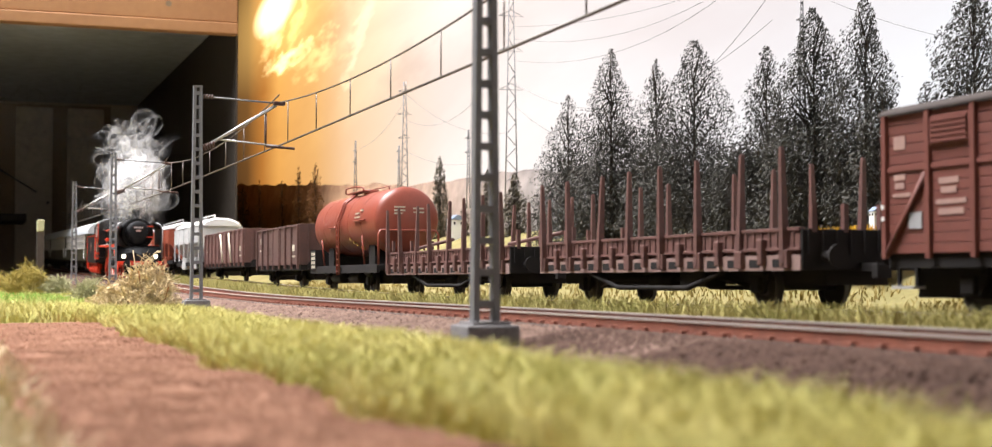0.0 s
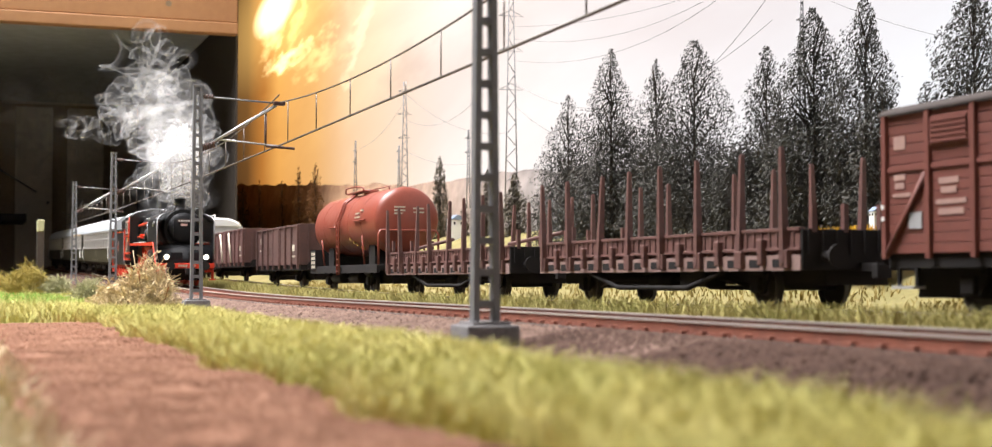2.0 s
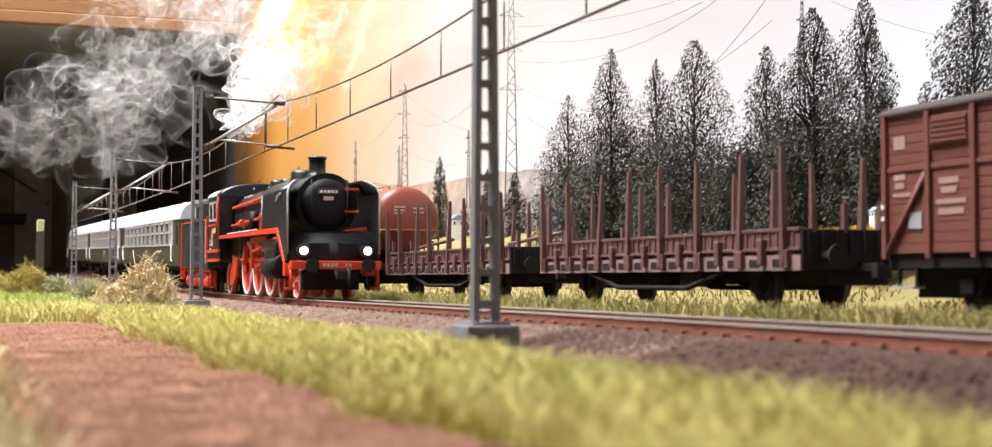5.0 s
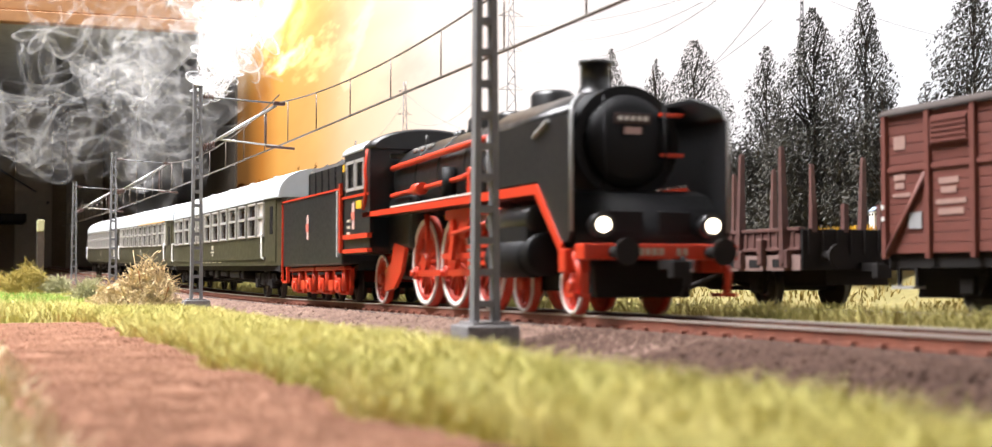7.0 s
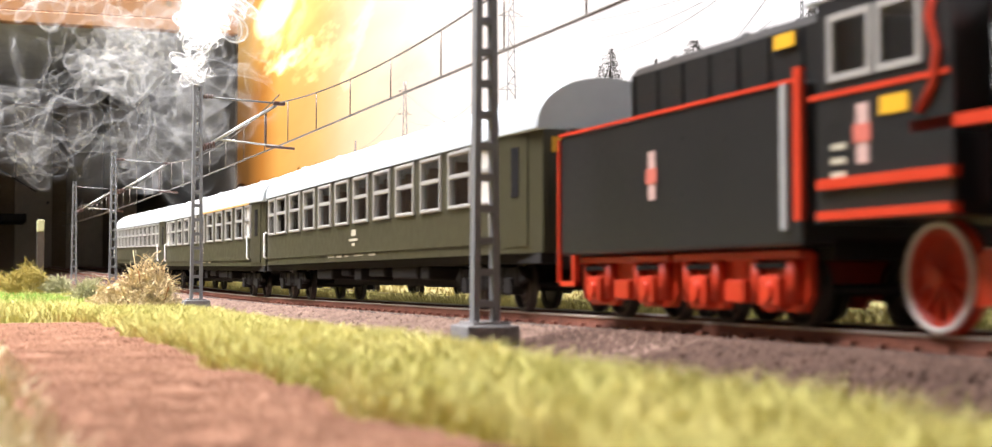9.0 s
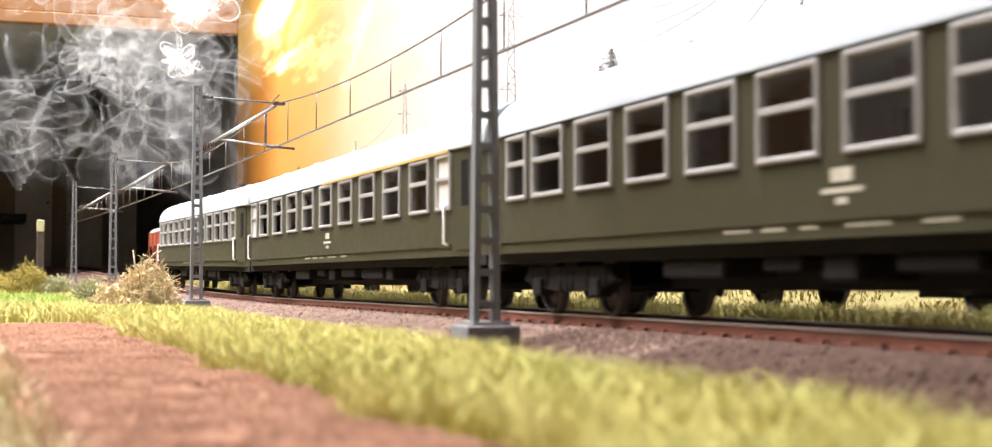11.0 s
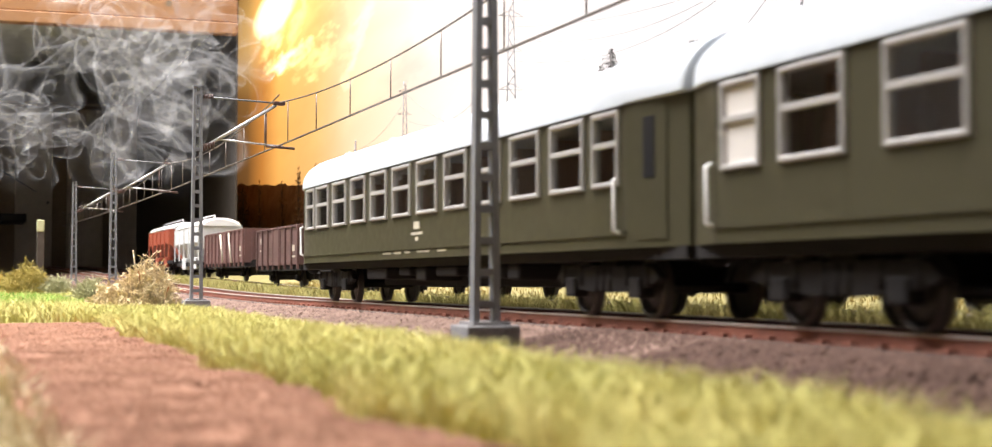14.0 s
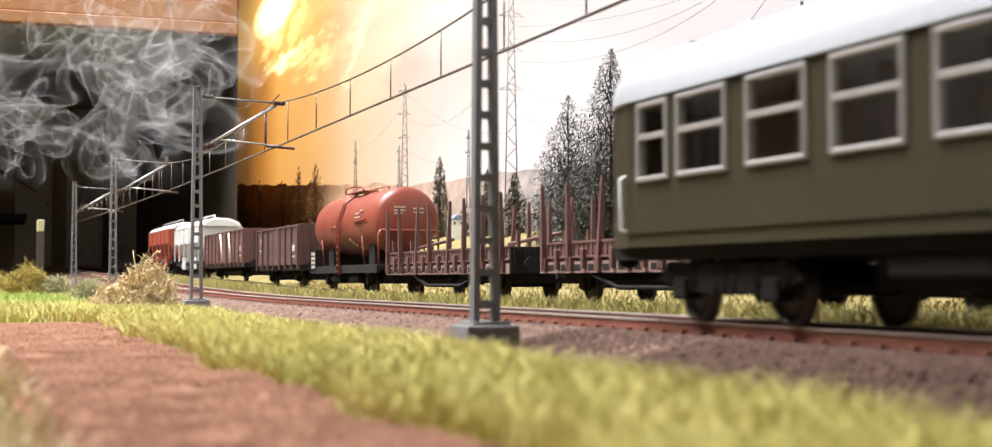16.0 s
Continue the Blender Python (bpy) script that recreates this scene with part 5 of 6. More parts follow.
def make_boxcar(s0, s1):
    c, h = -(s0 + s1) / 2, (s1 - s0) / 2
    w = thing("boxcar", c, TRACK2, grade(c), "red-brown planked boxcar with white lettering", "goods wagon", "goods wagons on the siding")
    two_axle(w, h, (-4.1, 4.1))
    for x in (-h + 0.5, h - 0.5):
        st = part("step", box(B(), x - 0.3, x + 0.3, -1.4, -1.15, 0.45, 0.5), M_GREYEDGE, w, "worn grey step")
        for o in (-0.25, 0.25):
            part("step_hanger", box(B(), x + o - 0.03, x + o + 0.03, -1.3, -1.24, 0.5, 0.82), M_UNDER, st)
    part("frame", box(B(), -h, h, -1.3, 1.3, 0.8, 1.05), M_UNDER, w, "black underframe")
    # Made deep to stand for gear and shadow under the boxcar.
    part("sill_block", box(B(), -h + 0.2, h - 0.2, -0.85, 0.85, 0.3, 0.8), M_UNDER, w)
    part("brake_cylinder", drum(B(), -1.2, 0.2, -1.0, 0.5, 0.2, 16), M_UNDER, w)
    part("inner_shell", box(B(), -h + 0.06, h - 0.06, -1.33, 1.33, 1.05, 3.36), M_BOXRED, w)
    for s in (-1, 1):
        for k in range(14):
            z = 1.04 + k * 0.167
            part("plank", box(B(), -h, h, s * 1.35 - 0.025, s * 1.35 + 0.025, z, z + 0.155, 0.008), M_BOXRED, w)
        for x in (-h + 0.06, -h + 1.25, -h + 2.4, -h + 4.3, h - 4.3, h - 2.4, h - 1.25, h - 0.06):
            part("post", box(B(), x - 0.06, x + 0.06, s * 1.41 - 0.04, s * 1.41 + 0.04, 0.95, 3.4, 0.01), M_BOXRED, w, "steel side post")
        for xa, xb in ((-h + 0.1, -h + 1.2), (h - 0.1, h - 1.2)):
            part("brace", pipe(B(), [(xa, s * 1.41, 1.02), (xb, s * 1.41, 2.35)], 0.06, 4), M_BOXRED, w, "diagonal steel brace")
        part("waist_rail", box(B(), -h, h, s * 1.39 - 0.02, s * 1.39 + 0.02, 2.42, 2.5), M_BOXRED, w)
        for x in (-h + 1.83, h - 1.83):
            hatch = part("vent_hatch", box(B(), x - 0.5, x + 0.5, s * 1.40 - 0.03, s * 1.40 + 0.03, 2.78, 3.26, 0.01), M_BOXRED, w, "louvred vent hatch")
            for k in range(5):
                part("louvre", box(B(), x - 0.46, x + 0.46, s * 1.44 - 0.025, s * 1.44 + 0.025, 2.82 + k * 0.085, 2.87 + k * 0.085), M_BOXRED, hatch)
        part("door", box(B(), -0.95, 0.95, s * 1.42 - 0.04, s * 1.42 + 0.04, 1.05, 3.3, 0.02), M_BOXRED, w, "sliding planked door")
    # lettering as bars
    for x, z, ww, hh in ((-h + 0.45, 2.9, 0.16, 0.22), (-h + 0.45, 2.32, 0.16, 0.1), (-h + 0.45, 2.18, 0.13, 0.1), (-h + 0.5, 2.02, 0.25, 0.06), (-h + 1.75, 2.2, 0.25, 0.1), (-h + 1.75, 2.05, 0.2, 0.1), (-h + 1.8, 1.86, 0.38, 0.08), (-h + 1.8, 1.7, 0.32, 0.1)):
        part("lettering", box(B(), x - ww, x + ww, -1.392, -1.378, z - hh / 2, z + hh / 2), M_PALELETTER, w, "faded pinkish white lettering")
    part("notice_board", box(B(), -h + 0.7, -h + 1.05, -1.40, -1.38, 1.45, 1.72), M_GREYEDGE, w, "small grey notice board")
    for z in (1.6, 1.8):
        part("lamp_iron", box(B(), -h + 0.02, -h + 0.1, -1.47, -1.42, z, z + 0.07), M_WHITE, w)
    arc = [(-1.46 * math.cos(math.pi * i / 14), 3.38 + 0.28 * math.sin(math.pi * i / 14)) for i in range(15)]
    part("roof", loft(B(), [[(x, y, z) for y, z in arc] for x in (-h - 0.08, h + 0.08)]), M_ROOFDARK, w, "dark grey arched roof")


make_boxcar(9.5, 21.3)


def make_tank_wagon(s0, s1):
    c, h = -(s0 + s1) / 2, (s1 - s0) / 2
    w = thing("tank_wagon", c, TRACK2, grade(c), "orange-red tank wagon with a ladder on a black frame", "tank wagon", "goods wagons on the siding")
    two_axle(w, h, (-3.4, 3.4))
    part("frame", box(B(), -h, h, -1.2, 1.2, 0.9, 1.15, 0.02), M_UNDER, w, "black frame")
    for s in (-1, 1):
        part("solebar", box(B(), -h, h, s * 1.25 - 0.06, s * 1.25 + 0.06, 0.82, 1.12), M_UNDER, w)
    part("sill_block", box(B(), -h + 0.2, h - 0.2, -0.6, 0.6, 0.4, 0.9), M_UNDER, w)
    for x in (-1.6, 1.4):
        part("air_tank", drum(B(), x - 0.7, x + 0.7, -0.95, 0.62, 0.22, 18, 0.06), M_UNDER, w, "black air tank")
    tank = part("tank", drum(B(), -h + 0.75, h - 0.5, 0, 2.86, 1.3, 56, 0.36), M_TANK, w, "orange-red welded tank")
    for x in (-3.2, -1.1, 1.0, 3.1):
        part("weld_seam", drum(B(), x - 0.03, x + 0.03, 0, 2.86, 1.306, 56), M_TANK, tank)
    for x in (-3.4, 3.4):
        part("saddle", panel(B(), [(x - 0.45, 1.15), (x + 0.45, 1.15), (x + 0.45, 1.95), (x - 0.45, 1.95)], -0.9, 0.9), M_UNDER, w)
        for s in (-1, 1):
            part("tank_strap", pipe(B(), [(x, s * 1.2, 1.15), (x, s * 1.32, 2.3)], 0.04), M_TANK, w)
    part("manhole", rod(B(), (0, 0, 4.1), (0, 0, 4.32), 0.32, seg=20), M_TANK, tank, "round manhole")
    lad = part("ladder", pipe(B(), [(-0.35, -1.4, 0.75), (-0.35, -1.42, 2.9), (-0.35, -1.1, 3.75), (-0.35, -0.55, 4.2)], 0.045), M_TANK, w, "red access ladder")
    part("ladder_rail", pipe(B(), [(0.05, -1.4, 0.75), (0.05, -1.42, 2.9), (0.05, -1.1, 3.75), (0.05, -0.55, 4.2)], 0.045), M_TANK, lad)
    for k in range(9):
        part("rung", pipe(B(), [(-0.35, -1.41, 0.9 + k * 0.25), (0.05, -1.41, 0.9 + k * 0.25)], 0.03), M_TANK, lad)
    walkway = part("walkway", box(B(), -1.4, 1.5, -0.75, -0.35, 4.16, 4.21), M_TANK, w, "red top walkway")
    part("rail", pipe(B(), [(-1.4, -0.75, 4.2), (-1.4, -0.75, 4.42), (0.3, -0.75, 4.42), (1.5, -0.75, 4.3), (1.5, -0.75, 4.2)], 0.035), M_TANK, walkway)
    part("rail", pipe(B(), [(-1.4, 0.35, 4.2), (-1.4, 0.35, 4.4), (1.5, 0.35, 4.4), (1.5, 0.35, 4.2)], 0.035), M_TANK, walkway)
    part("hand_rail", pipe(B(), [(-1.9, -1.36, 2.75), (-0.6, -1.36, 2.75)], 0.035), M_TANK, tank)
    part("hand_rail", pipe(B(), [(2.2, -1.36, 2.9), (4.0, -1.36, 2.9)], 0.035), M_TANK, tank)
    for x, z, ww in ((0.95, 2.25, 0.06), (1.2, 2.1, 0.06), (1.45, 2.0, 0.06), (1.7, 1.9, 0.06), (1.95, 1.85, 0.06)):
        part("lettering", box(B(), x - ww, x + ww, -math.sqrt(1.69 - (z - 2.86) ** 2) - 0.03, -math.sqrt(1.69 - (z - 2.86) ** 2) + 0.06, z - 0.08, z + 0.08), M_GOLDPAINT, tank, "dull yellow lettering")
    for x, z, ww in ((2.6, 3.2, 0.3), (2.6, 3.05, 0.4), (3.2, 3.3, 0.15)):
        part("lettering", box(B(), x - ww, x + ww, -1.31, -1.24, z - 0.03, z + 0.03), M_FADED, tank, "white lettering")
    for y, z in ((-0.35, 3.35), (-0.35, 3.22), (-0.35, 3.1), (0.4, 3.3), (0.4, 3.15)):
        part("lettering", box(B(), h - 0.19, h - 0.155, y - 0.22, y + 0.22, z - 0.03, z + 0.03), M_FADED, tank)
    board = part("notice_board", box(B(), -h + 0.05, -h + 0.1, -1.35, -0.5, 1.05, 1.9), M_UNDER, w, "black notice board")
    board2 = part("notice_board", box(B(), -h + 0.3, -h + 1.1, -1.36, -1.32, 1.0, 1.85), M_UNDER, w, "black notice board with white bars")
    for k in range(4):
        for j in range(3):
            part("notice_bar", box(B(), -h + 0.36 + j * 0.24, -h + 0.53 + j * 0.24, -1.375, -1.362, 1.06 + k * 0.19, 1.18 + k * 0.19), M_FADED, board2)
    part("end_rail", pipe(B(), [(h - 0.15, -1.2, 1.1), (h - 0.15, -1.2, 2.3), (h - 0.15, -1.1, 2.45), (h - 0.15, 1.1, 2.45), (h - 0.15, 1.2, 2.3), (h - 0.15, 1.2, 1.1)], 0.05), M_TANK, w, "red end railing")


make_tank_wagon(54.2, 65.4)


def make_gondola(s0, s1, label, braces, paint):
    c, h = -(s0 + s1) / 2, (s1 - s0) / 2
    w = thing("open_wagon", c, TRACK2, grade(c), label, "goods wagon", "goods wagons on the siding")
    two_axle(w, h, (-h * 0.62, h * 0.62))
    part("frame", box(B(), -h, h, -1.3, 1.3, 0.85, 1.12), M_UNDER, w, "black underframe")
    part("sill_block", box(B(), -h + 0.2, h - 0.2, -0.6, 0.6, 0.42, 0.85), M_UNDER, w)
    for s in (-1, 1):
        for k in range(8):
            z = 1.12 + k * 0.225
            part("plank", box(B(), -h, h, s * 1.36 - 0.03, s * 1.36 + 0.03, z, z + 0.215, 0.01), paint, w)
        part("top_rail", box(B(), -h, h, s * 1.38 - 0.06, s * 1.38 + 0.06, 2.9, 3.0, 0.01), paint, w)
        n = int(2 * h / 1.35)
        for k in range(n + 1):
            x = -h + 0.06 + k * (2 * h - 0.12) / n
            part("post", box(B(), x - 0.07, x + 0.07, s * 1.43 - 0.05, s * 1.43 + 0.05, 0.9, 2.95, 0.01), paint, w)
        if braces:
            for x in (-0.5, 2.4):
                part("white_brace", pipe(B(), [(x, s * 1.5, 2.85), (x + 0.9, s * 1.5, 1.15)], 0.07, 4), M_FADED, w, "pale diagonal brace")
        part("door", box(B(), -0.9, 0.9, s * 1.42 - 0.03, s * 1.42 + 0.03, 1.1, 2.85, 0.01), paint, w, "steel side door")
    for x in (-h, h):
        part("end_wall", box(B(), x - 0.05, x + 0.05, -1.36, 1.36, 1.1, 3.02, 0.01), paint, w, "brown end wall")
        for y in (-0.9, 0, 0.9):
            part("end_post", box(B(), x - 0.1, x + 0.1, y - 0.06, y + 0.06, 0.9, 2.95), paint, w)
    for x, z, ww, hh in ((-h + 1.0, 2.4, 0.16, 0.3), (-h + 1.0, 1.9, 0.3, 0.08), (h - 1.2, 1.9, 0.3, 0.3), (h - 1.2, 1.5, 0.4, 0.08)):
        part("lettering", box(B(), x - ww, x + ww, -1.405, -1.392, z - hh / 2, z + hh / 2), M_FADED, w)
    part("load", box(B(), -h + 0.1, h - 0.1, -1.3, 1.3, 1.2, 2.5), M_COAL, w, "dark load inside")
    return w


make_gondola(67.6, 77.7, "brown steel-sided open wagon with faded lettering", False, M_DARKBROWN)
make_gondola(81.8, 95.4, "brown open wagon with pale diagonal braces", True, M_BROWN)


def make_hopper(s0, s1, label, m_body, m_top):
    c, h = -(s0 + s1) / 2, (s1 - s0) / 2
    w = thing("hopper_wagon", c, TRACK2, grade(c), label, "hopper wagon", "goods wagons on the siding")
    two_axle(w, h, (-h * 0.6, h * 0.6))
    part("frame", box(B(), -h, h, -1.2, 1.2, 0.85, 1.1), M_UNDER, w, "black underframe")
    prof = [(-0.55, 1.15), (-1.4, 2.4), (-1.4, 3.45), (1.4, 3.45), (1.4, 2.4), (0.55, 1.15)]
    part("hopper_body", loft(B(), [[(x, y, z) for y, z in prof] for x in (-h + 0.4, h - 0.4)], smooth=False), m_body, w, "smooth steel hopper body")
    arc = [(-1.42 * math.cos(math.pi * i / 12), 3.45 + 0.55 * math.sin(math.pi * i / 12)) for i in range(13)]
    part("roof", loft(B(), [[(x, y * k, 3.45 + (z - 3.45) * k) for y, z in arc] for x, k in ((-h + 0.3, 0.8), (-h + 0.7, 1), (h - 0.7, 1), (h - 0.3, 0.8))]), m_top, w, "pale rounded roof")
    part("roof_rail", pipe(B(), [(-h + 1, -0.3, 4.0), (-h + 1, -0.3, 4.2), (h - 1, -0.3, 4.2), (h - 1, -0.3, 4.0)], 0.04), m_top, w)
    for s in (-1, 1):
        for k in range(6):
            x = -h + 0.6 + k * (2 * h - 1.2) / 5
            part("rib", panel(B(), [(x - 0.06, 1.2), (x + 0.06, 1.2), (x + 0.06, 3.45), (x - 0.06, 3.45)], s * 1.43 - 0.04, s * 1.43 + 0.04), m_body, w)
        for x in (-h * 0.4, h * 0.4):
            part("chute", box(B(), x - 0.8, x + 0.8, s * 1.0 - 0.25, s * 1.0 + 0.25, 0.6, 1.4, 0.05), m_body, w)


make_hopper(97.6, 110.2, "pale grey hopper wagon with a rounded white roof", M_HOPGREY, M_WHITE)
make_hopper(112.4, 126.0, "red hopper wagon with a pale roof", M_HOPRED, M_HOPGREY)


# ---- soil track, grass, ballast stones ----
def make_soil():
    bm = B()
    xs = [14 - 0.28 * i for i in range(174)]
    ys = [0.35 + 0.135 * j for j in range(20)]
    grid = []
    for x in xs:
        row = []
        for j, y in enumerate(ys):
            edge = 0.25 * noise.noise(Vector((x * 0.6, 7, 0))) if j in (0, len(ys) - 1) else 0
            z = -0.36 + 0.06 * noise.noise(Vector((x * 0.9, y * 0.9, 3))) + 0.02 * noise.noise(Vector((x * 3, y * 3, 5)))
            if j in (0, len(ys) - 1):
                z = -0.5
            row.append(bm.verts.new((x, y + edge, z)))
        grid.append(row)
    for a, b in zip(grid, grid[1:]):
        for j in range(len(ys) - 1):
            bm.faces.new((a[j], a[j + 1], b[j + 1], b[j])).smooth = True
    solid("dirt_road", bm, M_SOIL, "strip of loose red-brown soil beside the grass", "dirt road", kind="structure")


make_soil()
rng = np.random.default_rng(4)


def stones(name, n, x0, x1, y0, y1, zf, lo, hi, material, label):
    """Octahedral chips with uneven axes."""
    base = np.array([(1, 0, 0), (0, 1, 0), (-1, 0, 0), (0, -1, 0), (0, 0, 1), (0, 0, -1)], dtype=np.float32)
    tri = np.array([(0, 1, 4), (1, 2, 4), (2, 3, 4), (3, 0, 4), (1, 0, 5), (2, 1, 5), (3, 2, 5), (0, 3, 5)], dtype=np.int32)
    u = rng.random(n) ** 1.5
    x = x0 + (x1 - x0) * u
    y = y0 + (y1 - y0) * rng.random(n)
    z = np.array([zf(a, b) for a, b in zip(x, y)])
    s = (lo + (hi - lo) * rng.random(n) ** 2)[:, None, None] * (0.7 + 0.6 * rng.random((n, 6, 3)))
    a = rng.random(n) * 6.283
    v = base[None] * s
    vx = v[:, :, 0] * np.cos(a)[:, None] - v[:, :, 1] * np.sin(a)[:, None]
    vy = v[:, :, 0] * np.sin(a)[:, None] + v[:, :, 1] * np.cos(a)[:, None]
    v = np.stack([vx + x[:, None], vy + y[:, None], v[:, :, 2] * 0.8 + z[:, None]], axis=2)
    f = tri[None] + (np.arange(n) * 6)[:, None, None]
    return soup(name, v, f.reshape(-1, 3), material, label, category="gravel")


def bed_z(x, y):
    d = abs(y - TRACK1)
    return grade(x) + (-0.24 if d < 1.75 else -0.24 - (d - 1.75) * 0.18 if d < 3 else -0.465 - (d - 3) * 0.04)


stones("ballast_stones", 34000, -17, -80, 6.3, 9.75, bed_z, 0.035, 0.085, M_BALLAST, "loose brown and grey ballast chips")
# These near-end chips carry the fall-off of light in their colour.
stones("dark_ballast_stones", 20000, -21.5, -5, 5.4, 9.8, lambda x, y: bed_z(x, y) + 0.012, 0.04, 0.09, M_DIMBALLAST, "red-brown ballast chips, darkened for the weaker light at the near end")
stones("ballast_chips", 9000, -7, -80, 10.15, 13.8, bed_z, 0.03, 0.08, M_BALLAST, "brown ballast chips between the rails")
stones("soil_clods", 30000, -5, -34, 0.5, 2.85, lambda x, y: -0.355 + 0.06 * noise.noise(Vector((x * 0.9, y * 0.9, 3))), 0.008, 0.034, M_SOIL, "small clods of red-brown soil")


def blades(name, spots, height, width, lean, material, label, zf):
    """Curved tapering blades, three segments each."""
    spots = np.asarray(spots)
    n = len(spots)
    hh = height[0] + (height[1] - height[0]) * rng.random(n)
    a = rng.random(n) * 6.283
    b = rng.random(n) * 6.283
    le = lean * rng.random(n) * hh
    z0 = np.array([zf(x, y) for x, y in spots])
    vs = []
    for t, k in ((0.0, 1.0), (0.4, 0.85), (0.75, 0.5), (1.0, 0.08)):
        cx = spots[:, 0] + np.cos(b) * le * t * t
        cy = spots[:, 1] + np.sin(b) * le * t * t
        cz = z0 + hh * (t - 0.12 * t * t * lean)
        for s in (-1, 1):
            vs.append(np.stack([cx + s * np.cos(a) * width * k / 2, cy + s * np.sin(a) * width * k / 2, cz], axis=1))
    v = np.stack(vs, axis=1)
    q = np.array([(0, 1, 3, 2), (2, 3, 5, 4), (4, 5, 7, 6)], dtype=np.int32)
    f = q[None] + (np.arange(n) * 8)[:, None, None]
    return soup(name, v, f.reshape(-1, 4), material, label, category="grass")


def scatter(n, x0, x1, y0, y1, power=1.0, keep=None, patch=0.0):
    out = []
    while len(out) < n:
        x = x0 + (x1 - x0) * random.random() ** power
        y = y0 + (y1 - y0) * random.random()
        if keep and not keep(x, y):
            continue
        if patch and noise.noise(Vector((x * 0.5, y * 0.5, 11))) < random.uniform(-0.9, patch - 0.6):
            continue
        out.append((x, y))
    return out


def off_soil(x, y):
    return not (x > -34.0 + 1.6 * noise.noise(Vector((y * 1.3, 0, 0))) and 0.45 < y < 2.8 + 0.55 * noise.noise(Vector((x * 0.45, 3, 0))) + 0.25 * noise.noise(Vector((x * 1.7, 5, 0)))) and y < 6.15 - 0.05 * max(0.0, x + 22) + 0.3 * noise.noise(Vector((x * 0.4, 9, 0)))


def gz(x, y):
    return ground_z(x, y) - 0.02


blades("short_grass", scatter(64000, -4, -50, 2.5, 8.2, 1.3, off_soil), (0.14, 0.46), 0.026, 1.15, M_GRASS, "dense yellow-green static grass", gz)
blades("far_grass", scatter(26000, -34, -112, -3, 8.2, 1.2, lambda x, y: off_soil(x, y) and not (-96 < x < -54 and y < 4.4 and random.random() < 0.75)), (0.18, 0.52), 0.034, 1.0, M_GRASS, "yellow-green static grass beyond the soil", gz)
blades("green_grass", scatter(15000, -50, -98, -2, 4.8, 1.0, None, 0.4), (0.16, 0.45), 0.045, 0.9, M_GREENGRASS, "patch of fresh green static grass", gz)
blades("edge_grass", scatter(5000, -4, -34, -1.6, 0.6, 1.3), (0.1, 0.3), 0.04, 0.9, M_STRAW, "pale dry grass along the soil", gz)
blades("tall_grass", scatter(34000, -12, -112, 12.9, 15.1, 1.2, None, 0.4), (0.22, 0.72), 0.035, 0.8, M_GRASS2, "tall straw-green grass between the tracks", lambda x, y: grade(x) - 0.4)
blades("field_grass", scatter(14000, -14, -100, 17.2, 25, 1.2), (0.1, 0.35), 0.06, 0.9, M_FIELD, "yellow-green field grass behind the siding", gz)


# ---- bushes of dried plants ----
def make_bush(x, y, z, lobes, n, material, label, name="dry_bush", twigs=True):
    """Curling sprigs that fill uneven lobes (offset along the line, offset across, width, height)."""
    bush = thing(name, x, y, z, label, "bush", "bushes beside the line")
    vs, fs = [], []
    for i in range(n):
        ox, oy, wide, high = lobes[i % len(lobes)]
        a, r, t = random.uniform(0, math.tau), random.random() ** 0.6, random.random() ** 0.8
        reach = wide * 0.5 * r * (0.75 + 0.6 * t - 0.95 * t * t) * (1 + 0.45 * noise.noise(Vector((math.cos(a) * 1.7 + x, math.sin(a) * 1.7, t * 3))))
        q = Vector((ox + reach * math.cos(a), oy + reach * math.sin(a), high * t * (1 - 0.25 * r)))
        d = Vector((math.cos(a) * r, math.sin(a) * r, random.uniform(0.4, 1.6))).normalized()
        w = random.uniform(0.008, 0.02)
        step = random.uniform(0.05, 0.15)
        turn = Vector((random.gauss(0, 1), random.gauss(0, 1), random.gauss(0, 1))) * 0.55
        for k in range(4):
            e = q + d * step
            side = d.cross(Vector((random.uniform(-1, 1), random.uniform(-1, 1), 0.1))).normalized() * w
            b = len(vs)
            vs += [q - side, q + side, e + side * 0.8, e - side * 0.8]
            fs.append((b, b + 1, b + 2, b + 3))
            d = (d + turn + Vector((random.gauss(0, 0.3), random.gauss(0, 0.3), random.gauss(0, 0.3)))).normalized()
            q = e
    crown = soup("crown", [tuple(v) for v in vs], fs, material, label, kind="stuff")
    crown.parent = bush
    if twigs:
        for i in range(11):
            ox, oy, wide, high = lobes[i % len(lobes)]
            a = random.uniform(0, math.tau)
            c, s = math.cos(a) * wide, math.sin(a) * wide
            part("twig", pipe(B(), [(ox, oy, 0), (ox + 0.22 * c, oy + 0.22 * s, high * 0.4), (ox + 0.42 * c, oy + 0.42 * s, high * random.uniform(0.45, 0.9))], 0.024, 5), M_TWIG, bush)
        part("twig", pipe(B(), [(0.1, -0.1, 0.9), (0.05, -0.2, 1.5), (0.1, -0.28, 2.0)], 0.016, 5), M_STRAW, bush)
    return bush


make_bush(-43.6, 4.95, -0.55, ((0, 0.15, 1.2, 1.75), (0.1, 0.5, 1.1, 1.35), (-0.2, -0.8, 1.2, 0.95), (0, 0.1, 1.7, 0.8), (0, -0.3, 0.8, 1.3)), 2300, M_STRAW, "dried straw-coloured bush with brown twigs")
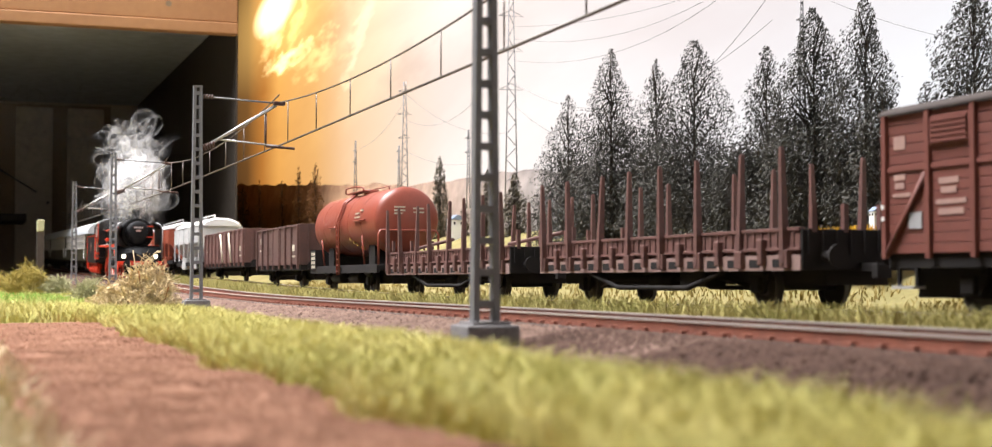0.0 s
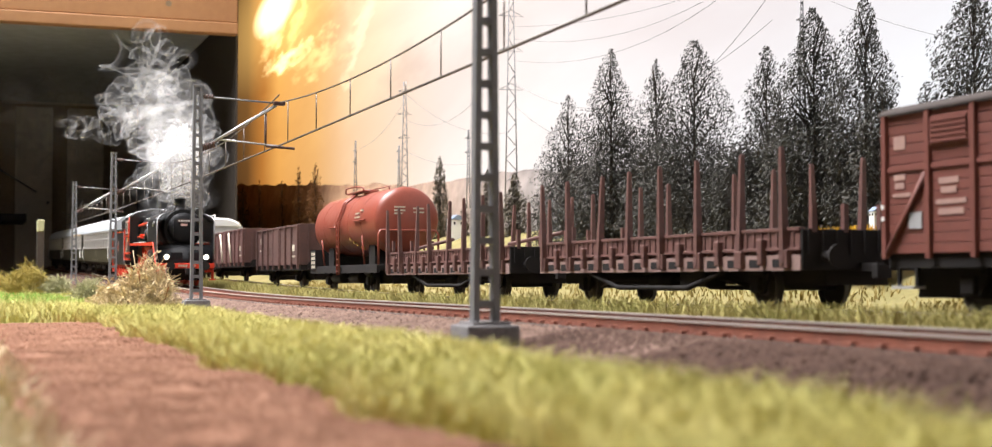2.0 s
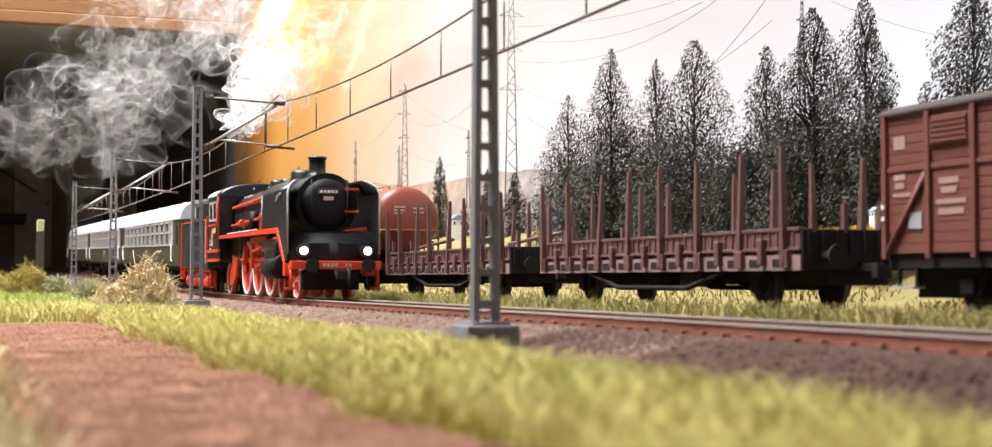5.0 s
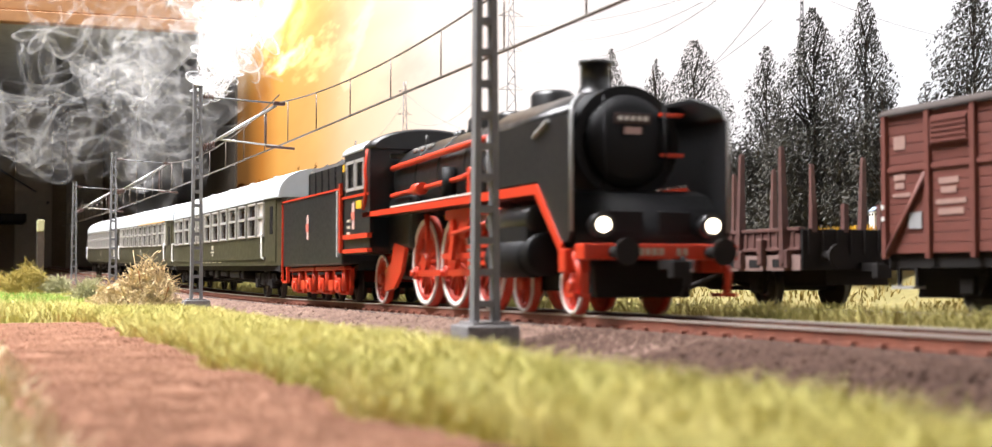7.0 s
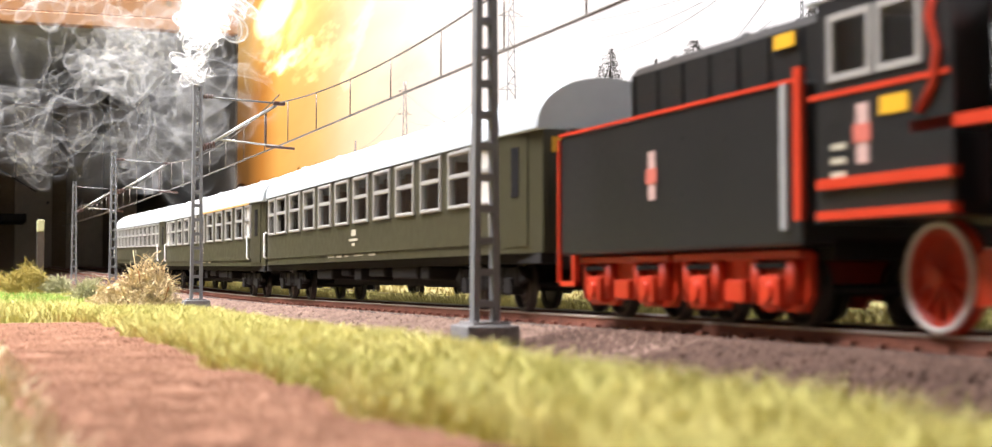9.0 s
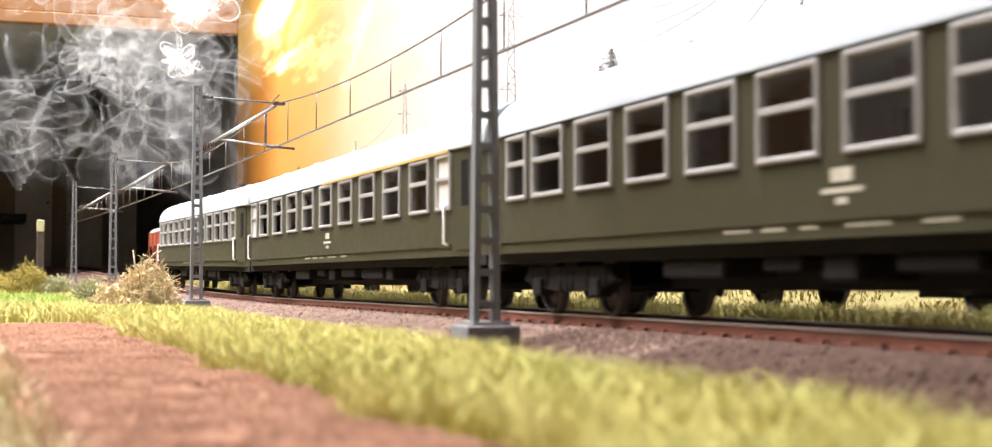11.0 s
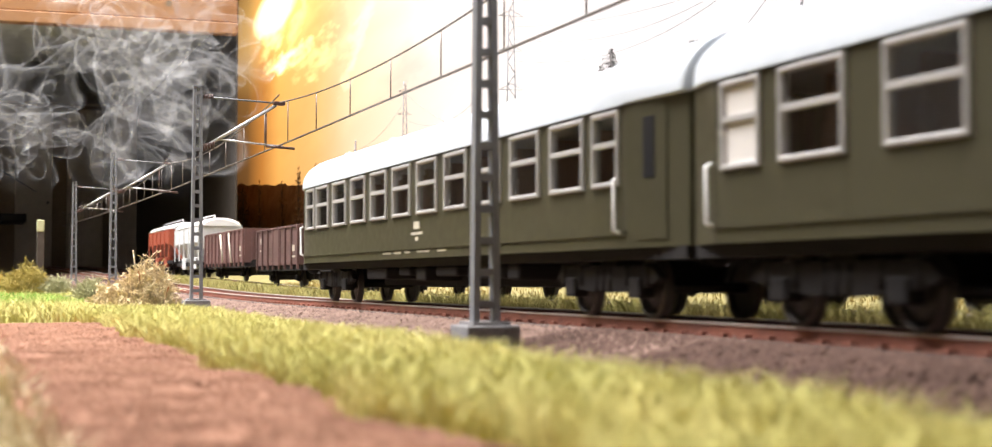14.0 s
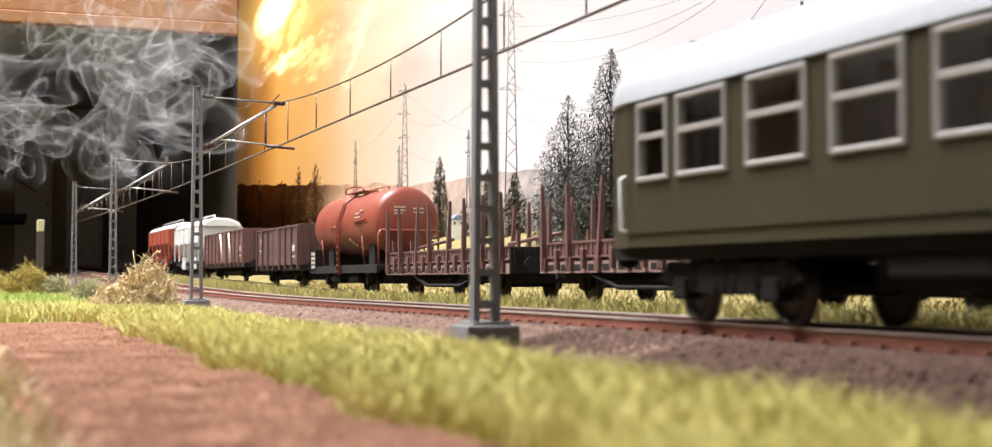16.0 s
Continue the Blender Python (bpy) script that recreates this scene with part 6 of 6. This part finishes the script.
make_bush(-78.7, 3.15, -0.1, ((0, 0, 1.7, 1.5), (0.3, 0.4, 1.3, 1.2), (0, -0.6, 1.0, 0.9)), 1500, M_HERB, "yellow-green bush at the edge of the grass", "yellow_bush", False)
make_bush(-80.0, 1.75, -0.1, ((0, 0, 1.6, 1.0), (0.2, -0.9, 1.2, 0.8)), 800, M_HERB, "small yellow-green bush in the grass", "yellow_bush", False)
make_bush(-78.2, 4.6, -0.1, ((0, 0.2, 1.0, 0.7), (0, -0.3, 0.9, 0.6)), 800, M_PALEHERB, "pale grey-green low bush in the grass", "pale_bush", False)
make_bush(-60.0, 4.75, -0.3, ((0, 0.15, 0.9, 0.85), (0, -0.25, 0.7, 0.6)), 700, M_PALEHERB, "pale grey-green low bush near the masts", "pale_bush", False)


# ---- trees, hills and pylons before the backdrop ----
def place(px, y):
    """x along the line for a spot at depth y, from its bearing (tenths of the view's width)."""
    zz = 2325.0 * y / (0.94 * (px + 60.0))
    return -(zz - 0.342 * y) / 0.94, zz


def make_tree(px, top, y, wide, label, material, n=5200, base=1.0, cone=0.75, leaf=0.07):
    x, zz = place(px, y)
    height = (443 - top) * zz / 2325 + 0.6 - base
    half = wide * zz / 2325 / 2
    tree = thing("tree", x, y, base, label, "tree", "trees behind the siding")
    trunk = B()
    for a, b, r, q in (((0, 0, -1.5), (0.05, 0, height * 0.4), 0.17, 0.08), ((0.05, 0, height * 0.4), (0, 0, height * 0.86), 0.08, 0.015)):
        rod(trunk, a, b, r * height / 11, q * height / 11, 7)
    for i in range(24):
        t = 0.05 + 0.85 * i / 24
        a = random.uniform(0, math.tau)
        reach = half * (1 - t ** 1.6) ** cone * random.uniform(0.35, 0.75)
        rod(trunk, (0, 0, height * t), (reach * math.cos(a) * 0.6, reach * math.sin(a), height * min(0.97, t + 0.12)), 0.05 * height / 11, 0.015, 5)
    part("trunk", trunk, M_BARK, tree, "brown trunk and limbs")
    # leaves turned to the light fill an uneven spire; gaps open towards its rim
    vs, seed, count = [], px * 0.37, 0
    light = Vector((-0.35, -0.55, 0.75))
    while count < n:
        t, a, r = random.random() ** 1.25, random.uniform(0, math.tau), math.sqrt(random.random())
        if random.random() > (1 - t ** 1.9) ** (1.6 * cone) + 0.06:
            continue
        lump = 1.05 + 0.62 * noise.noise(Vector((math.cos(a) * 1.1, math.sin(a) * 1.1 + seed, t * 6))) + 0.38 * noise.noise(Vector((math.cos(a) * 2.5 + seed, math.sin(a) * 2.5, t * 15)))
        reach = half * max(0.02, 1 - t ** 1.9) ** cone * lump * (0.82 + 0.18 * min(1, t * 6))
        q = Vector((reach * r * math.cos(a) * 0.7, reach * r * math.sin(a), height * t))
        gap = noise.noise(q * 2.6 + Vector((seed, 0, 0))) + 0.7 * noise.noise(q * 6.0)
        if r > 0.45 and gap < -0.9 + 0.62 * r * r:
            if random.random() < 0.93:
                continue
        count += 1
        face = (light + Vector((random.gauss(0, 0.4), random.gauss(0, 0.4), random.gauss(0, 0.4)))).normalized()
        u = Vector((random.gauss(0, 0.35), random.gauss(0, 0.35), 1.0))
        u = (u - face * u.dot(face)).normalized()
        v = face.cross(u)
        s = leaf * random.uniform(0.5, 1.35)
        vs += [tuple(q + u * s), tuple(q + v * s * 0.45), tuple(q - u * s), tuple(q - v * s * 0.45)]
    faces = np.arange(len(vs)).reshape(-1, 4)
    crown = soup("crown", vs, faces, material, "uneven crown of small leaves", kind="stuff")
    crown.parent = tree
    return tree


DARK = "tall dark green conifer-like tree behind the siding"
for px, top, y, wide, n, cone in ((900, 150, 29.2, 105, 8500, 0.75), (968, 76, 29.5, 125, 15000, 0.8), (1040, 92, 30.5, 90, 9000, 0.75), (1100, 62, 29.5, 150, 15000, 0.62), (1170, 225, 28.9, 130, 7000, 0.5),
                                  (1215, 72, 30.4, 120, 11000, 0.7), (1290, 10, 29.5, 165, 20000, 0.75), (1372, -6, 29.9, 125, 13000, 0.62), (1400, 130, 29.2, 110, 7000, 0.5), (1470, 130, 30.4, 100, 5000, 0.6), (1545, -45, 29.5, 190, 17000, 0.7)):
    make_tree(px, top, y, wide * 1.25, DARK, M_LEAF, int(n * 2.7), 0.5, cone)
for px, top, wide, n in ((890, 235, 110, 6000), (985, 200, 190, 13000), (1080, 215, 190, 13000), (1180, 240, 170, 11000), (1270, 190, 210, 15000), (1380, 215, 180, 12000)):
    make_tree(px, top, 30.8, wide, "dense dark undergrowth tree behind the siding", M_LEAF, int(n * 2.4), 0.5, 0.22)
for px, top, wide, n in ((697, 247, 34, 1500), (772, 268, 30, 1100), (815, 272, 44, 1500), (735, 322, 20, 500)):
    make_tree(px, top, 31, wide, "slim distant poplar with haze in its grey-green leaves", M_LEAFFAR, n * 3, 2.5, 0.7, 0.11)
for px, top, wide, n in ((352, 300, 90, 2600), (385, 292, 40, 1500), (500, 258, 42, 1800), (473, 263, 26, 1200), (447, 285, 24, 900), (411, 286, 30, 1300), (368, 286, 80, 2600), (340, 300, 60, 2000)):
    make_tree(px, top, 31, wide, "slim tree with evening light put into its leaf colour", M_LEAFDUSK if px < 400 else M_LEAFWARM, n * 2, 1.5, 0.75, 0.13)


def make_hill():
    bm = B()
    front, back = [], []
    for i in range(120):
        x = -30 - i * 1.36
        zz = -x * 0.94 + 33 * 0.342
        px = 2325 * 33 / (0.94 * zz) - 60
        top = 292 if px < 640 else 292 - 26 * min(1, (px - 640) / 200)
        h = (443 - top) * zz / 2325 + 0.6 + 0.35 * noise.noise(Vector((x * 0.2, 0, 0))) + 0.2 * noise.noise(Vector((x * 0.9, 4, 0)))
        front.append((x, 32.4, -0.6))
        back.append((x, 33.6, h))
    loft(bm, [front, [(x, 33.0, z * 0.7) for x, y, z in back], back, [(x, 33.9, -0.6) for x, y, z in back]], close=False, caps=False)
    solid("distant_hill", bm, M_HILL, "wooded hill on the horizon with haze in its colour", "hill", kind="structure")


make_hill()
blades("golden_flowers", scatter(1600, -35.4, -39.2, 24.2, 25.6), (0.6, 1.2), 0.09, 0.5, M_GOLD, "golden yellow flowering shrubs behind the siding", lambda x, y: 1.1)


def make_pylon(px, top, bottom, arms):
    y = 32.2
    x, zz = place(px, y)
    z1, z0 = (443 - top) * zz / 2325 + 0.6, (443 - bottom) * zz / 2325 + 0.6
    p = thing("pylon", x, y, 0, "thin grey lattice power pylon in the distance", "pylon", "distant pylons")
    w0, w1, r = (z1 - z0) * 0.034, (z1 - z0) * 0.011, 0.05
    for s in (-1, 1):
        part("leg", rod(B(), (0, s * w0, z0 - 1.5), (0, s * w1, z1), r, r * 0.7, 4), M_PYLON, p)
    n = 16
    for k in range(n):
        t0, t1 = k / n, (k + 1) / n
        s = 1 if k % 2 else -1
        part("brace", rod(B(), (0, s * (w0 + (w1 - w0) * t0), z0 + (z1 - z0) * t0), (0, -s * (w0 + (w1 - w0) * t1), z0 + (z1 - z0) * t1), r * 0.6, seg=4), M_PYLON, p)
    for t in arms:
        z, a = z0 + (z1 - z0) * t, (z1 - z0) * 0.065
        part("crossarm", pipe(B(), [(0, -a, z), (0, 0, z + a * 0.5), (0, a, z), (0, -a * 0.98, z)], r * 0.7, 4), M_PYLON, p)
    return x, z0, z1


def make_house(px, base, high, wide, y):
    """A small white house far behind the siding."""
    x, zz = place(px, y)
    m = zz / 2325
    z0 = (443 - base) * m + 0.6
    w, t = wide * m, high * m
    house = thing("house", x, y, z0, "tiny white house with a blue-grey roof in the fields", "house")
    part("wall", box(B(), -0.5 * w, 0.5 * w, -0.5 * w, 0.5 * w, -1.2, t * 0.6, 0.01), M_WHITE, house, "white wall")
    part("roof", loft(B(), [[(sx * 0.56 * w, -0.58 * w, t * 0.58), (sx * 0.56 * w, 0.58 * w, t * 0.58), (sx * 0.56 * w, 0, t)] for sx in (-1, 1)], smooth=False), M_SLATE, house, "blue-grey roof")
    for k in (-0.25, 0.25):
        part("window", box(B(), 0.5 * w, 0.5 * w + 0.02, k * w - 0.06 * w, k * w + 0.06 * w, t * 0.2, t * 0.42), M_GLASS, house)
        part("window", box(B(), k * w - 0.06 * w, k * w + 0.06 * w, -0.5 * w - 0.02, -0.5 * w, t * 0.2, t * 0.42), M_GLASS, house)


make_house(722, 360, 20, 22, 30.4)
# This one stands in for a small blue-white spot of unknown kind.
make_house(1386, 345, 18, 14, 27.5)


make_pylon(810, -20, 290, (0.86, 0.68, 0.48))
make_pylon(641, 128, 292, (0.9, 0.68, 0.45))
make_pylon(563, 222, 290, (0.75, 0.5))
make_pylon(742, 205, 295, (0.85, 0.6))
make_pylon(632, 230, 292, (0.85, 0.6))
make_pylon(1272, -30, 120, (0.6,))


def make_power_lines():
    line = thing("power_line", 0, 33.3, 0, "thin grey power lines sagging across the sky", "power line")
    for pa, ya, pb, yb, sag in ((815, 60, 1115, 0, 26), (815, 95, 1160, -20, 40), (815, 130, 960, 170, 14), (815, 165, 930, 225, 14), (815, 40, 1070, 0, 10), (1000, 170, 1225, 30, 14), (1100, 130, 1220, -10, 8), (1320, 0, 1568, 70, 8),
                                (645, 150, 800, 210, 20), (645, 190, 760, 150, 24), (645, 240, 760, 255, 12), (570, 235, 640, 160, 12)):
        pts = []
        for i in range(11):
            u = i / 10
            px = pa + (pb - pa) * u
            py = ya + (yb - ya) * u + sag * 4 * u * (1 - u)
            x, zz = place(px, 33.3)
            pts.append((x, 0, (443 - py) * zz / 2325 + 0.6))
        part("cable", pipe(B(), pts, 0.016, 4), M_PYLON, line)


make_power_lines()


# ---- smoke from the chimney, in rigid wisps ----
smoke_pieces = []


def make_wisp(radius, strands, seed, vapour=M_SMOKE):
    """A loose ball of curling ribbons of vapour."""
    rnd = random.Random(seed)
    me = bpy.data.meshes.new("smoke_wisp")
    vs, fs, uvs = [], [], []
    for i in range(strands):
        p = Vector((rnd.gauss(0, 0.45), rnd.gauss(0, 0.45), rnd.gauss(0, 0.5))) * radius
        d = Vector((rnd.gauss(0, 1), rnd.gauss(0, 1), rnd.gauss(0, 0.8))).normalized()
        axis = Vector((rnd.gauss(0, 1), rnd.gauss(0, 1), rnd.gauss(0, 1))).normalized()
        curl = rnd.uniform(0.06, 0.26) * rnd.choice((-1, 1))
        w = radius * rnd.uniform(0.15, 0.8)
        n = rnd.randint(16, 32)
        step = radius * rnd.uniform(0.09, 0.15)
        base = len(vs)
        flat = d.cross(Vector((rnd.gauss(0, 1), rnd.gauss(0, 1), rnd.gauss(0, 1)))).normalized()
        for k in range(n + 1):
            d = (Matrix.Rotation(curl * (0.4 + k / n), 3, axis) @ d).normalized()
            if p.length > radius:
                d = (d - p.normalized() * 0.4).normalized()
            p = p + d * step
            flat = Matrix.Rotation(0.09, 3, d) @ (flat - d * flat.dot(d)).normalized()
            ww = w * (0.25 + 0.75 * math.sin(math.pi * (k + 0.5) / (n + 1)))
            vs += [p - flat * ww / 2, p, p + flat * ww / 2]
            if k:
                b = base + 3 * k
                for c in (0, 1):
                    fs.append((b - 3 + c, b - 2 + c, b + 1 + c, b + c))
                    u0, u1, v0, v1 = c / 2, (c + 1) / 2, (k - 1) / n, k / n
                    uvs += [(u0, v0), (u1, v0), (u1, v1), (u0, v1)]
    me.from_pydata([tuple(v * K) for v in vs], [], fs)
    layer = me.uv_layers.new(name="UVMap")
    for loop, uv in zip(layer.data, uvs):
        loop.uv = uv
    me.materials.append(vapour)
    for poly in me.polygons:
        poly.use_smooth = True
    return tagged(new("smoke_wisp", me), "curling wisp of white steam drifting off the chimney", "smoke", "smoke over the train")


for n in range(28):
    # the first six are out at the start; the others climb in the plume and are left behind one after another
    size = 0.8 + 0.5 * ((n * 7) % 10) / 10 if n < 6 else 1.15 + 1.0 * ((n * 7) % 10) / 10 
    smoke_pieces.append(make_wisp(size, 8 if n < 6 else 16, 100 + n))
# dense puffs that stand over the chimney until the engine leaves them
for n in range(28, 33):
    smoke_pieces.append(make_wisp(0.6 + 0.15 * (n - 28), 42, 100 + n, M_PUFF))
# thin veils that hung in the back room and drift out under the board
veils = [make_wisp(2.5 + 1.4 * ((n * 3) % 7) / 7, 15, 300 + n, M_VEIL) for n in range(11)]


# ---- the train's run ----
SPEED = 11.1
RUN = [(-2.0, -117.0), (0.0, -96.6), (1.0, -86.3), (2.0, -75.8), (3.0, -65.3), (4.0, -54.8), (5.0, -44.0), (6.0, -32.95), (7.0, -21.8), (8.0, -10.6), (9.0, 0.55), (10.0, 11.6), (12.0, 33.68), (14.0, 55.8), (16.0, 77.9)]


def lamps_at(t):
    """Place of the headlamps along the line at time t."""
    for (ta, xa), (tb, xb) in zip(RUN, RUN[1:]):
        if t <= tb:
            break
    return xa + (xb - xa) * (t - ta) / (tb - ta)


def ride(back, half):
    """Rows for a vehicle whose middle runs `back` metres behind the headlamps."""
    rows = []
    for i in range(33):
        t = i * 0.5
        x = lamps_at(t) - back
        gf, gb = grade(x + half), grade(x - half)
        rows.append((t, pose(x * K, TRACK1 * K, (gf + gb) / 2 * K, 0, math.degrees(math.atan2(gb - gf, 2 * half)), 0)))
    return rows


def spin(wheel, r):
    """Keys a wheelset turning on its thing, two film frames to a row."""
    x, y, z = wheel.location
    rows = []
    for i in range(241):
        t = i / 15.0
        rows.append((t, pose(x, y, z, 0, math.degrees(SPEED * t / r), 0)))
    walk(wheel, rows)


def smoke_rows(n):
    """A wisp rides over the chimney until it is let go, then rises, slows and drifts off."""
    rnd = random.Random(500 + n)
    let_go = -0.9 + n * 0.15 if n < 6 else 0.25 + (n - 6) * 0.235
    low = n % 2 == 0
    rise = rnd.uniform(0.5, 3.0) if n < 6 else rnd.uniform(1.0, 5.0) if low else rnd.uniform(4.0, 11.0)
    drift_y, drift_x = rnd.uniform(-9.5, 2.0), rnd.uniform(-12.0, 9.0)
    late = rnd.uniform(0.0, 0.35) if low else rnd.uniform(0.3, 0.9)
    turn = [rnd.uniform(-7, 7) for _ in range(3)]
    face = [rnd.uniform(0, 360) for _ in range(3)]
    ox, oz = rnd.uniform(-0.3, 0.3), rnd.uniform(-0.2, 0.6)
    puff = n >= 28
    if puff:
        let_go, oz, ox, rise = 3.95 + 0.12 * (n - 28), 0.55 * (n - 28) - 0.6, -0.25 * (n - 28), 4.5
        drift_x, drift_y = -6.0, -3.0
    rows = []
    for i in range(65):
        t = i * 0.25
        ride_t = min(t, let_go)
        cx = lamps_at(ride_t) - 2.5
        climb = 0.7 + 0.12 * ride_t if puff else 0.5 + 4.2 * math.exp(-(let_go - ride_t) / 1.5)
        x, y, z = cx + ox - 0.3 * climb, TRACK1, grade(cx) + 4.7 + oz + climb
        if t > let_go:
            q = t - let_go
            x += SPEED * 0.22 * (1 - math.exp(-q / 0.22)) + drift_x * (1 - math.exp(-q / 3.5))
            y += drift_y * (1 - math.exp(-q / 4.5))
            z += rise * (1 - math.exp(-q / 2.6)) + late * max(0.0, q - 3.0)
            z += (3.6 if n % 3 else 1.4) * max(0.0, t - 11.0)
        rows.append((t, pose(x * K, y * K, z * K, face[0] + turn[0] * t, face[1] + turn[1] * t, face[2] + turn[2] * t)))
    return rows


def veil_rows(n):
    rnd = random.Random(900 + n)
    a = Vector((rnd.uniform(-200, -165), rnd.uniform(2, 14), rnd.uniform(16, 21)))
    far = rnd.uniform(68, 118)
    side = far * rnd.uniform(0.015, 0.165)
    b = Vector((-far, side, far * rnd.uniform(0.075, 0.185) + 0.6))
    turn = [rnd.uniform(-6, 6) for _ in range(3)]
    face = [rnd.uniform(0, 360) for _ in range(3)]
    rows = []
    for i in range(33):
        t = i * 0.5
        u = min(1.0, t / rnd_span(n))
        u = u * u * (3 - 2 * u)
        p = a.lerp(b, u) + Vector((-0.25, -0.15, 0.10)) * max(0.0, t - 6.5)
        rows.append((t, pose(p.x * K, p.y * K, p.z * K, face[0] + turn[0] * t, face[1] + turn[1] * t, face[2] + turn[2] * t)))
    return rows


def rnd_span(n):
    return 6.2 + 0.35 * n


def motions():
    for n, wisp in enumerate(veils):
        walk(wisp, veil_rows(n))
    for n, wisp in enumerate(smoke_pieces):
        walk(wisp, smoke_rows(n))
    # the locomotive's own zero is at the headlamps
    rows = []
    for i in range(33):
        t = i * 0.5
        x = lamps_at(t)
        gf, gb = grade(x - 2), grade(x - 13)
        slope = (gb - gf) / 11.0
        rows.append((t, pose(x * K, TRACK1 * K, (gf - 2 * slope) * K, 0, math.degrees(math.atan(slope)), 0)))
    walk(loco, rows)
    walk(tender, ride(19.36, 2.5))
    for n, c in enumerate(coaches):
        walk(c, ride((36.75, 61.68, 86.48)[n], 8.5))
    for w in drivers:
        spin(w, 1.0)
    for w, x, r in loco_wheels:
        spin(w, r)
    for w in tender_wheels:
        spin(w, 0.47)
    for c in coaches:
        for w in c.children:
            if w.name.startswith("wheelset"):
                spin(w, 0.47)
    for n, rod_ob in enumerate(rods):
        rows = []
        for i in range(241):
            t = i / 15.0
            a = -SPEED * t
            rows.append((t, pose(0.33 * math.cos(a) * K, 0, (1.0 + 0.33 * math.sin(a)) * K)))
        walk(rod_ob, rows)


motions()
